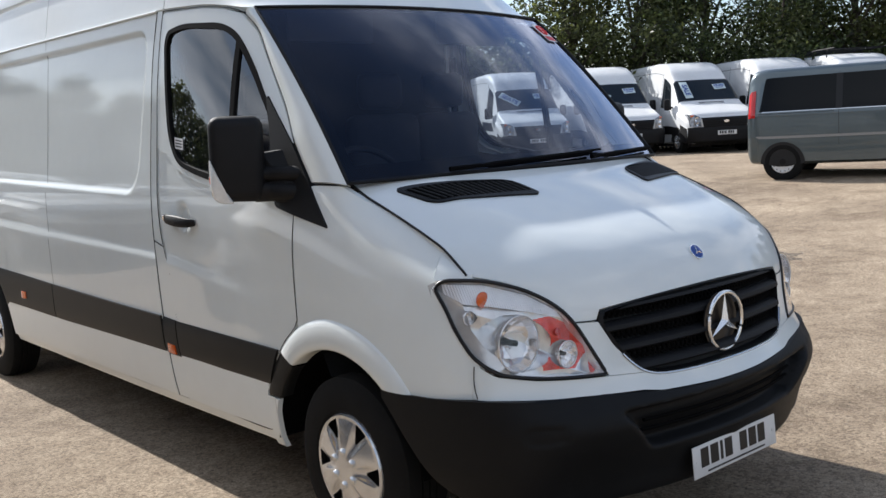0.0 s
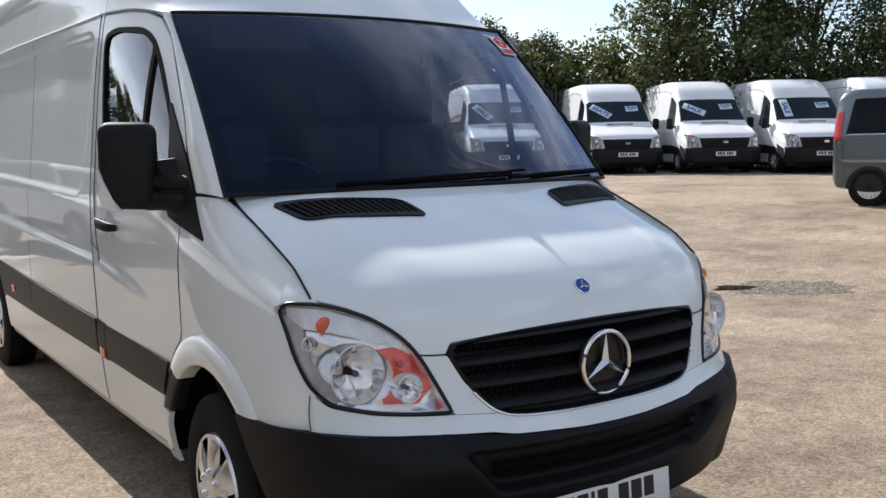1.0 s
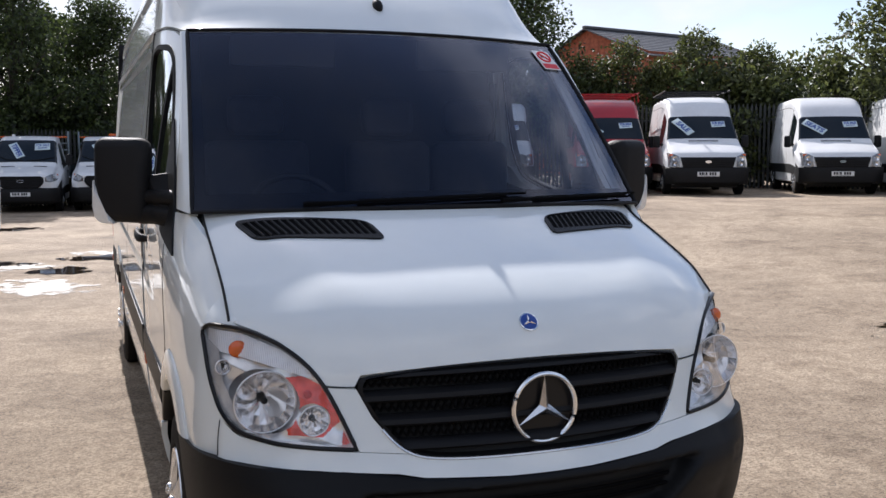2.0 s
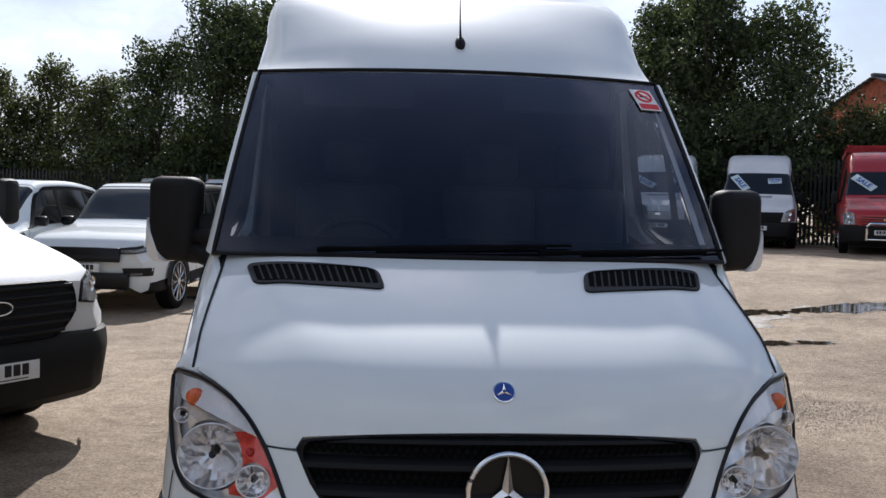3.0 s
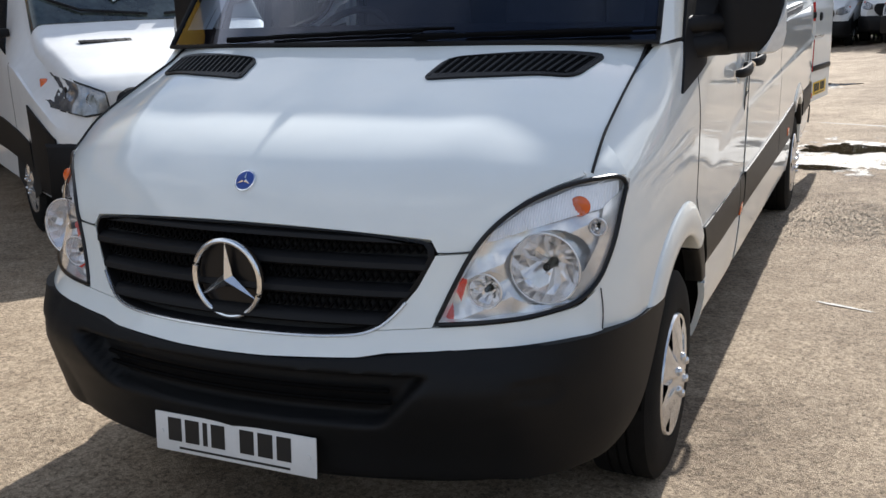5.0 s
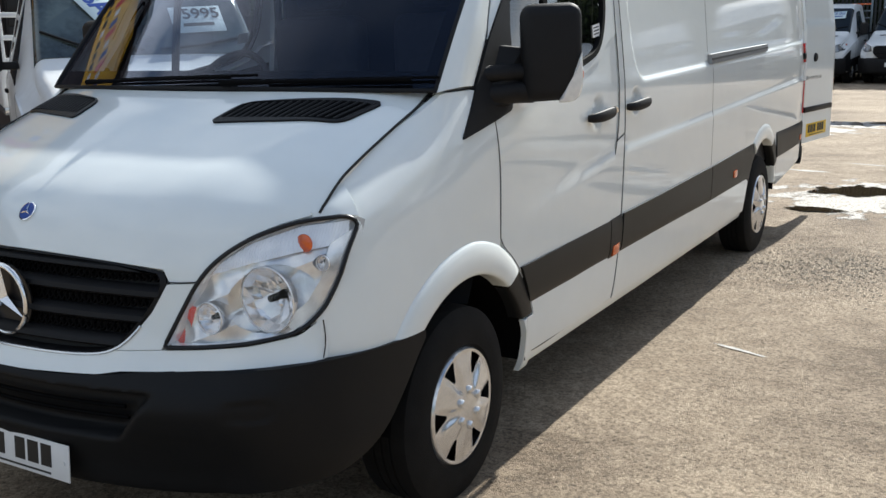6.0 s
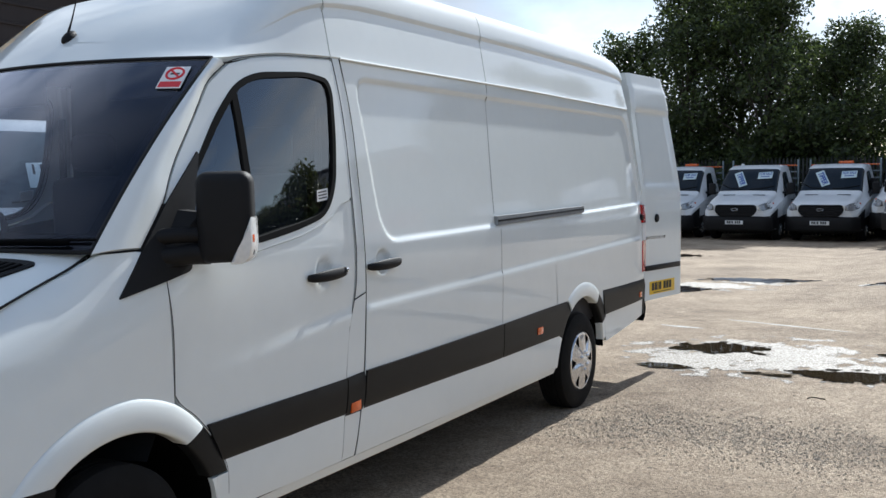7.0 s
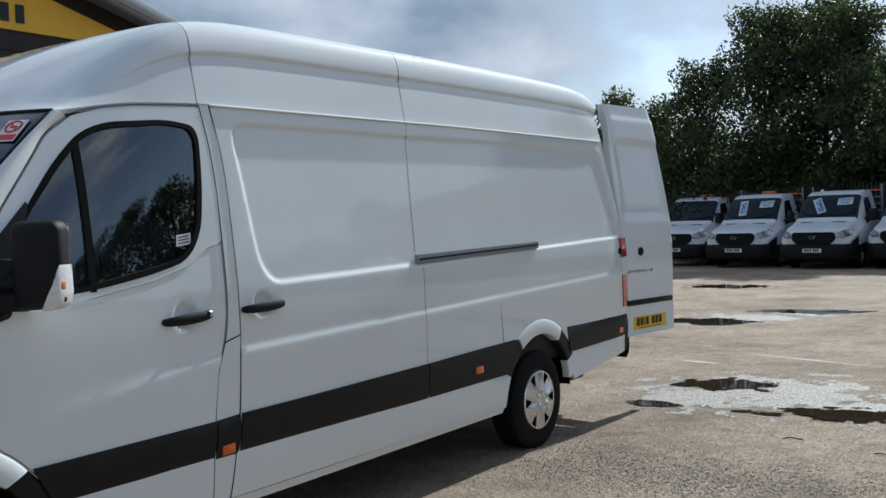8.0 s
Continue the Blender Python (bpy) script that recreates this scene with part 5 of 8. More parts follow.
    part("notice_mark", box_bm((0.036, 0.010, 0.001), (0, 0.022, 0.0012)), ink_black, note, smooth=False)
    part("notice_band", box_bm((0.088, 0.034, 0.001), (0, -0.044, 0.0012)), ink_red, note, smooth=False)


ROOF_SHAPE = [(1.0, 0.0), (0.993, 0.06), (0.986, 0.14), (0.979, 0.22), (0.970, 0.32), (0.961, 0.42), (0.953, 0.50), (0.949, 0.540), (0.948, 0.548), (0.954, 0.570), (0.960, 0.592), (0.960, 0.600), (0.954, 0.68), (0.944, 0.76), (0.930, 0.83), (0.917, 0.868), (0.912, 0.880), (0.905, 0.890), (0.890, 0.915), (0.865, 0.943), (0.82, 0.966), (0.74, 0.980), (0.62, 0.989), (0.50, 0.994), (0.25, 0.998), (0.0, 1.0)]
ROOF_Y = (1.60, 1.64, 1.70, 1.80, 1.92, 2.05, 2.2, 2.43, 2.7, 3.0, 3.5, 4.5, 5.6, 6.2, 6.5, 6.60)
ROOF_C = (2.086, 2.118, 2.165, 2.240, 2.320, 2.395, 2.468, 2.560, 2.604, 2.618, 2.628, 2.645, 2.652, 2.645, 2.625, 2.60)



def roof_section(y, n=61):
    """A cross-section whose middle stands at y: 3D points from one gutter over the top to the other."""
    zc = cubic(y, ROOF_Y, ROOF_C)
    bow = float(np.interp(y, (1.60, 1.70, 1.85, 2.05, 2.25, 2.43), (0.21, 0.195, 0.16, 0.10, 0.04, 0.0)))
    yc = y + bow * 0.72
    zg = float(np.interp(yc, (1.74, 1.82, 1.95, 2.1, 2.44, 4.5, 6.6), (2.082, 2.092, 2.118, 2.140, 2.160, 2.192, 2.206)))
    zg = min(zg, zc - 0.002)
    w = side_w(yc, zg) + 0.003
    shape = ROOF_SHAPE
    blunt = float(np.interp(y, (1.60, 1.75, 2.2, 2.6), (0.0, 0.5, 1.0, 1.0)))
    pts = []
    plain = float(np.interp(y, (1.85, 2.35), (1.0, 0.0)))
    for q, h in shape:
        q = q * (1 - plain) + plain * float(np.interp(h, (0, 0.27, 0.50, 0.66, 0.80, 0.905, 0.962, 0.986, 0.997, 1.0), (1.0, 0.982, 0.957, 0.938, 0.912, 0.875, 0.80, 0.60, 0.28, 0.0)))
        x = w * q
        h2 = h * blunt + (1 - blunt) * (1 - q ** 3.2) ** 0.9
        z = zg + (zc - zg) * h2
        shear = float(np.interp(y, (5.9, 6.6), (0.0, 1.0))) * 0.16 * (z - zg)
        pts.append((x, y + bow * x * x - shear, z))
    return pts + [(-x, yy, z) for x, yy, z in pts[::-1][1:]]


def make_roof(van):
    for nm, stations, lab in (("roof_cap", [1.60, 1.62, 1.65, 1.69, 1.74, 1.80, 1.86, 1.93, 2.0, 2.08, 2.16, 2.25, 2.34, 2.428], "white roof cap over the cab"), ("roof_skin", [2.436, 2.55, 2.7, 2.85, 3.0, 3.25, 3.5, 3.985], "white high roof with a pressed crease"), ("roof_skin", [3.993, 4.5, 5.0, 5.6, 6.0, 6.2, 6.35, 6.5, 6.6], "white high roof with a pressed crease")):
        v, f = grid([roof_section(y) for y in stations], lambda *p: p)
        v, f = thicken(v, f, lambda p: (-np.sign(p[0]) * 0.02 if p[2] < 2.3 else 0, 0, -0.02))
        mesh_object(nm, v, flip(f), white_paint, van, label=lab, sharp=30)
    # inner lining, an added dark sheet so that no light comes through the joints
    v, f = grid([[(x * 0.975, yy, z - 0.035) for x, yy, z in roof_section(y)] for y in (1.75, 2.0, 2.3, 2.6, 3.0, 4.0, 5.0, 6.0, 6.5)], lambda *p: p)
    mesh_object("roof_lining", v, f, dash_grey, van, label="dark roof lining sheet added to keep light out")
    # long joint and drip rail on the roof's shoulder
    for s in (1, -1):
        pts = []
        for y in np.linspace(2.5, 6.55, 30):
            sec = roof_section(y)
            p = sec[0]
            pts.append((s * (p[0] + 0.001), p[1], p[2] - 0.004))
        v, f = tube(pts, 0.006, 6)
        mesh_object("drip_rail", v, f, white_paint, van)
    # aerial
    base = Vector((0, 1.772, cubic(1.772, ROOF_Y, ROOF_C)))
    bm = bmesh.new()
    bmesh.ops.create_uvsphere(bm, u_segments=16, v_segments=10, radius=1)
    bmesh.ops.scale(bm, vec=(0.022, 0.045, 0.022), verts=bm.verts)
    bmesh.ops.rotate(bm, cent=(0, 0, 0), matrix=Matrix.Rotation(radians(38), 3, "X"), verts=bm.verts)
    bmesh.ops.translate(bm, vec=base + Vector((0, 0, 0.008)), verts=bm.verts)
    aerial = part("aerial_base", bm, black_plastic, van, "black roof aerial foot")
    v, f = tube([base + Vector((0, -0.005, 0.02)), base + Vector((0, 0.02, 0.09)), base + Vector((0, 0.06, 0.22)), base + Vector((0, 0.14, 0.46))], [0.007, 0.0035, 0.002, 0.0015], 8)
    mesh_object("aerial_rod", v, f, black_plastic, aerial, label="thin black aerial rod")


def make_mirror(van, s):
    """The tall door mirror on its two arms."""
    m = new("door_mirror")
    m.parent = van
    m["label"] = "tall black door mirror with an indicator"
    bm = box_bm((0.205, 0.115, 0.325), (0, 0, 0), 0.042, 4)
    for vert in bm.verts:
        c = vert.co
        if c.y < 0:
            c.x += -s * 0.008 * (c.y / 0.06)
        k = 1 - 0.10 * max(0.0, -c.z / 0.16)
        c.y *= k
        if s * c.x > 0.03 and c.z < -0.06:
            c.z = -0.06 + (c.z + 0.06) * 0.96
    T = Matrix.Translation((s * 1.105, 1.495, 1.473)) @ Matrix.Rotation(radians(s * 24), 4, "Z") @ Matrix.Rotation(radians(-s * 1), 4, "Y")
    bmesh.ops.transform(bm, matrix=T, verts=bm.verts)
    part("mirror_housing", bm, black_plastic, m, sharp=50)
    bm = box_bm((0.165, 0.006, 0.26), (0, 0.058, 0.01), 0.002)
    bmesh.ops.transform(bm, matrix=T, verts=bm.verts)
    part("mirror_glass", bm, chrome, m)
    # indicator at the outer lower corner
    bm = bmesh.new()
    poly = [(0.106, 0.005), (0.108, -0.10), (0.098, -0.145), (0.075, -0.163), (0.022, -0.166), (0.06, -0.105)]
    ends = [[bm.verts.new((s * x, y, z)) for x, z in poly] for y in (-0.0555, 0.040)]
    bm.faces.new(ends[0] if s > 0 else ends[0][::-1])
    bm.faces.new(ends[1][::-1] if s > 0 else ends[1])
    for i in range(6):
        q = (ends[0][i], ends[1][i], ends[1][(i + 1) % 6], ends[0][(i + 1) % 6])
        bm.faces.new(q[::-1] if s < 0 else q)
    bmesh.ops.bevel(bm, geom=bm.edges[:], offset=0.010, segments=2, affect="EDGES", profile=0.5)
    bmesh.ops.transform(bm, matrix=T, verts=bm.verts)
    part("mirror_indicator", bm, pale_lens, m, "clear mirror indicator lens")
    bm = box_bm((0.012, 0.03, 0.03), (s * 0.104, -0.03, -0.075), 0.006, 2)
    bmesh.ops.transform(bm, matrix=T, verts=bm.verts)
    part("indicator_bulb", bm, orange_lens, m)
    for z0, z1, r in ((1.405, 1.41, 0.030), (1.335, 1.345, 0.040)):
        pts = [(s * 0.925, 1.34, z0), (s * 0.97, 1.38, z0 + 0.004), (s * 1.0, 1.43, z1), (s * 1.05, 1.475, z1)]
        v, f = tube(resample(pts, 10, True), r, 12)
        mesh_object("mirror_arm", v, f, black_plastic, m)
    v, f = grid([[(s * 0.955, 1.30, 1.30), (s * 0.95, 1.42, 1.50)], [(s * 1.03, 1.44, 1.315), (s * 1.02, 1.46, 1.49)]], lambda *p: p)
    v2 = [np.array(p) + np.array((0, 0.05, 0)) for p in v]
    n = len(v)
    faces = list(f) + [tuple(i + n for i in reversed(q)) for q in f] + [(0, 1, 1 + n, n), (2, 2 + n, 3 + n, 3), (0, n, 2 + n, 2), (1, 3, 3 + n, 1 + n)]
    mesh_object("mirror_web", v + v2, faces, black_plastic, m)


def door_leaf(name, van, w, hand, turn):
    """A rear door leaf hinged at the origin; it reaches along -x * hand when shut. Rear face looks along +y."""
    leaf = new(name)
    leaf.parent = van
    zs = np.r_[np.linspace(0.60, 1.5, 24), np.linspace(1.53, 2.54, 52)]
    step = lambda z, at, deep: deep / (1 + math.exp(max(-30, min(30, (z - at) / 0.006))))
    lean = lambda z: -0.16 * max(0.0, (z - 1.50) / 1.0) ** 1.2 + step(z, 2.43, 0.010) - step(z, 2.22, 0.012) + step(z, 1.40, 0.008)
    wide = lambda z: w - 0.07 * max(0.0, (z - 1.5)) - 0.25 * max(0.0, z - 2.45) ** 1.0
    rows = []
    for z in zs:
        hw = wide(z)
        x0 = 0.05 * max(0.0, z - 1.5)
        row = []
        for k in np.linspace(0, 1, 24):
            x = x0 + (hw - x0) * k
            edge = min(x - x0, hw - x)
            dent = -0.018 * min(1, max(0, (edge - 0.05) / 0.03)) * min(1, max(0, (z - 1.56) / 0.05)) * min(1, max(0, (2.25 - z) / 0.04))
            row.append((-hand * x, lean(z) + dent - 0.02 * max(0, 1 - edge / 0.03) ** 2, z))
        rows.append(row)
    v, f = grid(rows, lambda *p: p)
    nv = len(v)
    back = [np.array(p) + np.array((0, -0.06, 0)) for p in v]
    v2, f2 = thicken(v, f, (0, -0.06, 0))
    ob = mesh_object("door_skin", v2, f2 if hand < 0 else flip(f2), white_paint, leaf)
    mesh_object("door_lining", back, flip(f) if hand < 0 else f, dash_grey, leaf)
    ob = part("door_strip", box_bm((w * 0.86, 0.018, 0.045), (-hand * w * 0.5, 0.008, 0.875), 0.006), trim_plastic, leaf, "dark grey plastic strip")
    v, f = lathe([(0.0, 0.036), (0.014, 0.036), (0.022, 0.028), (0.022, 0.001)], 24, "Y", at=(-hand * 0.27, 0, 1.30))
    mesh_object("lock_boss", v, flip(f), black_plastic, leaf)
    part("name_bar", box_bm((0.40, 0.006, 0.030), (-hand * 0.26, 0.003, 1.135), 0.002), chrome, leaf, "chrome model badge as a plain bar")
    leaf.matrix_local = turn
    return leaf


def make_rear(van):
    hinge = (0.955, 6.815)
    left = door_leaf("rear_door", van, 0.83, 1, Matrix.Translation((hinge[0], hinge[1], 0)) @ Matrix.Rotation(radians(-98), 4, "Z"))
    left["label"] = "white rear door standing wide open"
    number_plate(left, pose(-0.40, 0.006, 0.70, 90, 0, 180), plate_yellow)
    right = door_leaf("rear_door", van, 0.93, -1, Matrix.Translation((-0.935, 6.875, 0)))
    right["label"] = "white rear door, shut"
    for s in (1, -1):
        v, f = grid([[(y, z) for y, z in resample([(6.84, 0.50), (6.87, 0.83), (6.86, 1.40), (6.80, 1.62), (6.60, 2.20)], 20)], [(y, z) for y, z in resample([(6.84, 0.50), (6.87, 0.83), (6.86, 1.40), (6.80, 1.62), (6.60, 2.20)], 20)]], lambda y, z: (s * side_w(y, z), y, z))
        n = len(v) // 2
        v = [(p[0] if i < n else p[0] - s * 0.07, p[1] + 0.004, p[2]) for i, p in enumerate(v)]
        mesh_object("rear_pillar", v, f, white_paint, van)
    rows = []
    for z, o in ((0.44, -0.05), (0.47, 0.0), (0.55, 0.02), (0.585, 0.0), (0.59, -0.08)):
        rows.append([(x, 6.90 + o - 0.05 * (abs(x) / 0.98) ** 6, z) for x in np.linspace(-0.975, 0.975, 40)])
    v, f = grid(rows, lambda *p: p)
    mesh_object("rear_bumper", v, flip(f), trim_plastic, van, label="dark grey rear bumper")
    for s in (1, -1):
        side_patch("rear_bumper_end", [(6.80, 0.50), (6.90, 0.50)], [(6.81, 0.63), (6.905, 0.84)], s, van, trim_plastic, cols=8, rows=10, lift=0.012, label="dark grey rear bumper corner")


def make_inside(van):
    """Cab furniture, bulkhead, load floor and the dark underside; near-black metal holds the shade."""
    part("engine_bay", box_bm((1.30, 0.75, 0.55), (0, 0.72, 0.66), 0.03), inner_dark, van, "dark block for the shaded engine bay behind the grille")
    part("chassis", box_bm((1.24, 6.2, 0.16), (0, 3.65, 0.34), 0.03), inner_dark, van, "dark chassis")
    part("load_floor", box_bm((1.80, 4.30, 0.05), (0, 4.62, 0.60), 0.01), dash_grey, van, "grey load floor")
    part("bulkhead", box_bm((1.70, 0.03, 1.72), (0, 2.50, 1.44), 0.01), inner_dark, van, "steel bulkhead behind the seats, near-black for the shade")
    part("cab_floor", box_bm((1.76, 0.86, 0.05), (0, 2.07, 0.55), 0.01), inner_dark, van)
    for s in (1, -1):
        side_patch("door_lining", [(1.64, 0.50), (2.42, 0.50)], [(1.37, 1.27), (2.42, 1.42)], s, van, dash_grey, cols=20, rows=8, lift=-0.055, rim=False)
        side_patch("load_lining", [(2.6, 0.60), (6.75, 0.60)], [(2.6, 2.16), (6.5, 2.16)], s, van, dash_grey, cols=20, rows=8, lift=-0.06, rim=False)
    # dashboard
    rows = []
    for y, z in ((0.93, 1.315), (1.05, 1.335), (1.20, 1.345), (1.30, 1.335), (1.36, 1.29), (1.38, 1.15), (1.34, 0.95), (1.28, 0.75), (1.20, 0.60)):
        rows.append([(x, y + 0.13 * (x / 0.86) ** 2, z + 0.035 * math.exp(-((x + 0.42) / 0.22) ** 2) * (1 if y > 1.1 else 0.3)) for x in np.linspace(-0.86, 0.86, 40)])
    v, f = grid(rows, lambda *p: p)
    mesh_object("dashboard", v, flip(f), dash_grey, van, label="dark grey moulded dashboard")
    part("instrument_hood", box_bm((0.40, 0.16, 0.07), (-0.42, 1.30, 1.375), 0.03, 3), dash_grey, van)
    part("centre_stack", box_bm((0.30, 0.12, 0.34), (0.0, 1.40, 1.16), 0.03, 3), dash_grey, van)
    # steering wheel
    R = Matrix.Translation((-0.42, 1.56, 1.315)) @ Matrix.Rotation(radians(58), 4, "X")
    ring = [R @ Vector((0.195 * math.cos(a), 0.195 * math.sin(a), 0)) for a in np.linspace(0, 2 * math.pi, 48, endpoint=False)]
    v, f = tube(ring, 0.015, 10, closed=True)
    wheel = mesh_object("steering_wheel", v, f, black_plastic, van, label="black steering wheel")
    bm = box_bm((0.17, 0.13, 0.05), (0, -0.01, -0.02), 0.02, 3)
    bmesh.ops.transform(bm, matrix=R, verts=bm.verts)
    part("wheel_boss", bm, black_plastic, wheel)
    for a in (0, 180, 270):
        v, f = tube([R @ Vector((0.06 * math.cos(radians(a)), 0.06 * math.sin(radians(a)), -0.01)), R @ Vector((0.19 * math.cos(radians(a)), 0.19 * math.sin(radians(a)), 0))], 0.014, 8)
        mesh_object("wheel_spoke", v, f, black_plastic, wheel)
    # seats
    for x, w in ((-0.46, 0.50), (0.20, 0.44), (0.64, 0.42)):
        seat = new("seat")
        seat.parent = van
        seat["label"] = "dark cloth cab seat with a headrest"
        part("seat_cushion", box_bm((w, 0.50, 0.16), (x, 1.98, 0.93), 0.05, 3), seat_cloth, seat)
        part("backrest", box_bm((w, 0.14, 0.68), (x, 2.28, 1.30), 0.055, 3, Matrix.Rotation(radians(0), 4, "X")), seat_cloth, seat)
        part("headrest", box_bm((0.27, 0.10, 0.19), (x, 2.29, 1.76), 0.045, 3), seat_cloth, seat)
        part("seat_base", box_bm((w * 0.8, 0.42, 0.28), (x, 1.98, 0.71), 0.03), inner_dark, seat)
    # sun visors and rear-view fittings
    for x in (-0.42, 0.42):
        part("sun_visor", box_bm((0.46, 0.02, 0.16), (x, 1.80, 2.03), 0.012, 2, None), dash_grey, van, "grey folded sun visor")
    # grab handle and belts
    for s in (1, -1):
        v, f = tube([(s * 0.84, 2.42, 1.95), (s * 0.82, 2.40, 1.3)], 0.02, 6)
        mesh_object("seat_belt", v, f, inner_dark, van)


def make_van():
    van = thing("panel_van", "white high-roof panel van with black trim, rear door open", "van")
    make_van_side(van, 1)
    make_van_side(van, -1)
    make_hood(van)
    make_grille(van)
    make_fascia(van)
    front_seams(van)
    make_bumper(van)
    make_headlamp(van, 1)
    make_headlamp(van, -1)
    make_screen(van)
    make_roof(van)
    make_mirror(van, 1)
    make_mirror(van, -1)
    make_rear(van)
    make_inside(van)
    for s in (1, -1):
        make_wheel(van, (s * 0.872, 1.074, 0.326), s, 0.336, rim_r=0.200)
        make_wheel(van, (s * 0.872, 5.345, 0.334), s, rim_r=0.208)
    return van


make_van()


# ---- the other vehicles of the yard ----
# A section of a body: y, sill z, belt z, top z, half-widths at sill, belt and top, corner radius.
def half_ring(sec):
    y, z0, z1, z2, w0, w1, w2, r = sec
    pts = [(w0 * 0.86, z0), (w0, z0 + 0.05), (w0 + (w1 - w0) * 0.6, z0 + (z1 - z0) * 0.45), (w1, z1 - 0.04), (w1 - 0.004, z1 + 0.02)]
    pts += [(w1 + (w2 - w1) * k, z1 + (z2 - r - z1) * k) for k in (0.15, 0.5, 0.85, 1.0)]
    pts += [(w2 - r + r * math.cos(a), z2 - r + r * math.sin(a)) for a in (0.35, 0.75, 1.15, 1.45)]
    pts += [((w2 - r) * k, z2 + 0.012 * (1 - k * k)) for k in (0.85, 0.5, 0.2, 0.0)]
    return [(x, y, z) for x, z in pts]


RING_BELT, RING_EDGE, RING_TOP = 4.0, 8.0, 16.0


class Shell:
    """A lofted body that can be asked for places on its skin."""

    def __init__(self, secs, bow=0.0):
        self.ys = [s[0] for s in secs]
        self.secs = np.array(secs, float)
        self.bow = bow

    def ring(self, y):
        s = [cubic(y, self.ys, self.secs[:, k]) for k in range(8)]
        s[0] = y
        return half_ring(s)

    def at(self, y, t, s=1, lift=0.0):
        """The skin at length y and ring place t (0 sill, 4 belt, 8 roof edge, 16 middle of the top)."""
        r = self.ring(y)
        i = min(int(t), len(r) - 2)
        p = np.array(r[i]) * (1 - (t - i)) + np.array(r[i + 1]) * (t - i)
        q0, q1 = np.array(r[i]), np.array(r[i + 1])
        r2 = self.ring(y + 0.03)
        d = np.array(r2[i]) * (1 - (t - i)) + np.array(r2[i + 1]) * (t - i) - p
        n = np.cross(q1 - q0, d)
        n = n / (np.linalg.norm(n) + 1e-9)
        if n[0] < 0 and t < 9:
            n = -n
        if t >= 9 and n[2] < 0:
            n = -n
        p = p + n * lift
        p[1] += self.bow * p[0] * p[0] * float(np.interp(y, (self.ys[0], self.ys[0] + 2.2), (1, 0)))
        return (s * p[0], p[1], p[2])

    def front(self, x, z):
        """The length at which the nose's skin passes x, z."""
        if not hasattr(self, "noses"):
            self.noses = [(y, np.array(self.ring(y))) for y in np.linspace(self.ys[0], self.ys[0] + 1.2, 121)]
        x = abs(x)
        for y, r in self.noses:
            if z <= r[-1][2] and x <= np.interp(z, r[:, 2], r[:, 0]):
                return y + self.bow * x * x
        return self.ys[0] + 1.2

    def nose_part(self, name, lower, upper, s, mat, parent, lift=0.012, n=16, m=8, label=""):
        """A panel on the nose between two lines of (x, z)."""
        v, f = grid(between(resample(lower, n), resample(upper, n), m), lambda x, z: (s * x, self.front(x, z) - lift, z))
        v, f = thicken(v, f, (0, 0.04, 0))
        return mesh_object(name, v, f if s > 0 else flip(f), mat, parent, label=label)

    def body(self, name, mat, parent, step=0.09, label=""):
        ys = np.r_[np.arange(self.ys[0], self.ys[-1], step), self.ys[-1]]
        rows = []
        for y in ys:
            h = [self.at(y, t) for t in range(17)]
            rows.append(h + [(-x, yy, z) for x, yy, z in h[::-1][1:]])
        v, f = grid(rows, lambda *p: p)
        n = len(rows[0])
        last = (len(rows) - 1) * n
        f = flip(f) + [tuple(range(n)), tuple(reversed(range(last, last + n)))]
        return mesh_object(name, v, flip(f), mat, parent, label=label, sharp=32)

    def patch(self, name, y0, y1, t0, t1, s, mat, parent, lift=0.006, n=14, m=8, label="", skew=0.0, skew1=None):
        """A panel on one flank; skew moves its front edge back per step of t."""
        rows = []
        for k in np.linspace(0, 1, m):
            t = t0 + (t1 - t0) * k
            a = y0 + skew * k
            b = y1 + (skew1 or 0.0) * k
            rows.append([self.at(y, t, s, lift) for y in np.linspace(a, b, n)])
        v, f = grid(rows, lambda *p: p)
        v, f = thicken(v, f, lambda p: (-s * 0.012, 0, 0))
        return mesh_object(name, v, f if s > 0 else flip(f), mat, parent, label=label)

    def top_patch(self, name, y0, y1, t_edge, mat, parent, lift=0.006, n=18, m=10, label="", x_cut=None):
        """A panel across the top (bonnet, windscreen, roof light)."""
        rows = []
        for y in np.linspace(y0, y1, m):
            h = [self.at(y, t, 1, lift) for t in np.linspace(t_edge, 16, n)]
            rows.append([(-x, yy, z) for x, yy, z in h] + h[::-1][1:])
        v, f = grid(rows, lambda *p: p)
        v, f = thicken(v, f, (0, 0.008, -0.012))
        return mesh_object(name, v, flip(f), mat, parent, label=label)


def dark_arch(sh, vehicle, cy, r, s, wid):
    """A flat dark sheet that stands for the shaded opening above a wheel."""
    pts = arc(cy, r * 0.98, r * 1.16, 0, 180, 24)
    v, f = grid([[(y, z) for y, z in pts], [(cy + (y - cy) * 0.2, 0.25) for y, z in pts]], lambda y, z: (s * (wid + 0.006), y, z))
    mesh_object("arch_shade_sheet", v, f, inner_dark, vehicle, label="dark sheet for the shaded wheel arch opening")


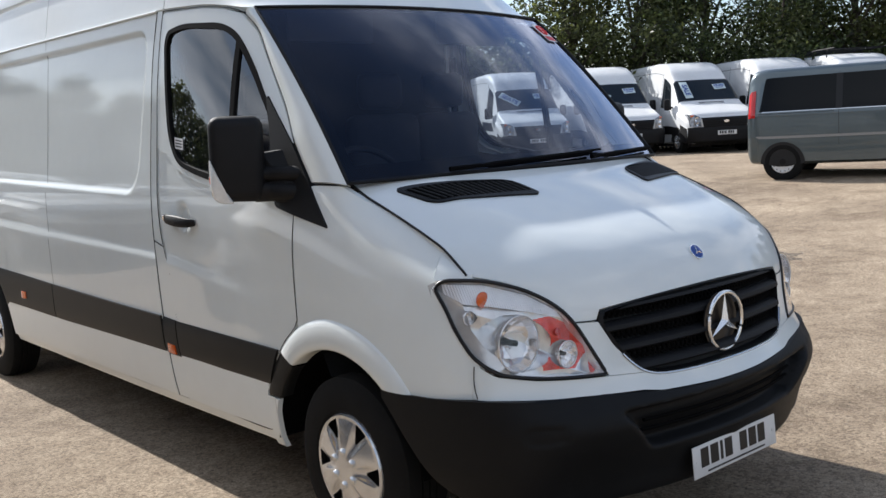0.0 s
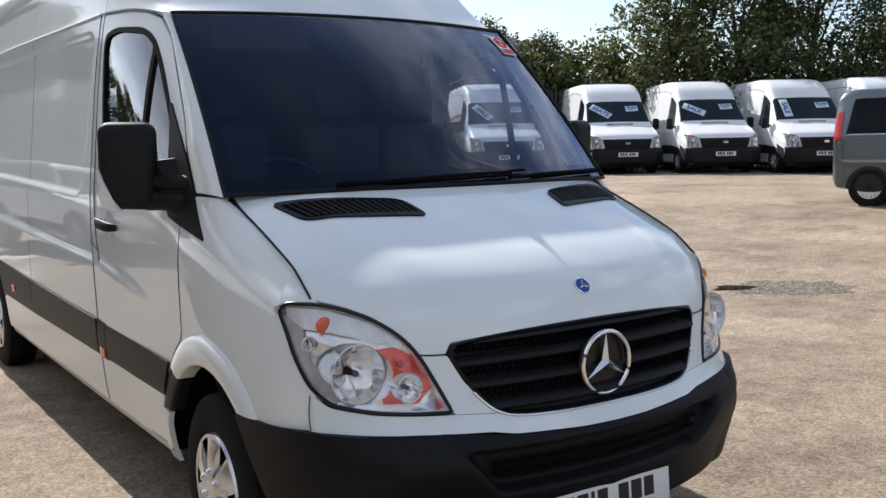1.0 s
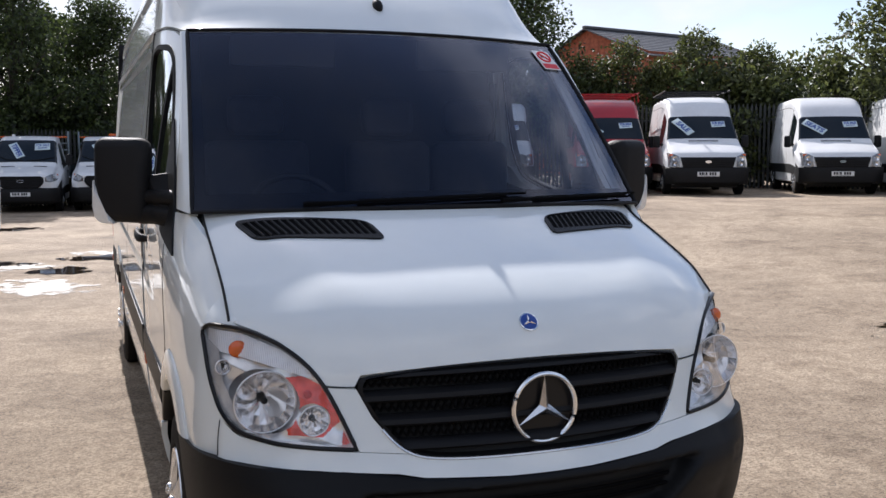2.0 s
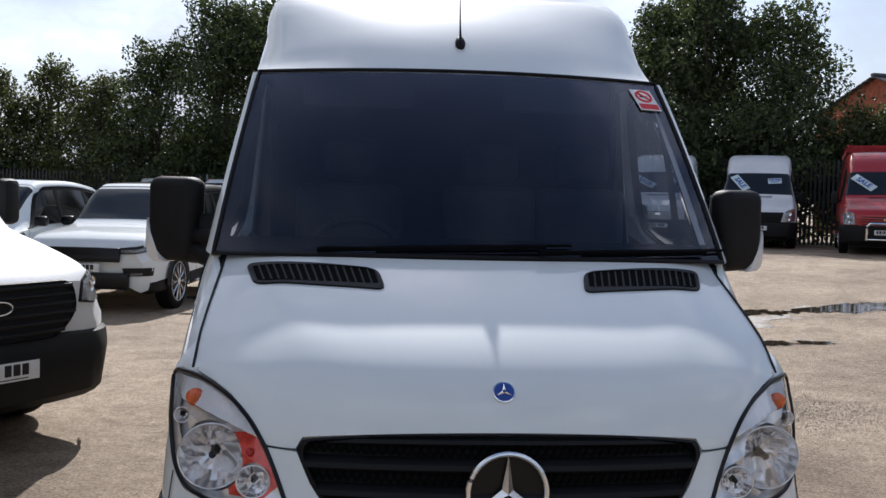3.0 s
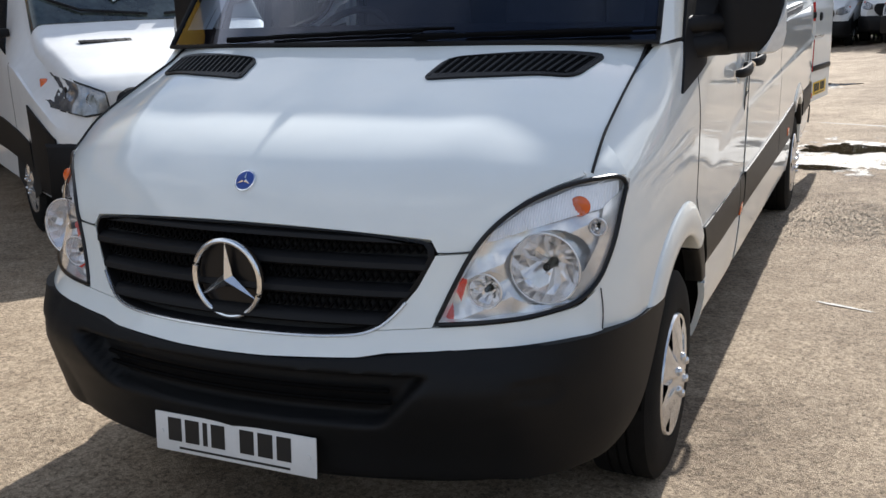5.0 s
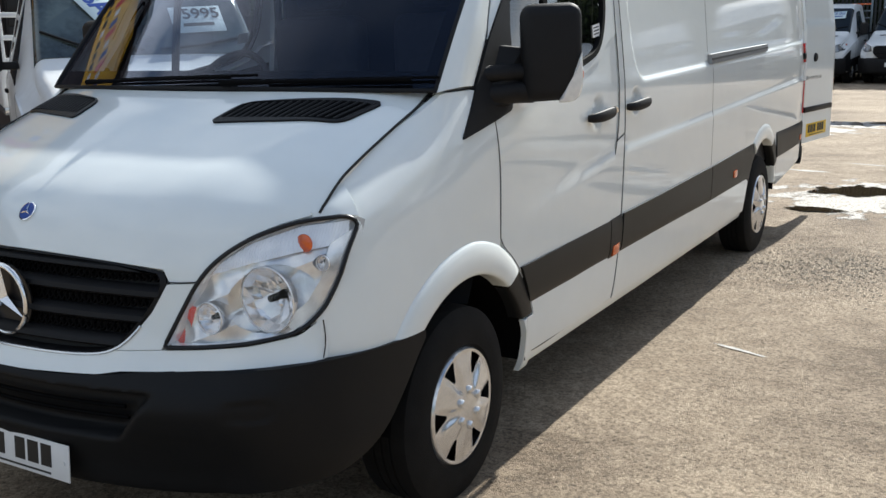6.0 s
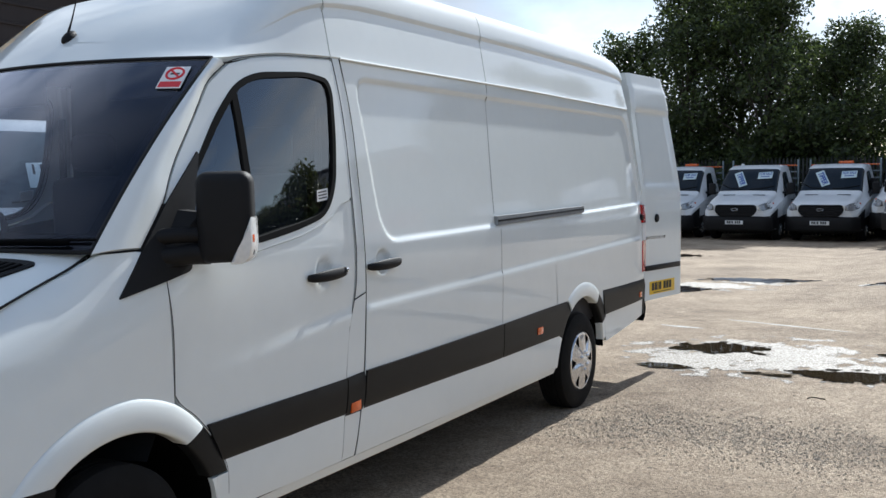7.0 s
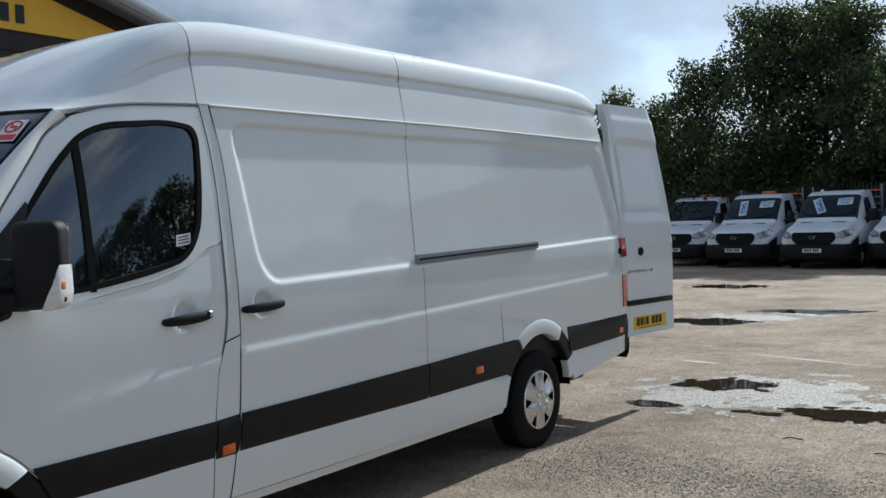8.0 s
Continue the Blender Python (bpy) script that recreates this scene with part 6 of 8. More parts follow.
def sale_card(vehicle, m, text, w=0.62, h=0.22, ink=None, second=""):
    card = part("window_card", box_bm((w, h, 0.004), bevel=0.001), notice_card, vehicle, "printed white windscreen card")
    card.matrix_local = m
    v, f = text_faces(text, h * 0.62 if not second else h * 0.4, 0.0015, 0.006 if ink is None else 0.0015)
    xs = [p[0] for p in v]
    k = min(1.0, 0.86 * w / (max(xs) - min(xs)))
    v = [(p[0] * k, p[1] + (h * 0.2 if second else 0), p[2] + 0.004) for p in v]
    mesh_object("card_letters", v, f, ink or ink_blue, card, smooth=False)
    if second:
        part("card_bar", box_bm((w * 0.6, h * 0.12, 0.002), (0, -h * 0.2, 0.003)), ink or ink_blue, card, smooth=False)
    return card


def screen_pose(sh, y, x, roll=0.0, lift=0.02):
    """A place on the windscreen's skin, facing outwards."""
    best = min(np.linspace(8.5, 16, 60), key=lambda t: abs(sh.at(y, t)[0] - abs(x)))
    s = 1 if x >= 0 else -1
    p = Vector(sh.at(y, best, s))
    q = Vector(sh.at(y + 0.08, best, s))
    up = (q - p).normalized()
    ex = Vector((1, 0, 0))
    ez = ex.cross(up).normalized()
    if ez.y > 0:
        ez = -ez
    ex = up.cross(ez).normalized()
    M = Matrix((ex, up, ez)).transposed().to_4x4()
    M.translation = p + ez * lift
    return M @ Matrix.Rotation(radians(roll), 4, "Z")


def box_part(name, size, at, mat, parent, bevel=0.02, label="", rx=0, ry=0, rz=0):
    bm = box_bm(size, (0, 0, 0), bevel, 2)
    bmesh.ops.transform(bm, matrix=pose(*at, rx, ry, rz), verts=bm.verts)
    return part(name, bm, mat, parent, label)


VAN_SECS = [
    (0.00, 0.34, 0.62, 0.86, 0.72, 0.80, 0.74, 0.05), (0.05, 0.28, 0.66, 0.97, 0.84, 0.90, 0.85, 0.06), (0.20, 0.26, 0.78, 1.06, 0.93, 0.955, 0.90, 0.07),
    (0.50, 0.26, 0.90, 1.17, 0.955, 0.975, 0.905, 0.07), (0.86, 0.26, 1.04, 1.30, 0.965, 0.98, 0.89, 0.07), (0.95, 0.26, 1.07, 1.38, 0.965, 0.98, 0.875, 0.07),
    (1.45, 0.26, 1.14, 1.88, 0.965, 0.98, 0.80, 0.08), (1.58, 0.26, 1.15, 2.00, 0.965, 0.98, 0.785, 0.10), (1.95, 0.26, 1.15, 2.30, 0.965, 0.98, 0.80, 0.15),
    (2.35, 0.26, 1.15, 2.45, 0.965, 0.98, 0.82, 0.18), (2.9, 0.26, 1.15, 2.50, 0.965, 0.98, 0.83, 0.18), (5.10, 0.26, 1.15, 2.50, 0.96, 0.975, 0.82, 0.18), (5.22, 0.30, 1.15, 2.44, 0.93, 0.94, 0.78, 0.18)]


def make_yard_van(paint, label, at, card="SALE", card_roll=-28, card_x=-0.45, rack=False, bar=False, red_grille=False, dark_nose=True, group="parked white vans", wing=False):
    """An older high-roof panel van with a blunt nose."""
    van = thing("parked_van", label, "van", group)
    sh = Shell(VAN_SECS, 0.10)
    sh.body("body", paint, van)
    for s in (1, -1):
        sh.patch("side_window", 1.22, 2.05, 4.6, 7.2, s, dark_glass, van, skew=0.42, label="dark cab side window")
        sh.patch("rub_strip", 0.75, 5.15, 1.6, 2.2, s, black_plastic, van, 0.012, n=30, m=4)
        sh.patch("door_seam", 2.12, 2.128, 0.8, 8, s, inner_dark, van, 0.002, n=3)
        sh.patch("door_seam", 3.3, 3.308, 0.8, 8, s, inner_dark, van, 0.002, n=3)
        sh.patch("roof_joint", 2.1, 5.15, 7.55, 7.62, s, inner_dark, van, 0.002, n=20, m=3)
        # mirror
        box_part("door_mirror", (0.17, 0.11, 0.30), (s * 1.09, 1.28, 1.32), black_plastic, van, 0.04, "black door mirror", rz=s * 20)
        box_part("mirror_arm", (0.16, 0.05, 0.05), (s * 0.97, 1.27, 1.24), black_plastic, van, 0.012)
        # headlamp
        lamp = sh.nose_part("headlamp", [(0.665, 0.70), (0.80, 0.69), (0.925, 0.71)], [(0.69, 0.95), (0.80, 1.0), (0.925, 1.03)], s, lamp_grey, van, 0.022, label="clear grey headlamp")
        for bx, bz, r in ((0.785, 0.895, 0.060), (0.765, 0.765, 0.050)):
            v, f = lathe([(-0.006, r), (0.004, r * 0.8), (0.012, r * 0.3), (0.012, 0.001)], 16, "Y", at=(s * bx, sh.front(bx, bz) - 0.032, bz))
            mesh_object("lamp_bowl", v, f, reflector, lamp)
        box_part("indicator", (0.09, 0.02, 0.05), (s * 0.86, sh.front(0.86, 0.98) - 0.026, 0.975), orange_lens, lamp, 0.008, rz=s * 30)
        for cy in (0.93, 4.23):
            dark_arch(sh, van, cy, 0.33, s, 0.972)
            make_wheel(van, (s * 0.875, cy, 0.33), s, 0.33, 0.20, rim_r=0.20)
    sh.top_patch("windscreen", 0.955, 1.52, 9.0, dark_glass, van, label="dark raked windscreen")
    sh.top_patch("bonnet_vent", 0.83, 0.90, 14.2, black_plastic, van, 0.004, m=3)
    # grille, bumper
    wide = 0.62 if dark_nose else 0.56
    gy = lambda x, z: sh.front(x, z) - 0.022
    v, f = grid([[(x * (1 + 0.06 * (z - 0.80) / 0.13), gy(x, z), z) for x in np.linspace(-wide, wide, 40)] for z in np.linspace(0.668, 0.925, 12)], lambda *p: p)
    v, f = thicken(v, f, (0, 0.06, 0))
    grille = mesh_object("grille", v, f, paint if red_grille else (black_plastic if dark_nose else far_white), van, label="black front grille" if not red_grille else "red front grille")
    for k in range(4):
        z = 0.705 + 0.055 * k
        v, f = tube([(x, gy(x, z) - 0.004, z) for x in np.linspace(0.08 - wide, wide - 0.08, 20)], 0.011, 6)
        mesh_object("grille_slat", v, f, inner_dark if red_grille else black_plastic, grille)
    v, f = lathe([(0, 0.001), (0, 0.055), (0.01, 0.06), (0.03, 0.06)], 24, "Y", at=(0, gy(0, 0.815) - 0.014, 0.815))
    em = mesh_object("emblem", [(p[0] * 1.35, p[1], 0.815 + (p[2] - 0.815) * 0.6) for p in v], f, chrome, van, label="oval badge as a plain shape")
    rows = []
    for z, o in ((0.27, 0.02), (0.32, -0.035), (0.48, -0.055), (0.60, -0.05), (0.665, -0.035), (0.685, 0.0)):
        rows.append([(x, sh.front(min(abs(x), 0.90), max(z, 0.40)) + o + 3.0 * max(0, abs(x) - 0.90) ** 1.5, z) for x in np.linspace(-0.985, 0.985, 60)])
    v, f = grid(rows, lambda *p: p)
    mesh_object("front_bumper", v, f, black_plastic, van, label="black front bumper")
    for s in (1, -1):
        sh.patch("bumper_side", 0.22, 0.62, 0.4, 2.6, s, black_plastic, van, 0.014)
    number_plate(van, pose(0, sh.front(0, 0.52) - 0.060, 0.52, 90, 0, 0), plate_white)
    # dark box added to fill the space below with shade
    box_part("under_shade_box", (1.55, 4.6, 0.30), (0, 2.75, 0.33), inner_dark, van, 0.03, "dark box filling the shade underneath")
    if bar:
        pts = [(-0.42, -0.10, 0.34), (-0.42, -0.13, 0.66), (-0.36, -0.13, 0.72), (0.36, -0.13, 0.72), (0.42, -0.13, 0.66), (0.42, -0.10, 0.34)]
        v, f = tube(resample(pts, 30), 0.028, 10)
        mesh_object("nudge_bar", v, f, chrome, van, label="chrome nudge bar")
        v, f = tube([(-0.42, -0.10, 0.36), (0.42, -0.10, 0.36)], 0.02, 8)
        mesh_object("nudge_bar", v, f, chrome, van, label="chrome nudge bar")
    if rack:
        for y in (2.3, 3.1, 3.9, 4.7):
            v, f = tube([(-0.86, y, 2.40), (-0.84, y, 2.62), (0.84, y, 2.62), (0.86, y, 2.40)], 0.022, 6)
            mesh_object("roof_bar", v, f, black_plastic if paint is not red_paint else red_paint, van, label="roof rack bar")
        for s in (1, -1):
            v, f = tube([(s * 0.82, 1.95, 2.63), (s * 0.82, 4.95, 2.63)], 0.022, 6)
            mesh_object("roof_rail", v, f, black_plastic if paint is not red_paint else red_paint, van)
    if card:
        sale_card(van, screen_pose(sh, 1.24, card_x, card_roll), card)
        sale_card(van, screen_pose(sh, 1.30, 0.42, 0), "FOR SALE", 0.34, 0.20, second="bar")
    van.matrix_world = at
    return van


CAB_SECS = [
    (0.00, 0.36, 0.72, 1.02, 0.74, 0.82, 0.72, 0.08), (0.05, 0.30, 0.76, 1.08, 0.88, 0.93, 0.82, 0.09), (0.20, 0.28, 0.86, 1.14, 0.96, 0.985, 0.86, 0.10),
    (0.55, 0.28, 0.98, 1.24, 0.99, 1.01, 0.87, 0.10), (0.93, 0.28, 1.10, 1.34, 1.00, 1.02, 0.88, 0.09), (1.02, 0.28, 1.12, 1.42, 1.00, 1.02, 0.87, 0.09),
    (1.62, 0.28, 1.20, 2.02, 1.00, 1.015, 0.80, 0.10), (1.80, 0.28, 1.22, 2.14, 1.00, 1.015, 0.79, 0.12), (2.10, 0.28, 1.22, 2.20, 1.00, 1.01, 0.79, 0.13), (2.68, 0.28, 1.22, 2.20, 0.99, 1.00, 0.78, 0.12), (2.75, 0.30, 1.20, 2.16, 0.96, 0.97, 0.75, 0.12)]


def make_cab_truck(label, at, body="tipper", card="TIPPER", group="parked tipper trucks", price=False, stripe=False, card_roll=-62, beacon=True, deep=2.9, card_x=-0.25):
    """A newer chassis cab with a swept nose, and a dropside body behind it."""
    t = thing("dropside_truck" if body == "dropside" else "tipper_truck", label, "truck", group)
    sh = Shell(CAB_SECS, 0.13)
    sh.body("cab", far_white, t, 0.07, label="white painted cab")
    for s in (1, -1):
        sh.patch("side_window", 1.35, 2.25, 4.7, 7.4, s, dark_glass, t, skew=0.50, label="dark cab side window")
        sh.patch("door_seam", 1.18, 1.186, 0.8, 4.4, s, inner_dark, t, 0.002, n=3)
        sh.patch("door_seam", 2.40, 2.406, 0.8, 8, s, inner_dark, t, 0.002, n=3)
        box_part("door_handle", (0.03, 0.18, 0.035), (s * 1.02, 2.20, 1.16), black_plastic, t, 0.01)
        sh.patch("rub_strip", 0.70, 2.7, 1.5, 2.1, s, black_plastic, t, 0.012, n=20, m=4)
        sh.patch("bumper_side", 0.10, 0.60, 0.4, 2.9, s, black_plastic, t, 0.016)
        box_part("door_mirror", (0.20, 0.12, 0.34), (s * 1.16, 1.42, 1.50), black_plastic, t, 0.05, "black door mirror", rz=s * 20)
        box_part("mirror_arm", (0.16, 0.06, 0.06), (s * 1.03, 1.42, 1.38), black_plastic, t, 0.015)
        # swept headlamp
        a = resample([(0.655, 0.90), (0.80, 0.88), (0.955, 0.93)], 20)
        b = resample([(0.67, 1.01), (0.80, 1.07), (0.94, 1.16)], 20)
        nose = lambda x, z, l: (s * x, sh.front(x, z) - l, z)
        lamp = sh.nose_part("headlamp", a + np.array((-0.012, -0.012)), b + np.array((-0.006, 0.012)), s, gloss_black, t, 0.010, 20, 7, "swept clear headlamp")
        sh.nose_part("lamp_glass", a, b, s, lamp_grey, lamp, 0.018, 20, 7)
        for x, z, r in ((0.74, 0.975, 0.042), (0.84, 1.0, 0.036)):
            p = nose(x, z, 0.016)
            v, f = lathe([(0, r), (0.012, r * 0.7), (0.02, 0.001)], 18, "Y", at=p)
            mesh_object("lamp_bowl", v, f, reflector, lamp)
        p = nose(0.92, 1.06, 0.014)
        box_part("indicator", (0.05, 0.02, 0.07), p, orange_lens, lamp, 0.008, rz=s * 40)
        dark_arch(sh, t, 1.02, 0.35, s, 1.004)
        make_wheel(t, (s * 0.895, 1.02, 0.345), s, 0.345, 0.21, rim_r=0.205, cap=True)
        make_wheel(t, (s * 0.86, 4.55, 0.345), s, 0.345, 0.30, rim_r=0.205, cap=False)
    sh.top_patch("windscreen", 1.03, 1.68, 9.0, reflection_screen if price else dark_glass, t, label="large raked windscreen")
    for s in (1, -1):
        M = screen_pose(sh, 0.80, s * 0.42, 0, 0.004)
        vent = part("bonnet_vent", box_bm((0.36, 0.055, 0.010), bevel=0.004), black_plastic, t, "black bonnet air slot")
        vent.matrix_local = M
        for k in range(5):
            part("vent_slat", box_bm((0.006, 0.045, 0.012), (-0.14 + 0.07 * k, 0, 0.002)), trim_plastic, vent)
    v, f = tube([sh.at(1.06, 15.6, -1, 0.02), sh.at(1.10, 13.5, -1, 0.025), sh.at(1.22, 11.2, -1, 0.02)], 0.011, 6)
    mesh_object("wiper", v, f, black_plastic, t)
    v, f = tube([sh.at(1.06, 15.6, 1, 0.02), sh.at(1.08, 14.0, 1, 0.025), sh.at(1.16, 11.6, 1, 0.02)], 0.011, 6)
    mesh_object("wiper", v, f, black_plastic, t)
    # big dark trapezoid grille with bars
    loop = round_loop([(-0.46, 0.69), (0.46, 0.69), (0.625, 0.85), (0.59, 1.04), (-0.59, 1.04), (-0.625, 0.85)], 90, [0.10, 0.10, 0.09, 0.09, 0.09, 0.09])
    c = np.array((0.0, 0.865))
    rows = [loop, c + (loop - c) * 0.965, c + (loop - c) * 0.95, c + (loop - c) * 0.5, c + (loop - c) * 0.001]
    gy = lambda x, z: min(-0.022 + 0.13 * x * x + 0.12 * max(0, z - 0.86), sh.front(x, z) - 0.012)
    v, f = grid([[(*p, l) for p in q] for q, l in zip(rows, (-0.02, 0.018, 0.0, 0.0, 0.0))], lambda x, z, l: (x, gy(x, z) - l, z), closed=True)
    grille = mesh_object("grille", v, f, black_plastic, t, label="large black trapezoid grille")
    for k in range(6):
        z = 0.735 + 0.054 * k
        hw = min(0.58, 0.47 + 0.9 * (z - 0.715)) - (0.02 if k > 4 else 0)
        v, f = tube([(x, gy(x, z) - 0.008, z) for x in np.linspace(-hw, hw, 16)], 0.013, 8)
        mesh_object("grille_bar", v, f, black_plastic, grille)
    v, f = lathe([(-0.014, 0.001), (-0.014, 0.05), (-0.004, 0.056), (0.02, 0.056)], 28, "Y")
    mesh_object("emblem", [(p[0] * 1.55, p[1] - 0.035, 0.90 + p[2] * 0.68) for p in v], f, gloss_black, t, label="dark oval badge with a bright rim")
    v, f = tube([(0.0775 * 1.12 * math.cos(a), -0.05, 0.90 + 0.034 * 1.12 * math.sin(a)) for a in np.linspace(0, 2 * math.pi, 32, endpoint=False)], 0.004, 6, closed=True)
    mesh_object("emblem_rim", v, f, chrome, t)
    rows = []
    for z, o in ((0.28, 0.03), (0.33, -0.03), (0.45, -0.055), (0.58, -0.06), (0.64, -0.045), (0.69, -0.025), (0.71, 0.01)):
        rows.append([(x, sh.front(min(abs(x), 0.93), max(z, 0.42)) + o + 3.0 * max(0, abs(x) - 0.93) ** 1.5, z) for x in np.linspace(-1.02, 1.02, 64)])
    v, f = grid(rows, lambda *p: p)
    mesh_object("front_bumper", v, f, black_plastic, t, label="black front bumper")
    number_plate(t, pose(0, sh.front(0, 0.53) - 0.064, 0.53, 90, 0, 0), plate_white)
    if card:
        sale_card(t, screen_pose(sh, 1.34, card_x, card_roll), card, 0.50 if price else 0.62, 0.24)
        sale_card(t, screen_pose(sh, 1.28 if price else 1.45, 0.42, 0), "15995" if price else "FOR SALE", 0.42, 0.28, ink=ink_black if price else ink_blue, second="bar")
    # chassis and load bed
    # added dark box stands for the shade below the truck
    box_part("under_shade_box", (1.55, deep + 2.2, 0.34), (0, 1.0 + deep / 2 + 0.9, 0.37), inner_dark, t, 0.03, "dark box filling the shade underneath")
    box_part("chassis", (0.80, deep + 0.6, 0.20), (0, 2.6 + deep / 2, 0.62), inner_dark, t, 0.02)
    box_part("bed_floor", (2.05, deep, 0.08), (0, 2.85 + deep / 2, 0.95), silver, t, 0.01, "metal load bed")
    for s in (1, -1):
        box_part("dropside", (0.03, deep, 0.38), (s * 1.02, 2.85 + deep / 2, 1.17), far_white if body == "dropside" else grey_paint, t, 0.008, "hinged side board")
    box_part("tailboard", (2.05, 0.03, 0.38), (0, 2.85 + deep, 1.17), grey_paint, t, 0.008)
    # headboard frame behind the cab
    for s in (1, -1):
        box_part("headboard_post", (0.06, 0.05, 1.40), (s * 1.0, 2.86, 1.68), far_white if body == "dropside" else grey_paint, t, 0.01, "white headboard post")
    for k in range(5):
        box_part("headboard_rail", (1.95, 0.04, 0.045), (0, 2.86, 1.40 + 0.2 * k), far_white if body == "dropside" else orange_lens if k == 4 else grey_paint, t, 0.008, "headboard rail")
    v, f = tube([sh.at(2.0, 15.0, 1, 0.0), tuple(np.array(sh.at(2.0, 15.0, 1, 0.0)) + np.array((0, 0.12, 0.28)))], 0.004, 6)
    mesh_object("aerial", v, f, black_plastic, t)
    if beacon:
        box_part("beacon_bar", (0.42, 0.16, 0.09), (0.15, 2.35, 2.26), orange_lens, t, 0.03, "orange roof beacon bar")
    else:
        v, f = lathe([(0, 0.05), (0.04, 0.05), (0.06, 0.035), (0.065, 0.001)], 14, "Z", at=(-0.45, 2.1, 2.20))
        mesh_object("roof_boss", v, f, card_white, t)
    if stripe:
        sh.patch("yellow_stripe", 1.2, 2.72, 3.0, 3.2, 1, plate_yellow, t, 0.004, n=12, m=3)
    t.matrix_world = at
    return t


CAR_SECS = [
    (0.00, 0.36, 0.66, 0.86, 0.72, 0.80, 0.70, 0.06), (0.06, 0.28, 0.72, 0.95, 0.86, 0.90, 0.80, 0.07), (0.30, 0.26, 0.86, 1.04, 0.93, 0.955, 0.82, 0.08),
    (0.80, 0.26, 0.95, 1.10, 0.96, 0.98, 0.83, 0.08), (1.30, 0.28, 1.00, 1.15, 0.97, 0.985, 0.83, 0.08), (1.42, 0.28, 1.02, 1.20, 0.97, 0.985, 0.82, 0.07),
    (2.15, 0.30, 1.08, 1.68, 0.97, 0.985, 0.80, 0.09), (2.40, 0.30, 1.09, 1.755, 0.97, 0.985, 0.81, 0.10), (3.2, 0.30, 1.12, 1.78, 0.97, 0.985, 0.81, 0.10), (4.35, 0.32, 1.16, 1.70, 0.96, 0.975, 0.79, 0.10), (4.72, 0.36, 1.16, 1.45, 0.93, 0.95, 0.76, 0.12), (4.85, 0.42, 1.10, 1.22, 0.88, 0.90, 0.70, 0.10)]


def make_alloy(parent, at, s, tyre_r, width, rim_r, spokes=10):
    """A wheel with slim paired alloy spokes."""
    hub = make_wheel(parent, at, s, tyre_r, width, cap=False, rim_r=rim_r)
    x = s * width * 0.46
    v, f = tube([(x, rim_r * 0.96 * math.cos(a), rim_r * 0.96 * math.sin(a)) for a in np.linspace(0, 2 * math.pi, 40, endpoint=False)], 0.011, 8, closed=True)
    rim = mesh_object("rim_edge", v, f, silver, hub)
    for k in range(spokes):
        for d in (-0.10, 0.10):
            a = 2 * math.pi * k / spokes
            v, f = tube([(x, 0.05 * math.cos(a), 0.05 * math.sin(a)), (x + s * 0.006, rim_r * 0.55 * math.cos(a + d * 0.5), rim_r * 0.55 * math.sin(a + d * 0.5)), (x, rim_r * 0.95 * math.cos(a + d), rim_r * 0.95 * math.sin(a + d))], [0.011, 0.008, 0.008], 6)
            mesh_object("spoke", v, f, silver, rim)
    v, f = lathe([(x - s * 0.02, 0.06), (x + s * 0.012, 0.05), (x + s * 0.016, 0.001)], 18)
    mesh_object("hub_cap", v, f, silver, rim)
    return hub


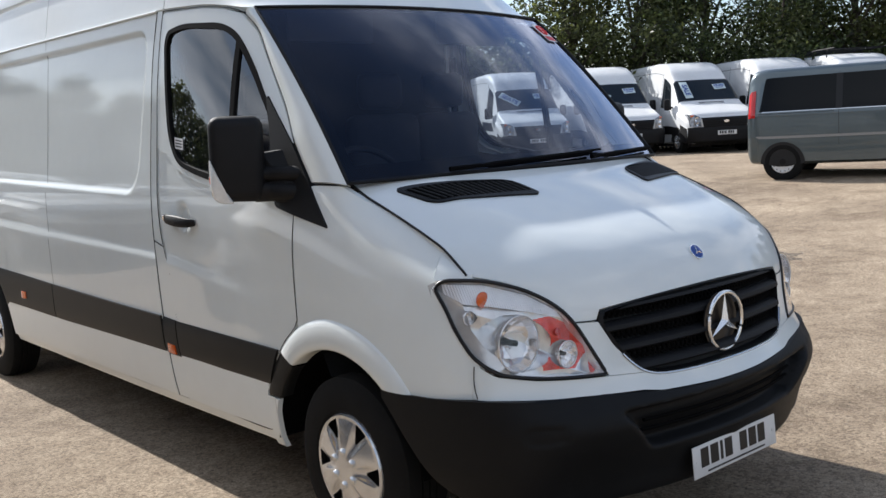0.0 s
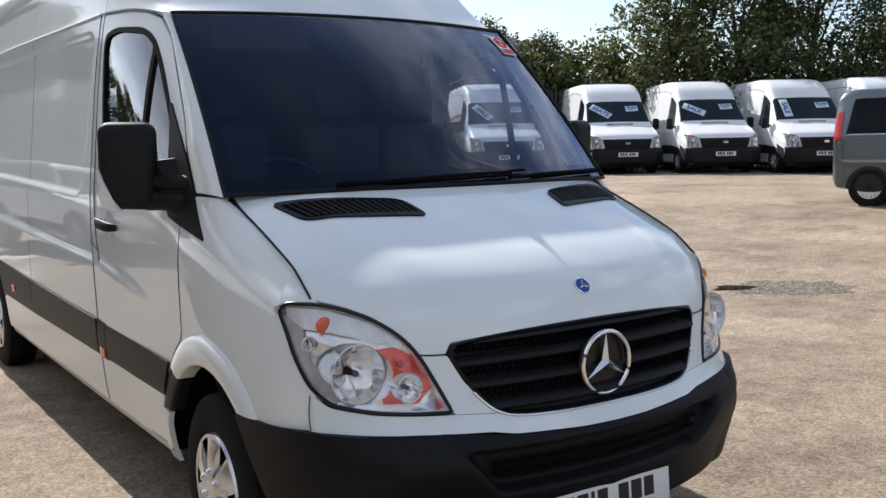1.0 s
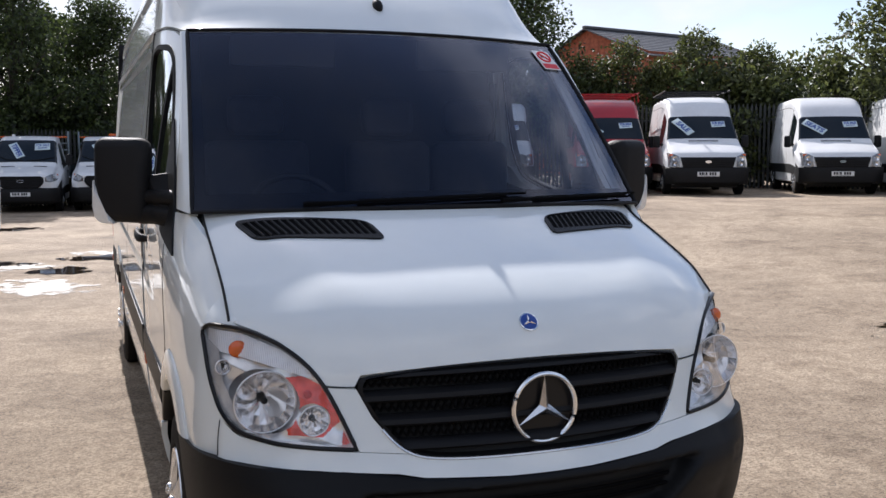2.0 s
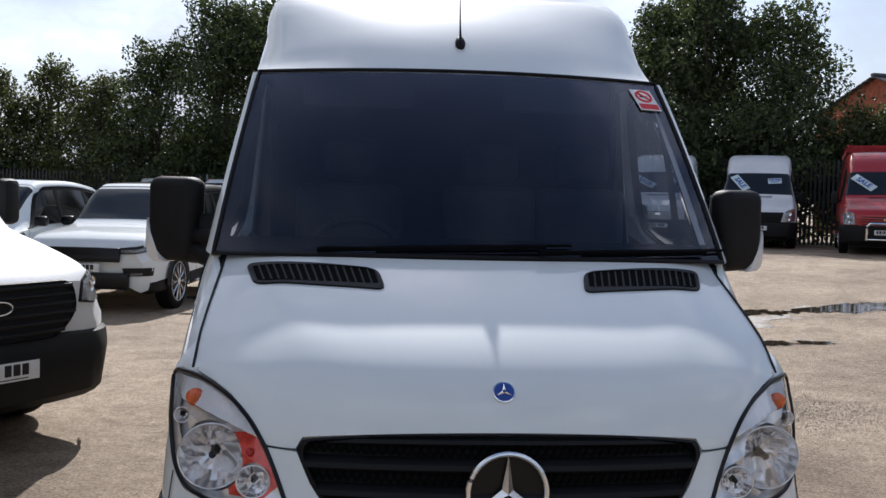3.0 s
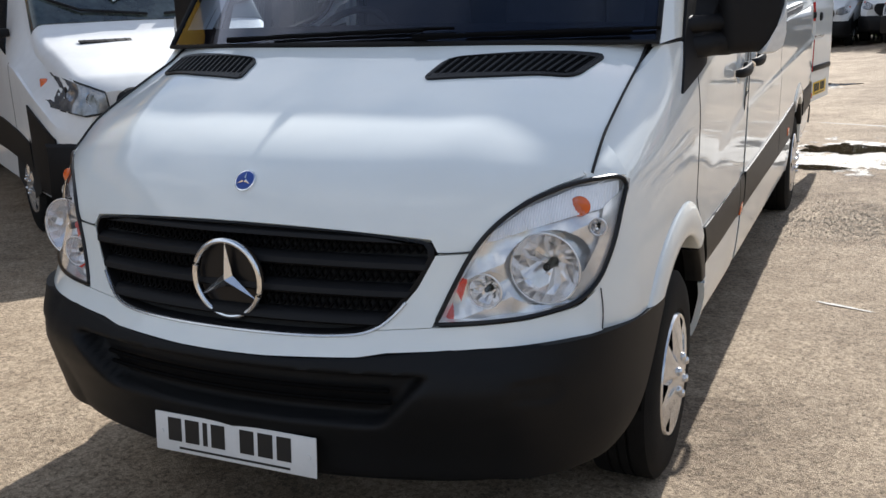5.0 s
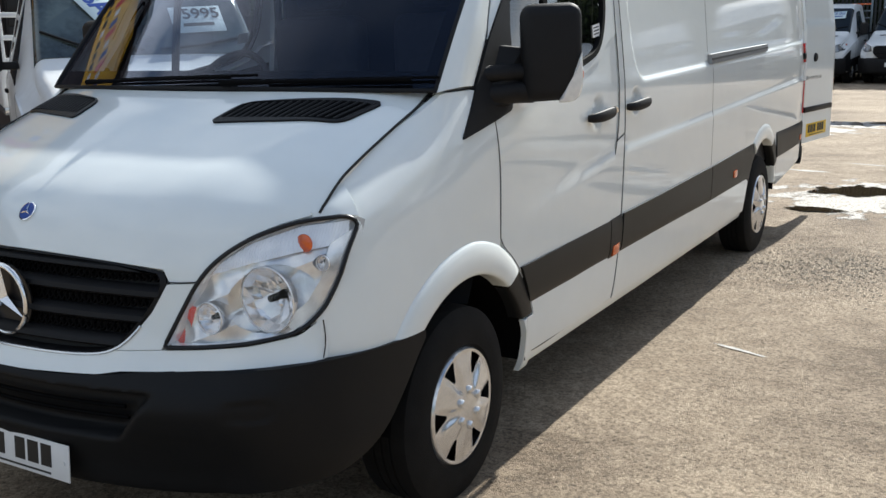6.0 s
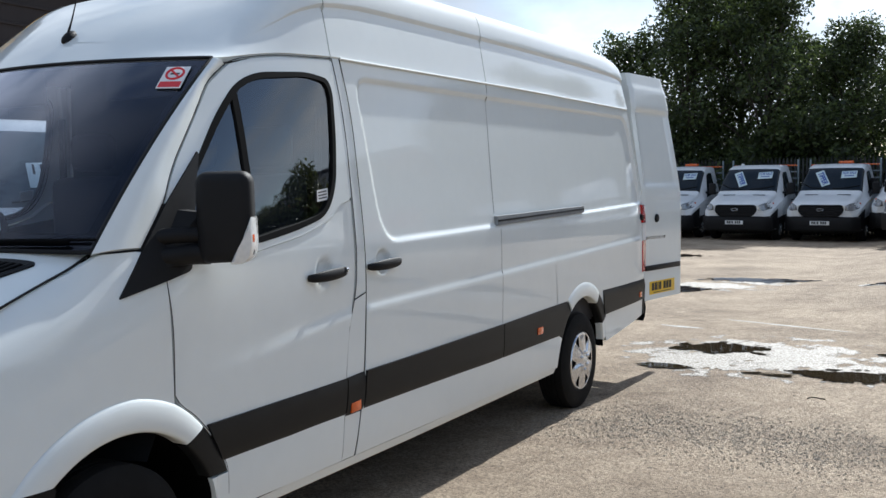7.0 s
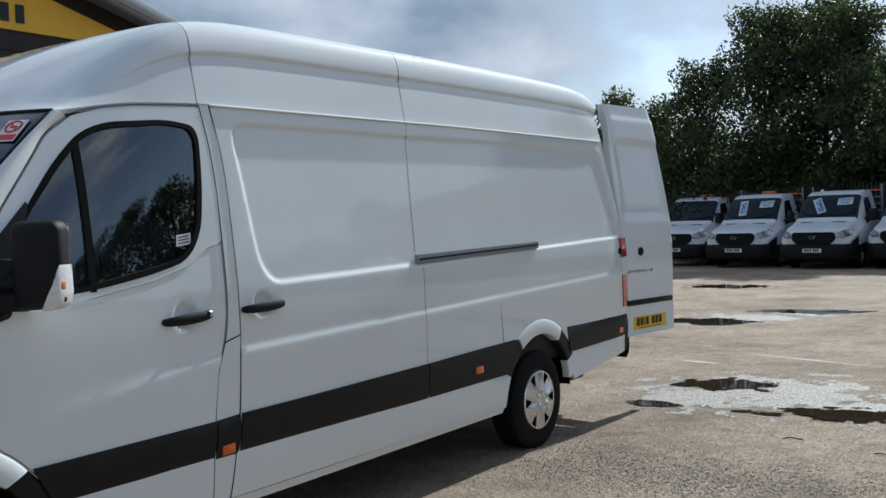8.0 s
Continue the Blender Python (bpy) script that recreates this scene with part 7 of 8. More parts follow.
def make_suv(label, at, roof=None, group="parked cars", name="parked_suv", paint=None):
    car = thing(name, label, "car", group)
    sh = Shell(CAR_SECS, 0.12)
    paint = paint or white_paint
    sh.body("body", paint, car, 0.07)
    sh.top_patch("windscreen", 1.46, 2.12, 9.2, dark_glass, car, label="dark windscreen reflecting the sky")
    sh.top_patch("roof_panel", 2.2, 4.3, 9.0, roof or paint, car, 0.005, label="dark roof panel")
    for s in (1, -1):
        sh.patch("side_window", 1.70, 2.72, 4.5, 7.6, s, tinted_glass, car, skew=0.55, label="dark side window")
        sh.patch("side_window", 2.78, 3.72, 4.5, 7.6, s, tinted_glass, car, label="dark side window")
        sh.patch("side_window", 3.78, 4.45, 4.6, 7.6, s, tinted_glass, car, skew1=-0.12, label="dark side window")
        sh.patch("window_pillar", 2.70, 2.80, 4.4, 7.7, s, seal_rubber, car, 0.012)
        sh.patch("window_pillar", 3.70, 3.80, 4.4, 7.7, s, seal_rubber, car, 0.012)
        sh.patch("window_pillar", 1.60, 1.72, 4.4, 7.7, s, seal_rubber, car, 0.010, skew=0.52, skew1=0.52)
        sh.patch("waist_strip", 1.66, 4.45, 4.25, 4.45, s, gloss_black, car, 0.010)
        sh.patch("bumper_valance", 0.06, 0.56, 0.1, 1.6, s, black_plastic, car, 0.012, label="dark lower valance")
        sh.patch("sill_trim", 1.35, 3.45, 0.2, 1.6, s, black_plastic, car, 0.012)
        sh.patch("door_seam", 2.74, 2.746, 0.9, 4.3, s, inner_dark, car, 0.002, n=3)
        sh.patch("door_seam", 1.62, 1.626, 0.9, 4.3, s, inner_dark, car, 0.002, n=3)
        sh.patch("wing_vent", 1.36, 1.50, 3.0, 3.7, s, gloss_black, car, 0.008, skew=-0.06, skew1=-0.06)
        for y in (2.45, 3.45):
            box_part("door_handle", (0.03, 0.20, 0.035), (s * 0.985, y, 1.02), paint, car, 0.01)
        box_part("side_step", (0.14, 1.75, 0.04), (s * 0.98, 2.42, 0.36), silver, car, 0.012, "silver side step")
        box_part("door_mirror", (0.20, 0.12, 0.15), (s * 1.08, 1.82, 1.18), gloss_black, car, 0.05, "dark door mirror")
        sh.patch("glass_band", 1.66, 4.55, 4.3, 8.6, s, seal_rubber, car, 0.004, n=30, skew=0.75, label="black pillars and roof edge")
        surround = sh.nose_part("headlamp", [(0.46, 0.795), (0.70, 0.80), (0.93, 0.855)], [(0.47, 0.875), (0.72, 0.90), (0.93, 0.955)], s, gloss_black, car, 0.014, label="slim clear headlamp in a dark surround")
        sh.nose_part("lamp_glass", [(0.52, 0.81), (0.72, 0.815), (0.92, 0.87)], [(0.53, 0.85), (0.74, 0.865), (0.92, 0.92)], s, lamp_grey, surround, 0.020)
        intake = sh.nose_part("fog_intake", [(0.56, 0.50), (0.90, 0.51)], [(0.54, 0.61), (0.91, 0.62)], s, gloss_black, car, 0.012, label="dark lower air intake")
        sh.nose_part("fog_lamp", [(0.64, 0.515), (0.80, 0.52)], [(0.64, 0.545), (0.80, 0.55)], s, lamp_grey, intake, 0.018)
        for cy in (0.93, 3.86):
            dark_arch(sh, car, cy, 0.385, s, 0.978)
            make_alloy(car, (s * 0.87, cy, 0.385), s, 0.385, 0.23, 0.285)
    box_part("grille", (1.05, 0.08, 0.19), (0, -0.02, 0.785), gloss_black, car, 0.02, "dark slim grille", rx=-10)
    box_part("lower_intake", (1.30, 0.08, 0.22), (0, -0.015, 0.44), gloss_black, car, 0.03)
    number_plate(car, pose(0, -0.062, 0.61, 90, 0, 0), plate_white)
    car.matrix_world = at
    return car


BUS_SECS = [
    (0.00, 0.36, 0.66, 0.86, 0.70, 0.78, 0.70, 0.06), (0.06, 0.30, 0.72, 0.98, 0.84, 0.88, 0.80, 0.07), (0.30, 0.28, 0.86, 1.08, 0.92, 0.94, 0.84, 0.08),
    (0.90, 0.28, 0.98, 1.22, 0.945, 0.955, 0.84, 0.08), (1.02, 0.28, 1.02, 1.30, 0.945, 0.955, 0.82, 0.08), (1.75, 0.28, 1.10, 1.80, 0.945, 0.955, 0.74, 0.09),
    (2.1, 0.28, 1.12, 1.90, 0.945, 0.955, 0.73, 0.10), (4.6, 0.28, 1.12, 1.90, 0.945, 0.955, 0.74, 0.12), (4.92, 0.30, 1.12, 1.86, 0.93, 0.945, 0.73, 0.14), (5.0, 0.40, 1.10, 1.70, 0.86, 0.88, 0.70, 0.14)]


def make_minibus(label, at):
    bus = thing("grey_minibus", label, "minibus")
    sh = Shell(BUS_SECS, 0.10)
    sh.body("body", grey_paint, bus, 0.08)
    sh.top_patch("windscreen", 1.05, 1.70, 9.2, dark_glass, bus)
    for s in (1, -1):
        sh.patch("side_window", 1.30, 2.25, 4.5, 7.6, s, tinted_glass, bus, skew=0.50, label="dark side window")
        sh.patch("side_window", 2.36, 3.48, 4.5, 7.6, s, tinted_glass, bus, label="dark side window")
        sh.patch("side_window", 3.58, 4.80, 4.5, 7.6, s, tinted_glass, bus, skew1=-0.10, label="dark side window")
        for y in (2.30, 3.53):
            sh.patch("door_seam", y, y + 0.006, 0.9, 7.9, s, inner_dark, bus, 0.002, n=3)
        sh.patch("window_strip", 1.25, 4.75, 4.28, 4.42, s, chrome, bus, 0.010, label="bright strip below the windows")
        sh.patch("window_pillar", 2.25, 2.36, 4.4, 7.6, s, grey_paint, bus, 0.012)
        sh.patch("window_pillar", 3.48, 3.58, 4.4, 7.6, s, gloss_black, bus, 0.012)
        sh.patch("rub_moulding", 1.4, 4.85, 2.15, 2.25, s, rail_metal, bus, 0.012, label="thin bright side moulding")
        sh.patch("slide_rail", 3.6, 4.85, 3.9, 4.02, s, inner_dark, bus, 0.003)
        sh.patch("bright_strip", 1.35, 3.80, 0.35, 0.75, s, chrome, bus, 0.014, label="bright sill strip")
        sh.patch("tail_lamp", 4.86, 4.97, 3.0, 6.5, s, red_lens, bus, 0.010, label="red tail lamp")
        sh.patch("rear_bumper_side", 4.82, 4.97, 0.3, 2.2, s, grey_paint, bus, 0.012)
        for y in (2.18, 2.50):
            box_part("door_handle", (0.03, 0.16, 0.035), (s * 0.965, y, 1.02), black_plastic, bus, 0.01)
        box_part("door_mirror", (0.18, 0.12, 0.22), (s * 1.05, 1.5, 1.22), grey_paint, bus, 0.05)
        for cy in (0.98, 4.42):
            dark_arch(sh, bus, cy, 0.31, s, 0.95)
            hub = make_wheel(bus, (s * 0.855, cy, 0.325), s, 0.325, 0.21, cap=False, rim_r=0.21)
            ring = []
            for q, d in ((0.19, 0.090), (0.178, 0.098), (0.14, 0.094), (0.115, 0.092), (0.05, 0.098)):
                ring.append([(s * d, q * math.cos(a), q * math.sin(a)) for a in np.linspace(0, 2 * math.pi, 48, endpoint=False)])
            v, f = grid(ring, lambda *p: p, closed=True)
            disc = mesh_object("steel_disc", v, f if s < 0 else flip(f), wheel_silver, hub, label="silver pressed steel wheel")
            v, f = lathe([(s * 0.09, 0.062), (s * 0.108, 0.052), (s * 0.108, 0.001)], 24)
            mesh_object("hub_cap", v, f, black_plastic, disc, label="dark hub cap")
            for k in range(14):
                a = 2 * math.pi * k / 14
                v, f = lathe([(s * 0.092, 0.012), (s * 0.098, 0.010), (s * 0.098, 0.001)], 8, at=(0, 0.155 * math.cos(a), 0.155 * math.sin(a)))
                mesh_object("wheel_hole", v, f, inner_dark, disc)
    box_part("grille", (0.9, 0.06, 0.16), (0, 0.0, 0.82), black_plastic, bus, 0.02)
    number_plate(bus, pose(0, -0.035, 0.52, 90, 0, 0), plate_white)
    bus.matrix_world = at
    return bus


def stand(x, y, heading, z=0.0):
    """Pose of a vehicle whose nose stands at x, y and points along the heading (degrees from +x)."""
    return pose(x, y, ground_z(x, y) + z, 0, 0, heading + 90)


def park_vehicles():
    make_yard_van(far_white, "white high-roof van with a sale card in its windscreen", stand(17.78, 14.42, 238))
    make_yard_van(far_white, "white high-roof van advertising its seats on a card", stand(16.15, 16.25, 239), "SEATS", -36)
    make_yard_van(far_white, "white high-roof van with an upright sale card", stand(19.33, 12.57, 238), "SALE", -82, -0.55)
    make_yard_van(far_white, "white high-roof van parked with the row", stand(20.6, 10.7, 237), "")
    make_yard_van(far_white, "white van with a dark roof rack", stand(21.6, 8.95, 235), "", rack=True)
    make_yard_van(red_paint, "red high-roof van with a chrome nudge bar", stand(11.3, 18.8, 245), "SALE", -40, rack=True, bar=True, red_grille=True, group="parked vans")
    make_yard_van(far_white, "white high-roof van with a dark roof rack", stand(12.95, 17.2, 243), "SALE", -48, rack=True)
    make_yard_van(far_white, "white van with a pale grille and sale card", stand(7.15, 22.6, 249), "SALE", -30, dark_nose=False)
    make_yard_van(far_white, "white high-roof van with a slanted sale card", stand(9.4, 21.6, 247), "SALE", -52)
    make_yard_van(far_white, "white high-roof van with a sale card, nose out", stand(4.85, 21.4, 262), "SALE", -30)
    make_yard_van(far_white, "white van beside the fence, partly hidden", stand(2.3, 24.2, 262), "SALE", -30)
    make_cab_truck("white tipper truck with a windscreen card", stand(-2.75, 27.4, 264), beacon=False)
    make_cab_truck("white tipper truck with an orange roof beacon", stand(-0.45, 27.5, 264), stripe=True)
    make_cab_truck("white tipper truck at the end of the row", stand(1.75, 27.7, 264), beacon=False)
    make_cab_truck("white truck with a card in its windscreen", stand(-5.15, 28.0, 264), card="SALE", card_roll=-80)
    make_cab_truck("white truck with an orange headboard rail", stand(-7.4, 28.9, 266), card="", beacon=True)
    make_cab_truck("white dropside truck with a price card", stand(-2.49, 3.36, 327), "dropside", "SALE", "", price=True, beacon=False, card_roll=-58, deep=3.4, card_x=-0.30)
    make_minibus("metallic grey minibus with dark windows", stand(14.55, 3.03, -70))
    make_suv("white four-wheel-drive car with a black roof", stand(-4.15, 10.82, 260.8), roof=seal_rubber)
    make_suv("white estate car parked behind the truck", stand(-6.4, 10.4, 262), name="parked_car")


park_vehicles()


# ---- trees, fence, buildings, puddles ----
def leaf_material(name, dark, light):
    m = bpy.data.materials.new(name)
    m.use_nodes = True
    nt = m.node_tree
    N, L = nt.nodes.new, nt.links.new
    for n in list(nt.nodes):
        nt.nodes.remove(n)
    out, mix, p, tr = N("ShaderNodeOutputMaterial"), N("ShaderNodeMixShader"), N("ShaderNodeBsdfPrincipled"), N("ShaderNodeBsdfTranslucent")
    geo, ramp, co, no, mul = N("ShaderNodeNewGeometry"), N("ShaderNodeValToRGB"), N("ShaderNodeTexCoord"), N("ShaderNodeTexNoise"), N("ShaderNodeMix")
    ramp.color_ramp.elements[0].color, ramp.color_ramp.elements[1].color = (*dark, 1), (*light, 1)
    L(geo.outputs["Random Per Island"], ramp.inputs["Fac"])
    no.inputs["Scale"].default_value = 0.6
    L(co.outputs["Object"], no.inputs["Vector"])
    mul.data_type, mul.blend_type = "RGBA", "MULTIPLY"
    mul.inputs["Factor"].default_value = 0.6
    L(ramp.outputs["Color"], mul.inputs["A"])
    L(no.outputs["Fac"], mul.inputs["B"])
    L(mul.outputs["Result"], p.inputs["Base Color"])
    p.inputs["Roughness"].default_value = 0.45
    L(mul.outputs["Result"], tr.inputs["Color"])
    mix.inputs[0].default_value = 0.4
    L(p.outputs[0], mix.inputs[1])
    L(tr.outputs[0], mix.inputs[2])
    L(mix.outputs[0], out.inputs["Surface"])
    return m


leaf_green = leaf_material("leaf_green", (0.018, 0.028, 0.011), (0.135, 0.185, 0.05))
leaf_olive = leaf_material("leaf_olive", (0.030, 0.040, 0.015), (0.21, 0.24, 0.07))
bark = material("bark", (0.09, 0.075, 0.06), 0.9, vary=0.5, scale=6.0, bump=0.6, bump_scale=40.0)
palisade_grey = material("galvanised_palisade", (0.045, 0.047, 0.045), 0.6, metal=0.3, vary=0.3, scale=3.0)


def leaves(rng, centres, radii, count, size):
    """Many small bent leaves round the given clump centres (verts, faces)."""
    verts, faces = [], []
    k = rng.choice(len(centres), count, p=radii ** 2 / (radii ** 2).sum())
    d = rng.normal(size=(count, 3))
    d /= np.linalg.norm(d, axis=1)[:, None]
    rad = radii[k] * (rng.random(count) ** 0.45)
    pos = centres[k] + d * rad[:, None] * np.array((1, 1, 0.8))
    a = rng.normal(size=(count, 3))
    a /= np.linalg.norm(a, axis=1)[:, None]
    b = np.cross(a, rng.normal(size=(count, 3)))
    b /= np.linalg.norm(b, axis=1)[:, None]
    sz = size * (0.55 + 0.9 * rng.random(count))
    n = np.cross(a, b)
    P = np.stack([pos - a * sz[:, None], pos + b * sz[:, None] * 0.5 + n * sz[:, None] * 0.15, pos + a * sz[:, None], pos - b * sz[:, None] * 0.5 + n * sz[:, None] * 0.15], 1).reshape(-1, 3)
    faces = np.arange(count * 4).reshape(-1, 4)
    return P, faces


def raw_mesh(name, P, F, mat, parent=None):
    me = bpy.data.meshes.new(name)
    me.from_pydata(P.tolist(), [], F.tolist())
    me.materials.append(mat)
    ob = new(name, me)
    ob.parent = parent
    return ob


def make_tree(seed, height, spread, count, mat, slim=1.0):
    """A tree at the origin: tapered trunk, limbs and a crown of small leaves in uneven clumps."""
    rng = np.random.default_rng(seed)
    tree = thing("tree", "tall leafy tree in full summer leaf", "tree", "trees behind the yard")
    vs, fs = [], []

    def limb(p0, p1, r0, r1, bend):
        pts = []
        for t in np.linspace(0, 1, 7):
            pts.append(Vector(p0).lerp(Vector(p1), t) + Vector(bend) * math.sin(math.pi * t))
        v, f = tube(pts, [r0 + (r1 - r0) * t for t in np.linspace(0, 1, 7)], 7)
        b = len(vs)
        vs.extend(v)
        fs.extend([tuple(i + b for i in q) for q in f])
    top = height * 0.82
    limb((0, 0, -0.2), (rng.normal() * 0.3, rng.normal() * 0.3, top), 0.17, 0.03, (rng.normal() * 0.15, rng.normal() * 0.15, 0))
    centres, radii = [], []
    n = int(34 * slim + 20)
    for k in range(n):
        h = height * (0.16 + 0.80 * (k + rng.random()) / n)
        q = (h / height - 0.16) / 0.84
        reach = spread * (0.55 + 0.75 * math.sin(math.pi * min(1, 0.22 + 0.78 * q))) * (1.08 - 0.75 * q ** 2.2) * (0.55 + 0.65 * rng.random())
        a = rng.random() * 2 * math.pi
        end = (reach * math.cos(a) * 0.8, reach * math.sin(a) * 0.8, h)
        if k % 2 == 0:
            limb((0, 0, h * 0.62), end, 0.05, 0.012, (0, 0, 0.15))
        centres.append(end)
        radii.append(spread * (0.22 + 0.24 * rng.random()) * (1.0 - 0.30 * q))
        if rng.random() < 0.6:
            centres.append((end[0] * 0.45, end[1] * 0.45, h + 0.2))
            radii.append(spread * 0.30)
    for k in range(7):
        a = rng.random() * 2 * math.pi
        centres.append((0.25 * spread * math.cos(a), 0.25 * spread * math.sin(a), height * (0.9 + 0.1 * rng.random())))
        radii.append(spread * 0.15)
    mesh_object("trunk", vs, fs, bark, tree, label="grey brown trunk and limbs")
    P, F = leaves(rng, np.array(centres), np.array(radii), count, 0.070)
    raw_mesh("crown", P, F, mat, tree)
    return tree


def plant_trees():
    kinds = [make_tree(11, 7.9, 2.9, 22000, leaf_green), make_tree(23, 7.4, 2.6, 19000, leaf_green), make_tree(37, 6.2, 2.2, 13000, leaf_olive), make_tree(41, 8.2, 3.2, 24000, leaf_green), make_tree(53, 5.5, 1.9, 10000, leaf_olive)]
    heights = [7.9, 7.4, 6.2, 8.2, 5.5]
    # x, y, height, kind
    spots = [
        (-8.1, 34.0, 7.2, 1), (-6.0, 34.2, 8.8, 3), (-3.2, 34.0, 8.5, 0), (-0.4, 34.4, 6.6, 3), (2.2, 33.4, 7.2, 1), (-4.6, 37.0, 8.6, 0), (-1.6, 37.0, 7.0, 1),
        (-10.6, 35.0, 6.0, 2), (-12.6, 36.2, 6.6, 4), (-14.6, 35.6, 6.4, 2), (-16.8, 36.0, 5.9, 4), (-19.0, 36.5, 6.3, 2), (-21.5, 36.0, 5.6, 4), (-24.5, 36.0, 6.2, 2), (-28.0, 35.0, 6.0, 4),
        (4.6, 31.4, 6.4, 2), (6.9, 30.6, 7.0, 1), (9.2, 29.2, 7.0, 0), (10.4, 28.2, 7.8, 3), (12.4, 27.3, 7.6, 1), (11.0, 31.0, 7.8, 0),
        (14.2, 25.9, 3.4, 4), (15.5, 25.2, 3.8, 4), (16.4, 24.6, 4.1, 2), (17.4, 24.0, 4.0, 4), (18.9, 22.8, 3.6, 4), (20.3, 21.2, 3.7, 2),
        (21.4, 19.6, 5.4, 4), (22.6, 18.0, 6.8, 2), (24.2, 16.4, 7.0, 1), (25.4, 14.4, 6.4, 2), (26.4, 12.6, 7.3, 1), (27.6, 10.8, 6.7, 2), (28.6, 8.6, 7.4, 1), (29.4, 6.0, 6.7, 2), (30.4, 3.2, 7.2, 1),
        (31, 0.0, 7.0, 2), (31.5, -4.0, 7.6, 1), (32, -8.5, 6.6, 2), (32, -13.0, 8.0, 0), (30, -18, 7.0, 2), (25, -23, 7.5, 1), (18, -26, 7.0, 2), (10, -28, 8.2, 0), (2, -29, 6.5, 2), (-7, -29, 7.5, 1), (-15, -27, 6.5, 2)]
    rng = np.random.default_rng(5)
    used = set()
    for x, y, h, k in spots:
        s = h / heights[k]
        m = pose(x, y, ground_z(x, y) - 0.05, 0, 0, rng.random() * 360) @ Matrix.Diagonal((s * (0.95 + 0.15 * rng.random()), s, s, 1))
        if k in used:
            copy_thing(kinds[k], m)
        else:
            kinds[k].matrix_basis = m
            used.add(k)


plant_trees()

FENCE = [(-30, 31.8), (-12, 32.6), (3, 31.0), (9, 27.2), (16.5, 22.2), (22, 16.8), (26.5, 10.5), (29, 4.0), (30, -10)]


def make_boundary():
    rng = np.random.default_rng(9)
    line = resample(FENCE, 700)
    vs, fs = [], []
    for i, (x, y) in enumerate(line):
        d = line[min(i + 1, 699)] - line[max(i - 1, 0)]
        d = d / np.linalg.norm(d) * 0.034
        n = np.array((-d[1], d[0])) * 0.5
        z = ground_z(x, y)
        b = len(vs)
        for h in (0.0, 2.35):
            for u in (-1, 1):
                for w in (-1, 1):
                    vs.append((x + u * d[0] + w * n[0], y + u * d[1] + w * n[1], z + h))
        vs.append((x, y, z + 2.48 + 0.03 * rng.random()))
        fs += [(b, b + 1, b + 5, b + 4), (b + 2, b + 6, b + 7, b + 3), (b, b + 4, b + 6, b + 2), (b + 1, b + 3, b + 7, b + 5), (b + 4, b + 5, b + 8), (b + 6, b + 8, b + 7), (b + 4, b + 8, b + 6), (b + 5, b + 7, b + 8)]
    fence = mesh_object("palisade_fence", vs, fs, palisade_grey, smooth=False)
    tagged(fence, "grey steel palisade fence with pointed pales", "fence", kind="stuff")
    for h in (0.5, 2.0):
        v, f = tube([(x, y + 0.03, ground_z(x, y) + h) for x, y in resample(FENCE, 120)], 0.035, 6)
        r = mesh_object("fence_rail", v, f, palisade_grey, fence)
    # undergrowth behind the fence
    cs, rs = [], []
    for x, y in resample(FENCE, 330):
        n = np.array((x, y - 3.5)) / np.hypot(x, y - 3.5)
        for k in range(4):
            o = 0.9 + 2.6 * rng.random()
            cs.append((x + n[0] * o + rng.normal() * 0.4, y + n[1] * o, ground_z(x, y) + 0.3 + 3.0 * rng.random()))
            rs.append(0.55 + 0.5 * rng.random())
    P, F = leaves(rng, np.array(cs), np.array(rs), 150000, 0.095)
    hedge = raw_mesh("undergrowth", P, F, leaf_green)
    tagged(hedge, "dense green undergrowth behind the fence", "bushes", kind="stuff")
    # brambles beside the brick house
    cs = [(17.3 + 3.4 * rng.random() + 0.4 * rng.normal(), 23.6 - 3.0 * rng.random() + 1.5 * rng.random(), 1.0 + 3.4 * rng.random()) for _ in range(60)]
    P, F = leaves(rng, np.array(cs), np.full(60, 0.7), 16000, 0.10)
    tagged(raw_mesh("bramble_hedge", P, F, leaf_olive), "olive green overgrown hedge with loose shoots", "hedge", kind="stuff")


make_boundary()

brick_red = material("red_brickwork", (0.40, 0.115, 0.06), 0.85, vary=0.45, scale=5.0, bump=0.4, bump_scale=60.0)
slate = material("grey_slate", (0.11, 0.115, 0.125), 0.6, vary=0.35, scale=4.0, bump=0.2, bump_scale=30.0, by_object=0.3)
# brown darkened to carry the deep shade on the front wall
cladding = material("shaded_brown_cladding", (0.028, 0.019, 0.017), 0.7, vary=0.3, scale=2.0, bump=0.1)
sign_yellow = material("yellow_sign_board", (0.80, 0.45, 0.02), 0.5, vary=0.08, scale=1.5)
# orange darkened too, as the board hangs in the wall's shade
shade_orange = material("shaded_orange_board", (0.27, 0.12, 0.018), 0.6, vary=0.12, scale=1.5)
verge_grey = material("grey_verge_board", (0.30, 0.31, 0.32), 0.6, vary=0.15)


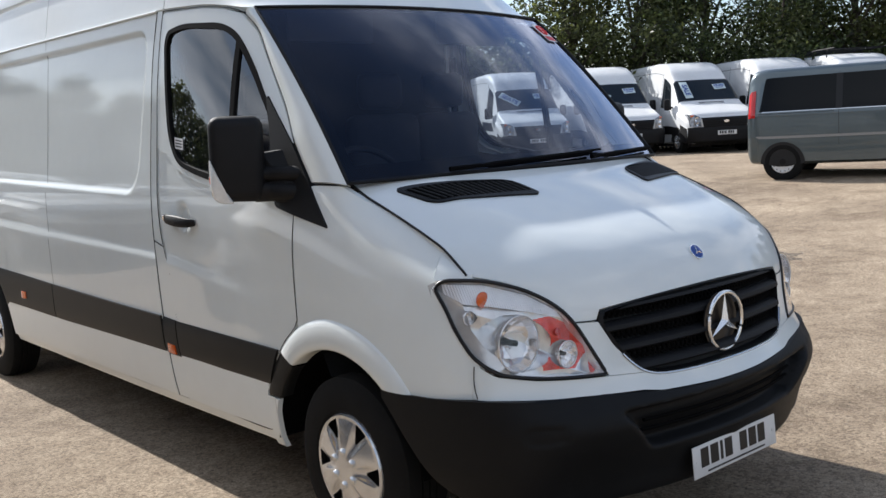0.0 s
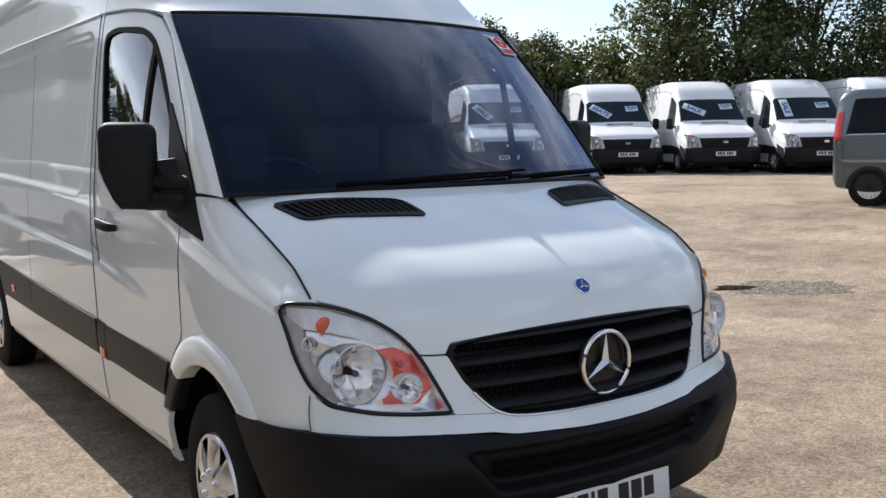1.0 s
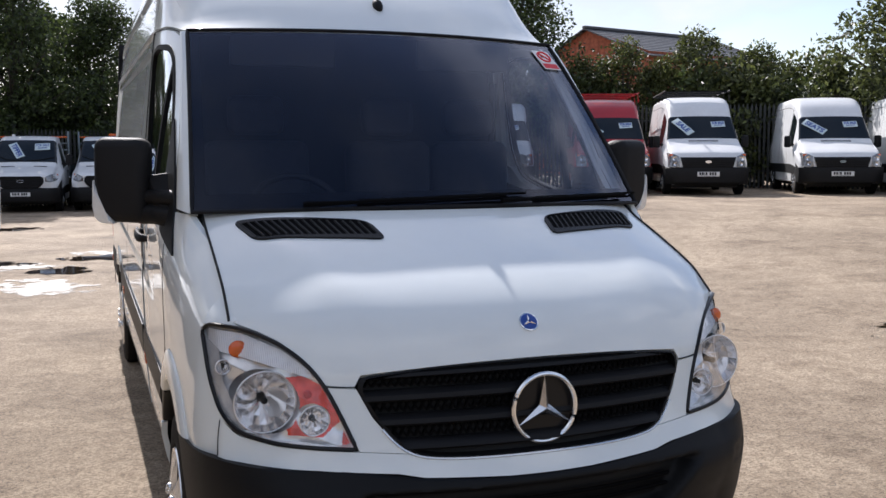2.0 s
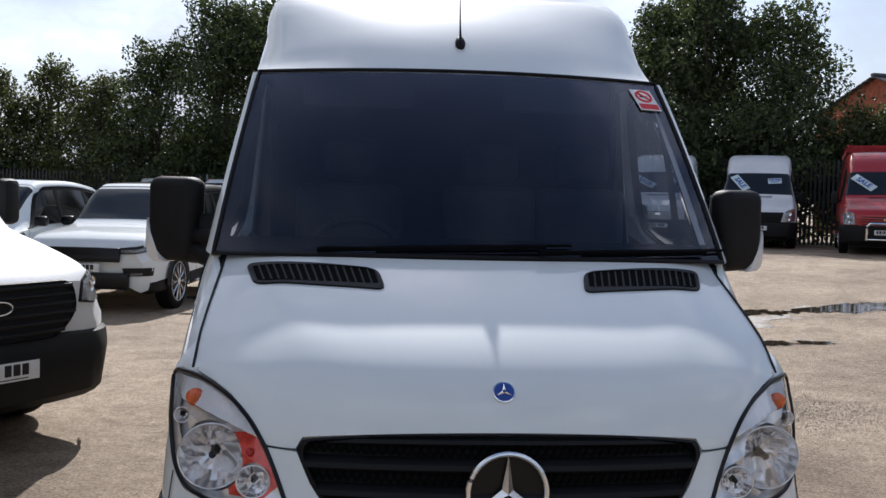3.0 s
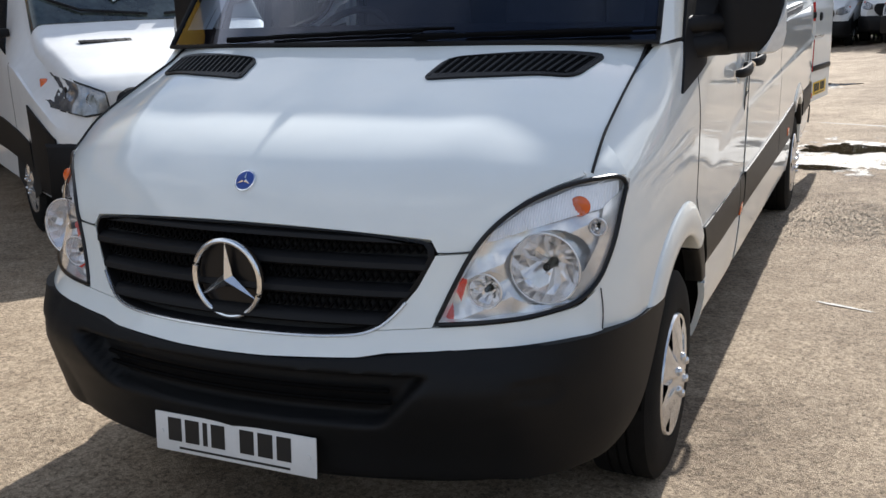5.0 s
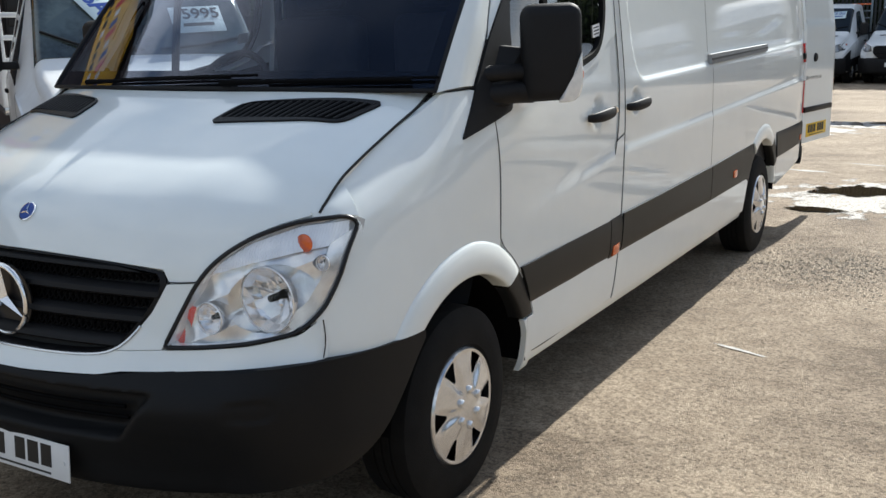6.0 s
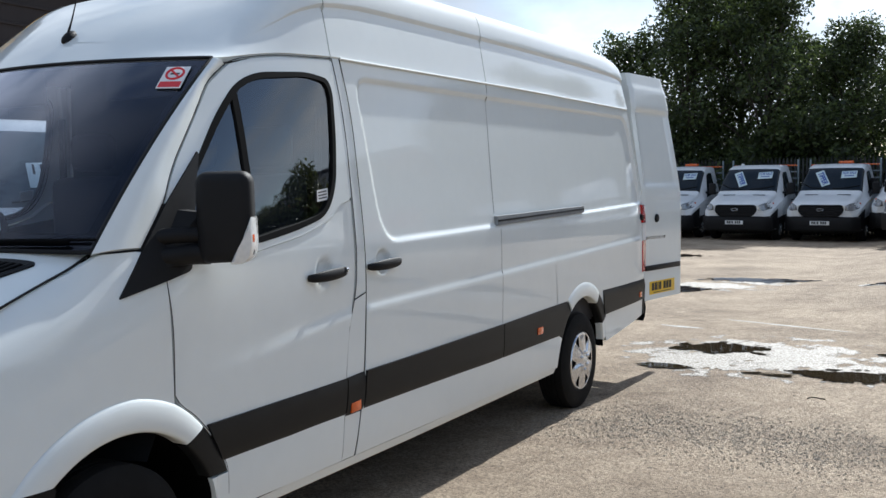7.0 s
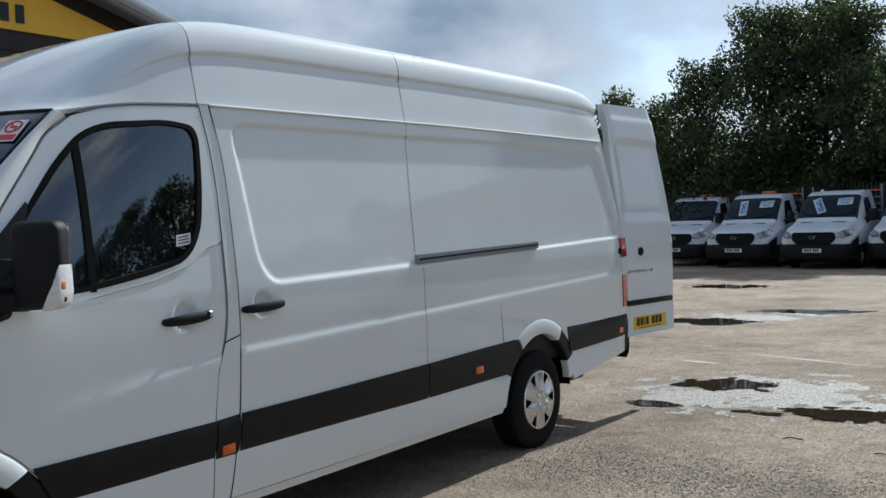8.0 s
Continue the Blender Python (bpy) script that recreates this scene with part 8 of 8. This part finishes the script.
def make_house():
    """The brick house beyond the hedge."""
    h = thing("brick_house", "red brick house with a grey slate roof", "house")
    L, W, wall, ridge = 8.2, 7.6, 6.1, 7.4
    v = [(0, -W / 2, 0), (L, -W / 2, 0), (L, W / 2, 0), (0, W / 2, 0), (0, -W / 2, wall), (L, -W / 2, wall), (L, W / 2, wall), (0, W / 2, wall), (0, 0, ridge), (L, 0, ridge)]
    f = [(0, 1, 5, 4), (2, 3, 7, 6), (0, 4, 8, 7, 3), (1, 2, 6, 9, 5)]
    mesh_object("brick_wall", v, f, brick_red, h, smooth=False, label="red brick walls with a gable")
    n = 13
    for s in (-1, 1):
        for k in range(n):
            a, b = k / n, (k + 1.12) / n
            rows = []
            for q, lift in ((a, 0.05), (b, 0.02)):
                y, z = s * (W / 2 + 0.3) * (1 - q), wall - 0.25 + (ridge - wall + 0.25) * min(1.0, q)
                rows.append([(x, y if q <= 1 else 0, z + lift) for x in (-0.3, L + 0.3)])
            vv, ff = grid(rows, lambda *p: p)
            vv, ff = thicken(vv, ff, (0, 0, -0.05))
            mesh_object("slate_course", vv, ff if s < 0 else flip(ff), slate, h, smooth=False)
    part("ridge_tiles", box_bm((L + 0.6, 0.25, 0.14), (L / 2, 0, ridge + 0.08), 0.04), slate, h)
    h.matrix_world = pose(20.95, 37.5, -0.05, 0, 0, 13)


make_house()


def make_workshop():
    """The sales building along the yard: brown cladding, a low gable and yellow signs."""
    b = thing("workshop_building", "brown clad sales building with a yellow gable sign", "building")
    x0, ya, yb, ym = -10.5, -7.0, 13.2, 3.1
    eave, top = 4.95, 7.65
    v = [(x0, ya, 0), (x0, yb, 0), (x0 - 14, yb, 0), (x0 - 14, ya, 0), (x0, ya, eave), (x0, yb, eave), (x0 - 14, yb, eave), (x0 - 14, ya, eave), (x0, ym, top), (x0 - 14, ym, top)]
    f = [(0, 1, 5, 8, 4), (1, 2, 6, 5), (2, 3, 7, 9, 6), (3, 0, 4, 7)]
    mesh_object("clad_wall", v, f, cladding, b, smooth=False, label="brown sheet cladding with shade in its colour")
    for k in range(14):
        part("cladding_rib", box_bm((0.03, yb - ya, 0.05), (x0 + 0.012, (ya + yb) / 2, 0.35 + 0.33 * k), 0.008), cladding, b, smooth=False)
    for s, y in ((1, yb), (-1, ya)):
        p0, p1 = Vector((0, y + s * 0.4, eave - 0.10)), Vector((0, ym, top + 0.04))
        vv, ff = grid([[(x0 + 0.45, p0.y, p0.z), (x0 - 14.4, p0.y, p0.z)], [(x0 + 0.45, p1.y, p1.z), (x0 - 14.4, p1.y, p1.z)]], lambda *p: p)
        vv, ff = thicken(vv, ff, (0, 0, -0.10))
        mesh_object("roof_slope", vv, ff if s < 0 else flip(ff), slate, b, smooth=False, label="grey sheet roof")
        d = (p1 - p0)
        ang = math.degrees(math.atan2(d.z, d.y))
        bm = box_bm((0.06, d.length, 0.20), (0, 0, 0), 0.01, 2)
        bmesh.ops.transform(bm, matrix=pose(x0 + 0.46, (p0.y + p1.y) / 2, (p0.z + p1.z) / 2 - 0.02, ang, 0, 0), verts=bm.verts)
        part("verge_board", bm, verge_grey, b, "grey verge board")
        bm = box_bm((0.05, d.length, 0.24), (0, 0, 0), 0.01, 2)
        bmesh.ops.transform(bm, matrix=pose(x0 + 0.40, (p0.y + p1.y) / 2, (p0.z + p1.z) / 2 - 0.22, ang, 0, 0), verts=bm.verts)
        part("soffit_board", bm, cladding, b)
    # gable sign that follows the roof, with plain bars for the numbers
    slope = (top - eave) / (yb - ym)
    pts = [(-3.8, eave), (10.6, eave), (10.6 - 0.05, eave + slope * (yb - 10.6) - 0.45), (ym, top - 0.45), (-3.8, eave + slope * (yb - 10.0) - 0.45)]
    vv = [(x0 + 0.05, y, z) for y, z in pts]
    vv, ff = thicken(vv, [tuple(range(5))], (-0.05, 0, 0))
    sign = mesh_object("gable_sign", vv, ff, sign_yellow, b, smooth=False, label="yellow gable sign with dark bars")
    for z in (5.55, 5.12):
        y = 8.62
        for k, w in enumerate((0.22, 0.22, 0.22, 0.0, 0.22, 0.22, 0.22, 0.22, 0.22)):
            if w:
                part("sign_bar", box_bm((0.02, 0.15, 0.30), (x0 + 0.065, y, z + 0.1), 0.004), ink_black, sign, smooth=False)
            y -= 0.27
    for k in range(26):
        y, tall = 5.7 - 0.33 * k, 0.22 + 0.10 * (k % 3)
        part("sign_bar", box_bm((0.02, 0.20, tall), (x0 + 0.065, y, 5.75), 0.004), (card_white, ink_blue, ink_red)[k % 3], sign, smooth=False)
        part("sign_bar", box_bm((0.02, 0.22, 0.16), (x0 + 0.065, y, 5.25), 0.004), ink_black if k % 4 else card_white, sign, smooth=False)
    # board on the wall below
    board = part("wall_board", box_bm((0.06, 2.6, 1.75), (x0 + 0.07, 6.72, 3.66), 0.01), shade_orange, b, "orange board with a pictured van, darkened for shade")
    v, f = text_faces("VEHICLES", 0.17, 0.003, 0.008)
    mesh_object("board_letters", [(x0 + 0.105 + p[2], 6.75 + p[0], 3.30 + p[1]) for p in v], f, ink_black, board, smooth=False)
    part("board_bar", box_bm((0.01, 1.5, 0.05), (x0 + 0.105, 6.75, 3.12), 0.003), ink_red, board, smooth=False)
    part("board_bar", box_bm((0.01, 1.1, 0.05), (x0 + 0.105, 6.95, 2.98), 0.003), ink_red, board, smooth=False)
    part("board_picture", box_bm((0.012, 0.80, 0.34), (x0 + 0.105, 6.95, 3.78), 0.005), verge_grey, board, smooth=False)
    part("board_picture_screen", box_bm((0.012, 0.26, 0.14), (x0 + 0.112, 7.1, 3.86), 0.004), ink_black, board, smooth=False)
    # shutter door and frame; the second door's near-black stands in for shade
    for y0 in (0.5, 9.3):
        door = part("shutter_door", box_bm((0.08, 3.0, 3.1), (x0 + 0.03, y0, 1.55), 0.01), verge_grey if y0 < 5 else inner_dark, b, "roller shutter door")
        for k in range(14):
            part("shutter_slat", box_bm((0.02, 2.96, 0.19), (x0 + 0.075, y0, 0.15 + 0.22 * k), 0.008), verge_grey if y0 < 5 else inner_dark, door)


make_workshop()


def wet_material(name, col, rough, bump, scale, low=None, grain=3.0, shore=0.0, cut_at=0.205):
    m = bpy.data.materials.new(name)
    m.use_nodes = True
    nt = m.node_tree
    N, L = nt.nodes.new, nt.links.new
    p = nt.nodes["Principled BSDF"]
    co, n1, n2, b, r = N("ShaderNodeTexCoord"), N("ShaderNodeTexNoise"), N("ShaderNodeTexNoise"), N("ShaderNodeBump"), N("ShaderNodeValToRGB")
    n1.inputs["Scale"].default_value, n1.inputs["Detail"].default_value = scale, 4
    n2.inputs["Scale"].default_value, n2.inputs["Detail"].default_value = grain, 7
    L(co.outputs["Object"], n1.inputs["Vector"])
    L(co.outputs["Object"], n2.inputs["Vector"])
    r.color_ramp.elements[0].color, r.color_ramp.elements[1].color = (*(low or [c * 0.6 for c in col]), 1), (*col, 1)
    if low:
        r.color_ramp.elements[0].position, r.color_ramp.elements[1].position = 0.46, 0.56
    L(n2.outputs["Fac"], r.inputs["Fac"])
    L(r.outputs["Color"], p.inputs["Base Color"])
    p.inputs["Roughness"].default_value = rough
    b.inputs["Strength"].default_value, b.inputs["Distance"].default_value = bump, 0.008
    L(n1.outputs["Fac"], b.inputs["Height"])
    L(b.outputs["Normal"], p.inputs["Normal"])
    if shore:
        half, far, n3, add, cut, clear, mix = N("ShaderNodeVectorMath"), N("ShaderNodeVectorMath"), N("ShaderNodeTexNoise"), N("ShaderNodeMath"), N("ShaderNodeMapRange"), N("ShaderNodeBsdfTransparent"), N("ShaderNodeMixShader")
        half.operation, far.operation, add.operation = "MULTIPLY_ADD", "LENGTH", "MULTIPLY_ADD"
        half.inputs[1].default_value, half.inputs[2].default_value = (2, 2, 0), (-1, -1, 0)
        L(co.outputs["Generated"], half.inputs[0])
        L(half.outputs[0], far.inputs[0])
        n3.inputs["Scale"].default_value, n3.inputs["Detail"].default_value, n3.inputs["Roughness"].default_value = shore, 9, 0.62
        L(co.outputs["Object"], n3.inputs["Vector"])
        L(far.outputs["Value"], add.inputs[0])
        add.inputs[1].default_value = -0.42
        L(n3.outputs["Fac"], add.inputs[2])
        cut.inputs["From Min"].default_value, cut.inputs["From Max"].default_value = cut_at, cut_at + 0.03
        L(add.outputs[0], cut.inputs["Value"])
        L(cut.outputs["Result"], mix.inputs[0])
        L(clear.outputs[0], mix.inputs[1])
        L(p.outputs[0], mix.inputs[2])
        L(mix.outputs[0], nt.nodes["Material Output"].inputs["Surface"])
    return m


# sky glare on the wet rims is put in as a pale colour
wet_grit = wet_material("pale_glare_grit", (0.40, 0.365, 0.31), 0.55, 1.0, 160.0, low=(0.15, 0.125, 0.09), grain=48.0, shore=3.4, cut_at=0.262)
puddle_water = wet_material("puddle_water", (0.040, 0.028, 0.018), 0.03, 0.03, 6.0, shore=3.4, cut_at=0.185)
damp_grit = wet_material("damp_grit", (0.22, 0.175, 0.125), 0.95, 1.0, 120.0, low=(0.07, 0.055, 0.042), grain=30.0, shore=3.6)
coarse_grit = material("coarse_grit", (0.46, 0.39, 0.30), 0.9, vary=0.65, scale=30.0, bump=1.0, bump_scale=120.0)
chalk = material("worn_white_paint", (0.54, 0.51, 0.46), 0.8, vary=0.3, scale=20.0)


def blot(name, x, y, rx, ry, turn, seed, mat, lift, label, category, rag=0.35):
    """A flat patch with a ragged outline lying on the ground."""
    rng = np.random.default_rng(seed)
    ph, am = rng.random(16) * 6.28, rng.random(16)
    rows = []
    for k in (0.001, 0.35, 0.7, 1.0):
        row = []
        for a in np.linspace(0, 2 * math.pi, 180, endpoint=False):
            r = 1 + rag * sum(am[i] * math.sin((i + 2) * a + ph[i]) / (1 + 0.42 * i) for i in range(16))
            u, w = rx * r * k * math.cos(a), ry * r * k * math.sin(a)
            c, s = math.cos(radians(turn)), math.sin(radians(turn))
            px, py = x + u * c - w * s, y + u * s + w * c
            row.append((px, py, ground_z(px, py) + lift))
        rows.append(row)
    v, f = grid(rows, lambda *p: p, closed=True)
    ob = mesh_object(name, v, f, mat)
    tagged(ob, label, category, kind="structure")


def wet_yard():
    # x, y, half-lengths, turn: wet patches and the water in them
    wets = [(1.80, 7.95, 1.55, 1.05, 10), (1.2, 7.6, 0.8, 0.6, 30), (2.5, 7.5, 0.9, 0.6, 0)]
    wets += [(-0.3, 14.3, 1.1, 0.75, 20), (0.3, 15.2, 0.9, 0.5, 0), (4.4, 10.2, 1.2, 0.6, -10), (3.8, 8.6, 1.1, 0.35, -6), (6.4, 10.6, 1.0, 0.4, 10), (-2.9, 20.6, 1.0, 0.4, 0), (-1.7, 10.2, 0.45, 1.1, 20), (-2.3, 12.6, 1.0, 0.5, 10), (2.6, 14.3, 0.8, 0.3, 20), (5.0, 18.5, 1.2, 0.3, 0)]
    for i, w in enumerate(wets):
        blot("wet_patch", w[0], w[1], w[2] * 1.25, w[3] * 1.3, w[4], 100 + i, wet_grit, 0.003 + 0.0003 * i, "wet ground round a puddle with sky glare painted pale", "ground", 0.12)
    blot("damp_patch", 6.12, 3.92, 0.95, 0.36, -42, 131, damp_grit, 0.004, "damp dark patch of broken surface", "ground", 0.2)
    water = [(1.28, 8.28, 0.44, 0.26, 20), (2.55, 7.35, 0.52, 0.22, 15), (1.05, 7.15, 0.24, 0.10, 10), (1.95, 7.15, 0.22, 0.07, 10), (-0.75, 13.5, 0.6, 0.4, 15), (0.25, 15.4, 0.75, 0.35, 0), (4.5, 10.55, 0.75, 0.22, -4), (3.85, 8.5, 0.95, 0.16, -4), (-2.9, 20.6, 0.85, 0.45, 0), (-1.55, 11.9, 0.3, 0.5, 30), (-2.6, 13.0, 0.6, 0.3, 5), (2.7, 14.4, 0.6, 0.2, 20), (5.72, 4.27, 0.24, 0.10, -42), (6.3, 10.6, 0.8, 0.25, 12)]
    for i, w in enumerate(water):
        blot("puddle", w[0], w[1], w[2] * 1.35, w[3] * 1.4, w[4], 200 + i, puddle_water, 0.0095, "brown rain puddle on the yard", "puddle", 0.18)
    for x, y, l, w, t, i in ((1.42, 3.05, 0.16, 0.012, -20, 1), (1.55, 10.15, 0.62, 0.035, -21, 2), (0.55, 9.6, 0.22, 0.05, -10, 3), (3.6, 12.6, 0.5, 0.05, -8, 4)):
        blot("paint_mark", x, y, l, w, t, 400 + i, chalk, 0.004, "worn white paint mark on the concrete", "marking", 0.3)


wet_yard()


def loose_stones():
    rng = np.random.default_rng(77)
    vs, fs = [], []
    zones = [(2.15, 5.0, 0.95, 0.36, 9500, 0.0085), (3.0, 3.0, 1.6, 3.0, 2600, 0.005), (-2.3, 2.5, 1.2, 3.0, 2200, 0.005), (5.5, 6.8, 2.4, 1.2, 4000, 0.007), (2.3, 7.9, 2.0, 1.0, 1600, 0.008), (3.5, 0.5, 1.8, 2.0, 1800, 0.0045), (6.1, 3.9, 0.42, 0.30, 1500, 0.013)]
    for x0, y0, sx, sy, n, r in zones:
        for _ in range(n):
            x, y = x0 + rng.normal() * sx, y0 + rng.normal() * sy
            if abs(x) < 0.8 and 0.3 < y < 6.8:
                continue
            q = r * (0.4 + 1.1 * rng.random() ** 2)
            a = rng.random() * 6.28
            z = ground_z(x, y)
            b = len(vs)
            c, s = math.cos(a), math.sin(a)
            for u, w, h in ((1, 0, 0.1), (0.2, 0.8, 0.0), (-0.9, 0.3, 0.15), (-0.4, -0.8, 0.05), (0.1, 0.05, 0.55)):
                u, w = u * (0.7 + 0.6 * rng.random()), w * (0.7 + 0.6 * rng.random())
                vs.append((x + q * (u * c - w * s), y + q * (u * s + w * c), z + q * h))
            fs += [(b, b + 1, b + 4), (b + 1, b + 2, b + 4), (b + 2, b + 3, b + 4), (b + 3, b, b + 4)]
    st = mesh_object("loose_stones", vs, fs, coarse_grit, smooth=False)
    tagged(st, "loose grit and small stones on the concrete", "stones", kind="stuff")


loose_stones()


def drop_twigs():
    """Dry twigs lying on the slab."""
    for x, y, turn, bend in ((2.42, 6.35, 20, 0.03), (3.05, 6.15, -10, 0.02)):
        pts = [(-0.06, 0, 0.006), (-0.02, bend, 0.010), (0.025, bend * 0.6, 0.007), (0.065, -0.01, 0.005)]
        v, f = tube(resample(pts, 12, True), 0.004, 6)
        m = pose(x, y, ground_z(x, y), 0, 0, turn)
        ob = mesh_object("twig", [m @ Vector(q) for q in v], f, bark)
        tagged(ob, "small dry twig lying on the concrete", "twig", "twigs on the yard")


drop_twigs()
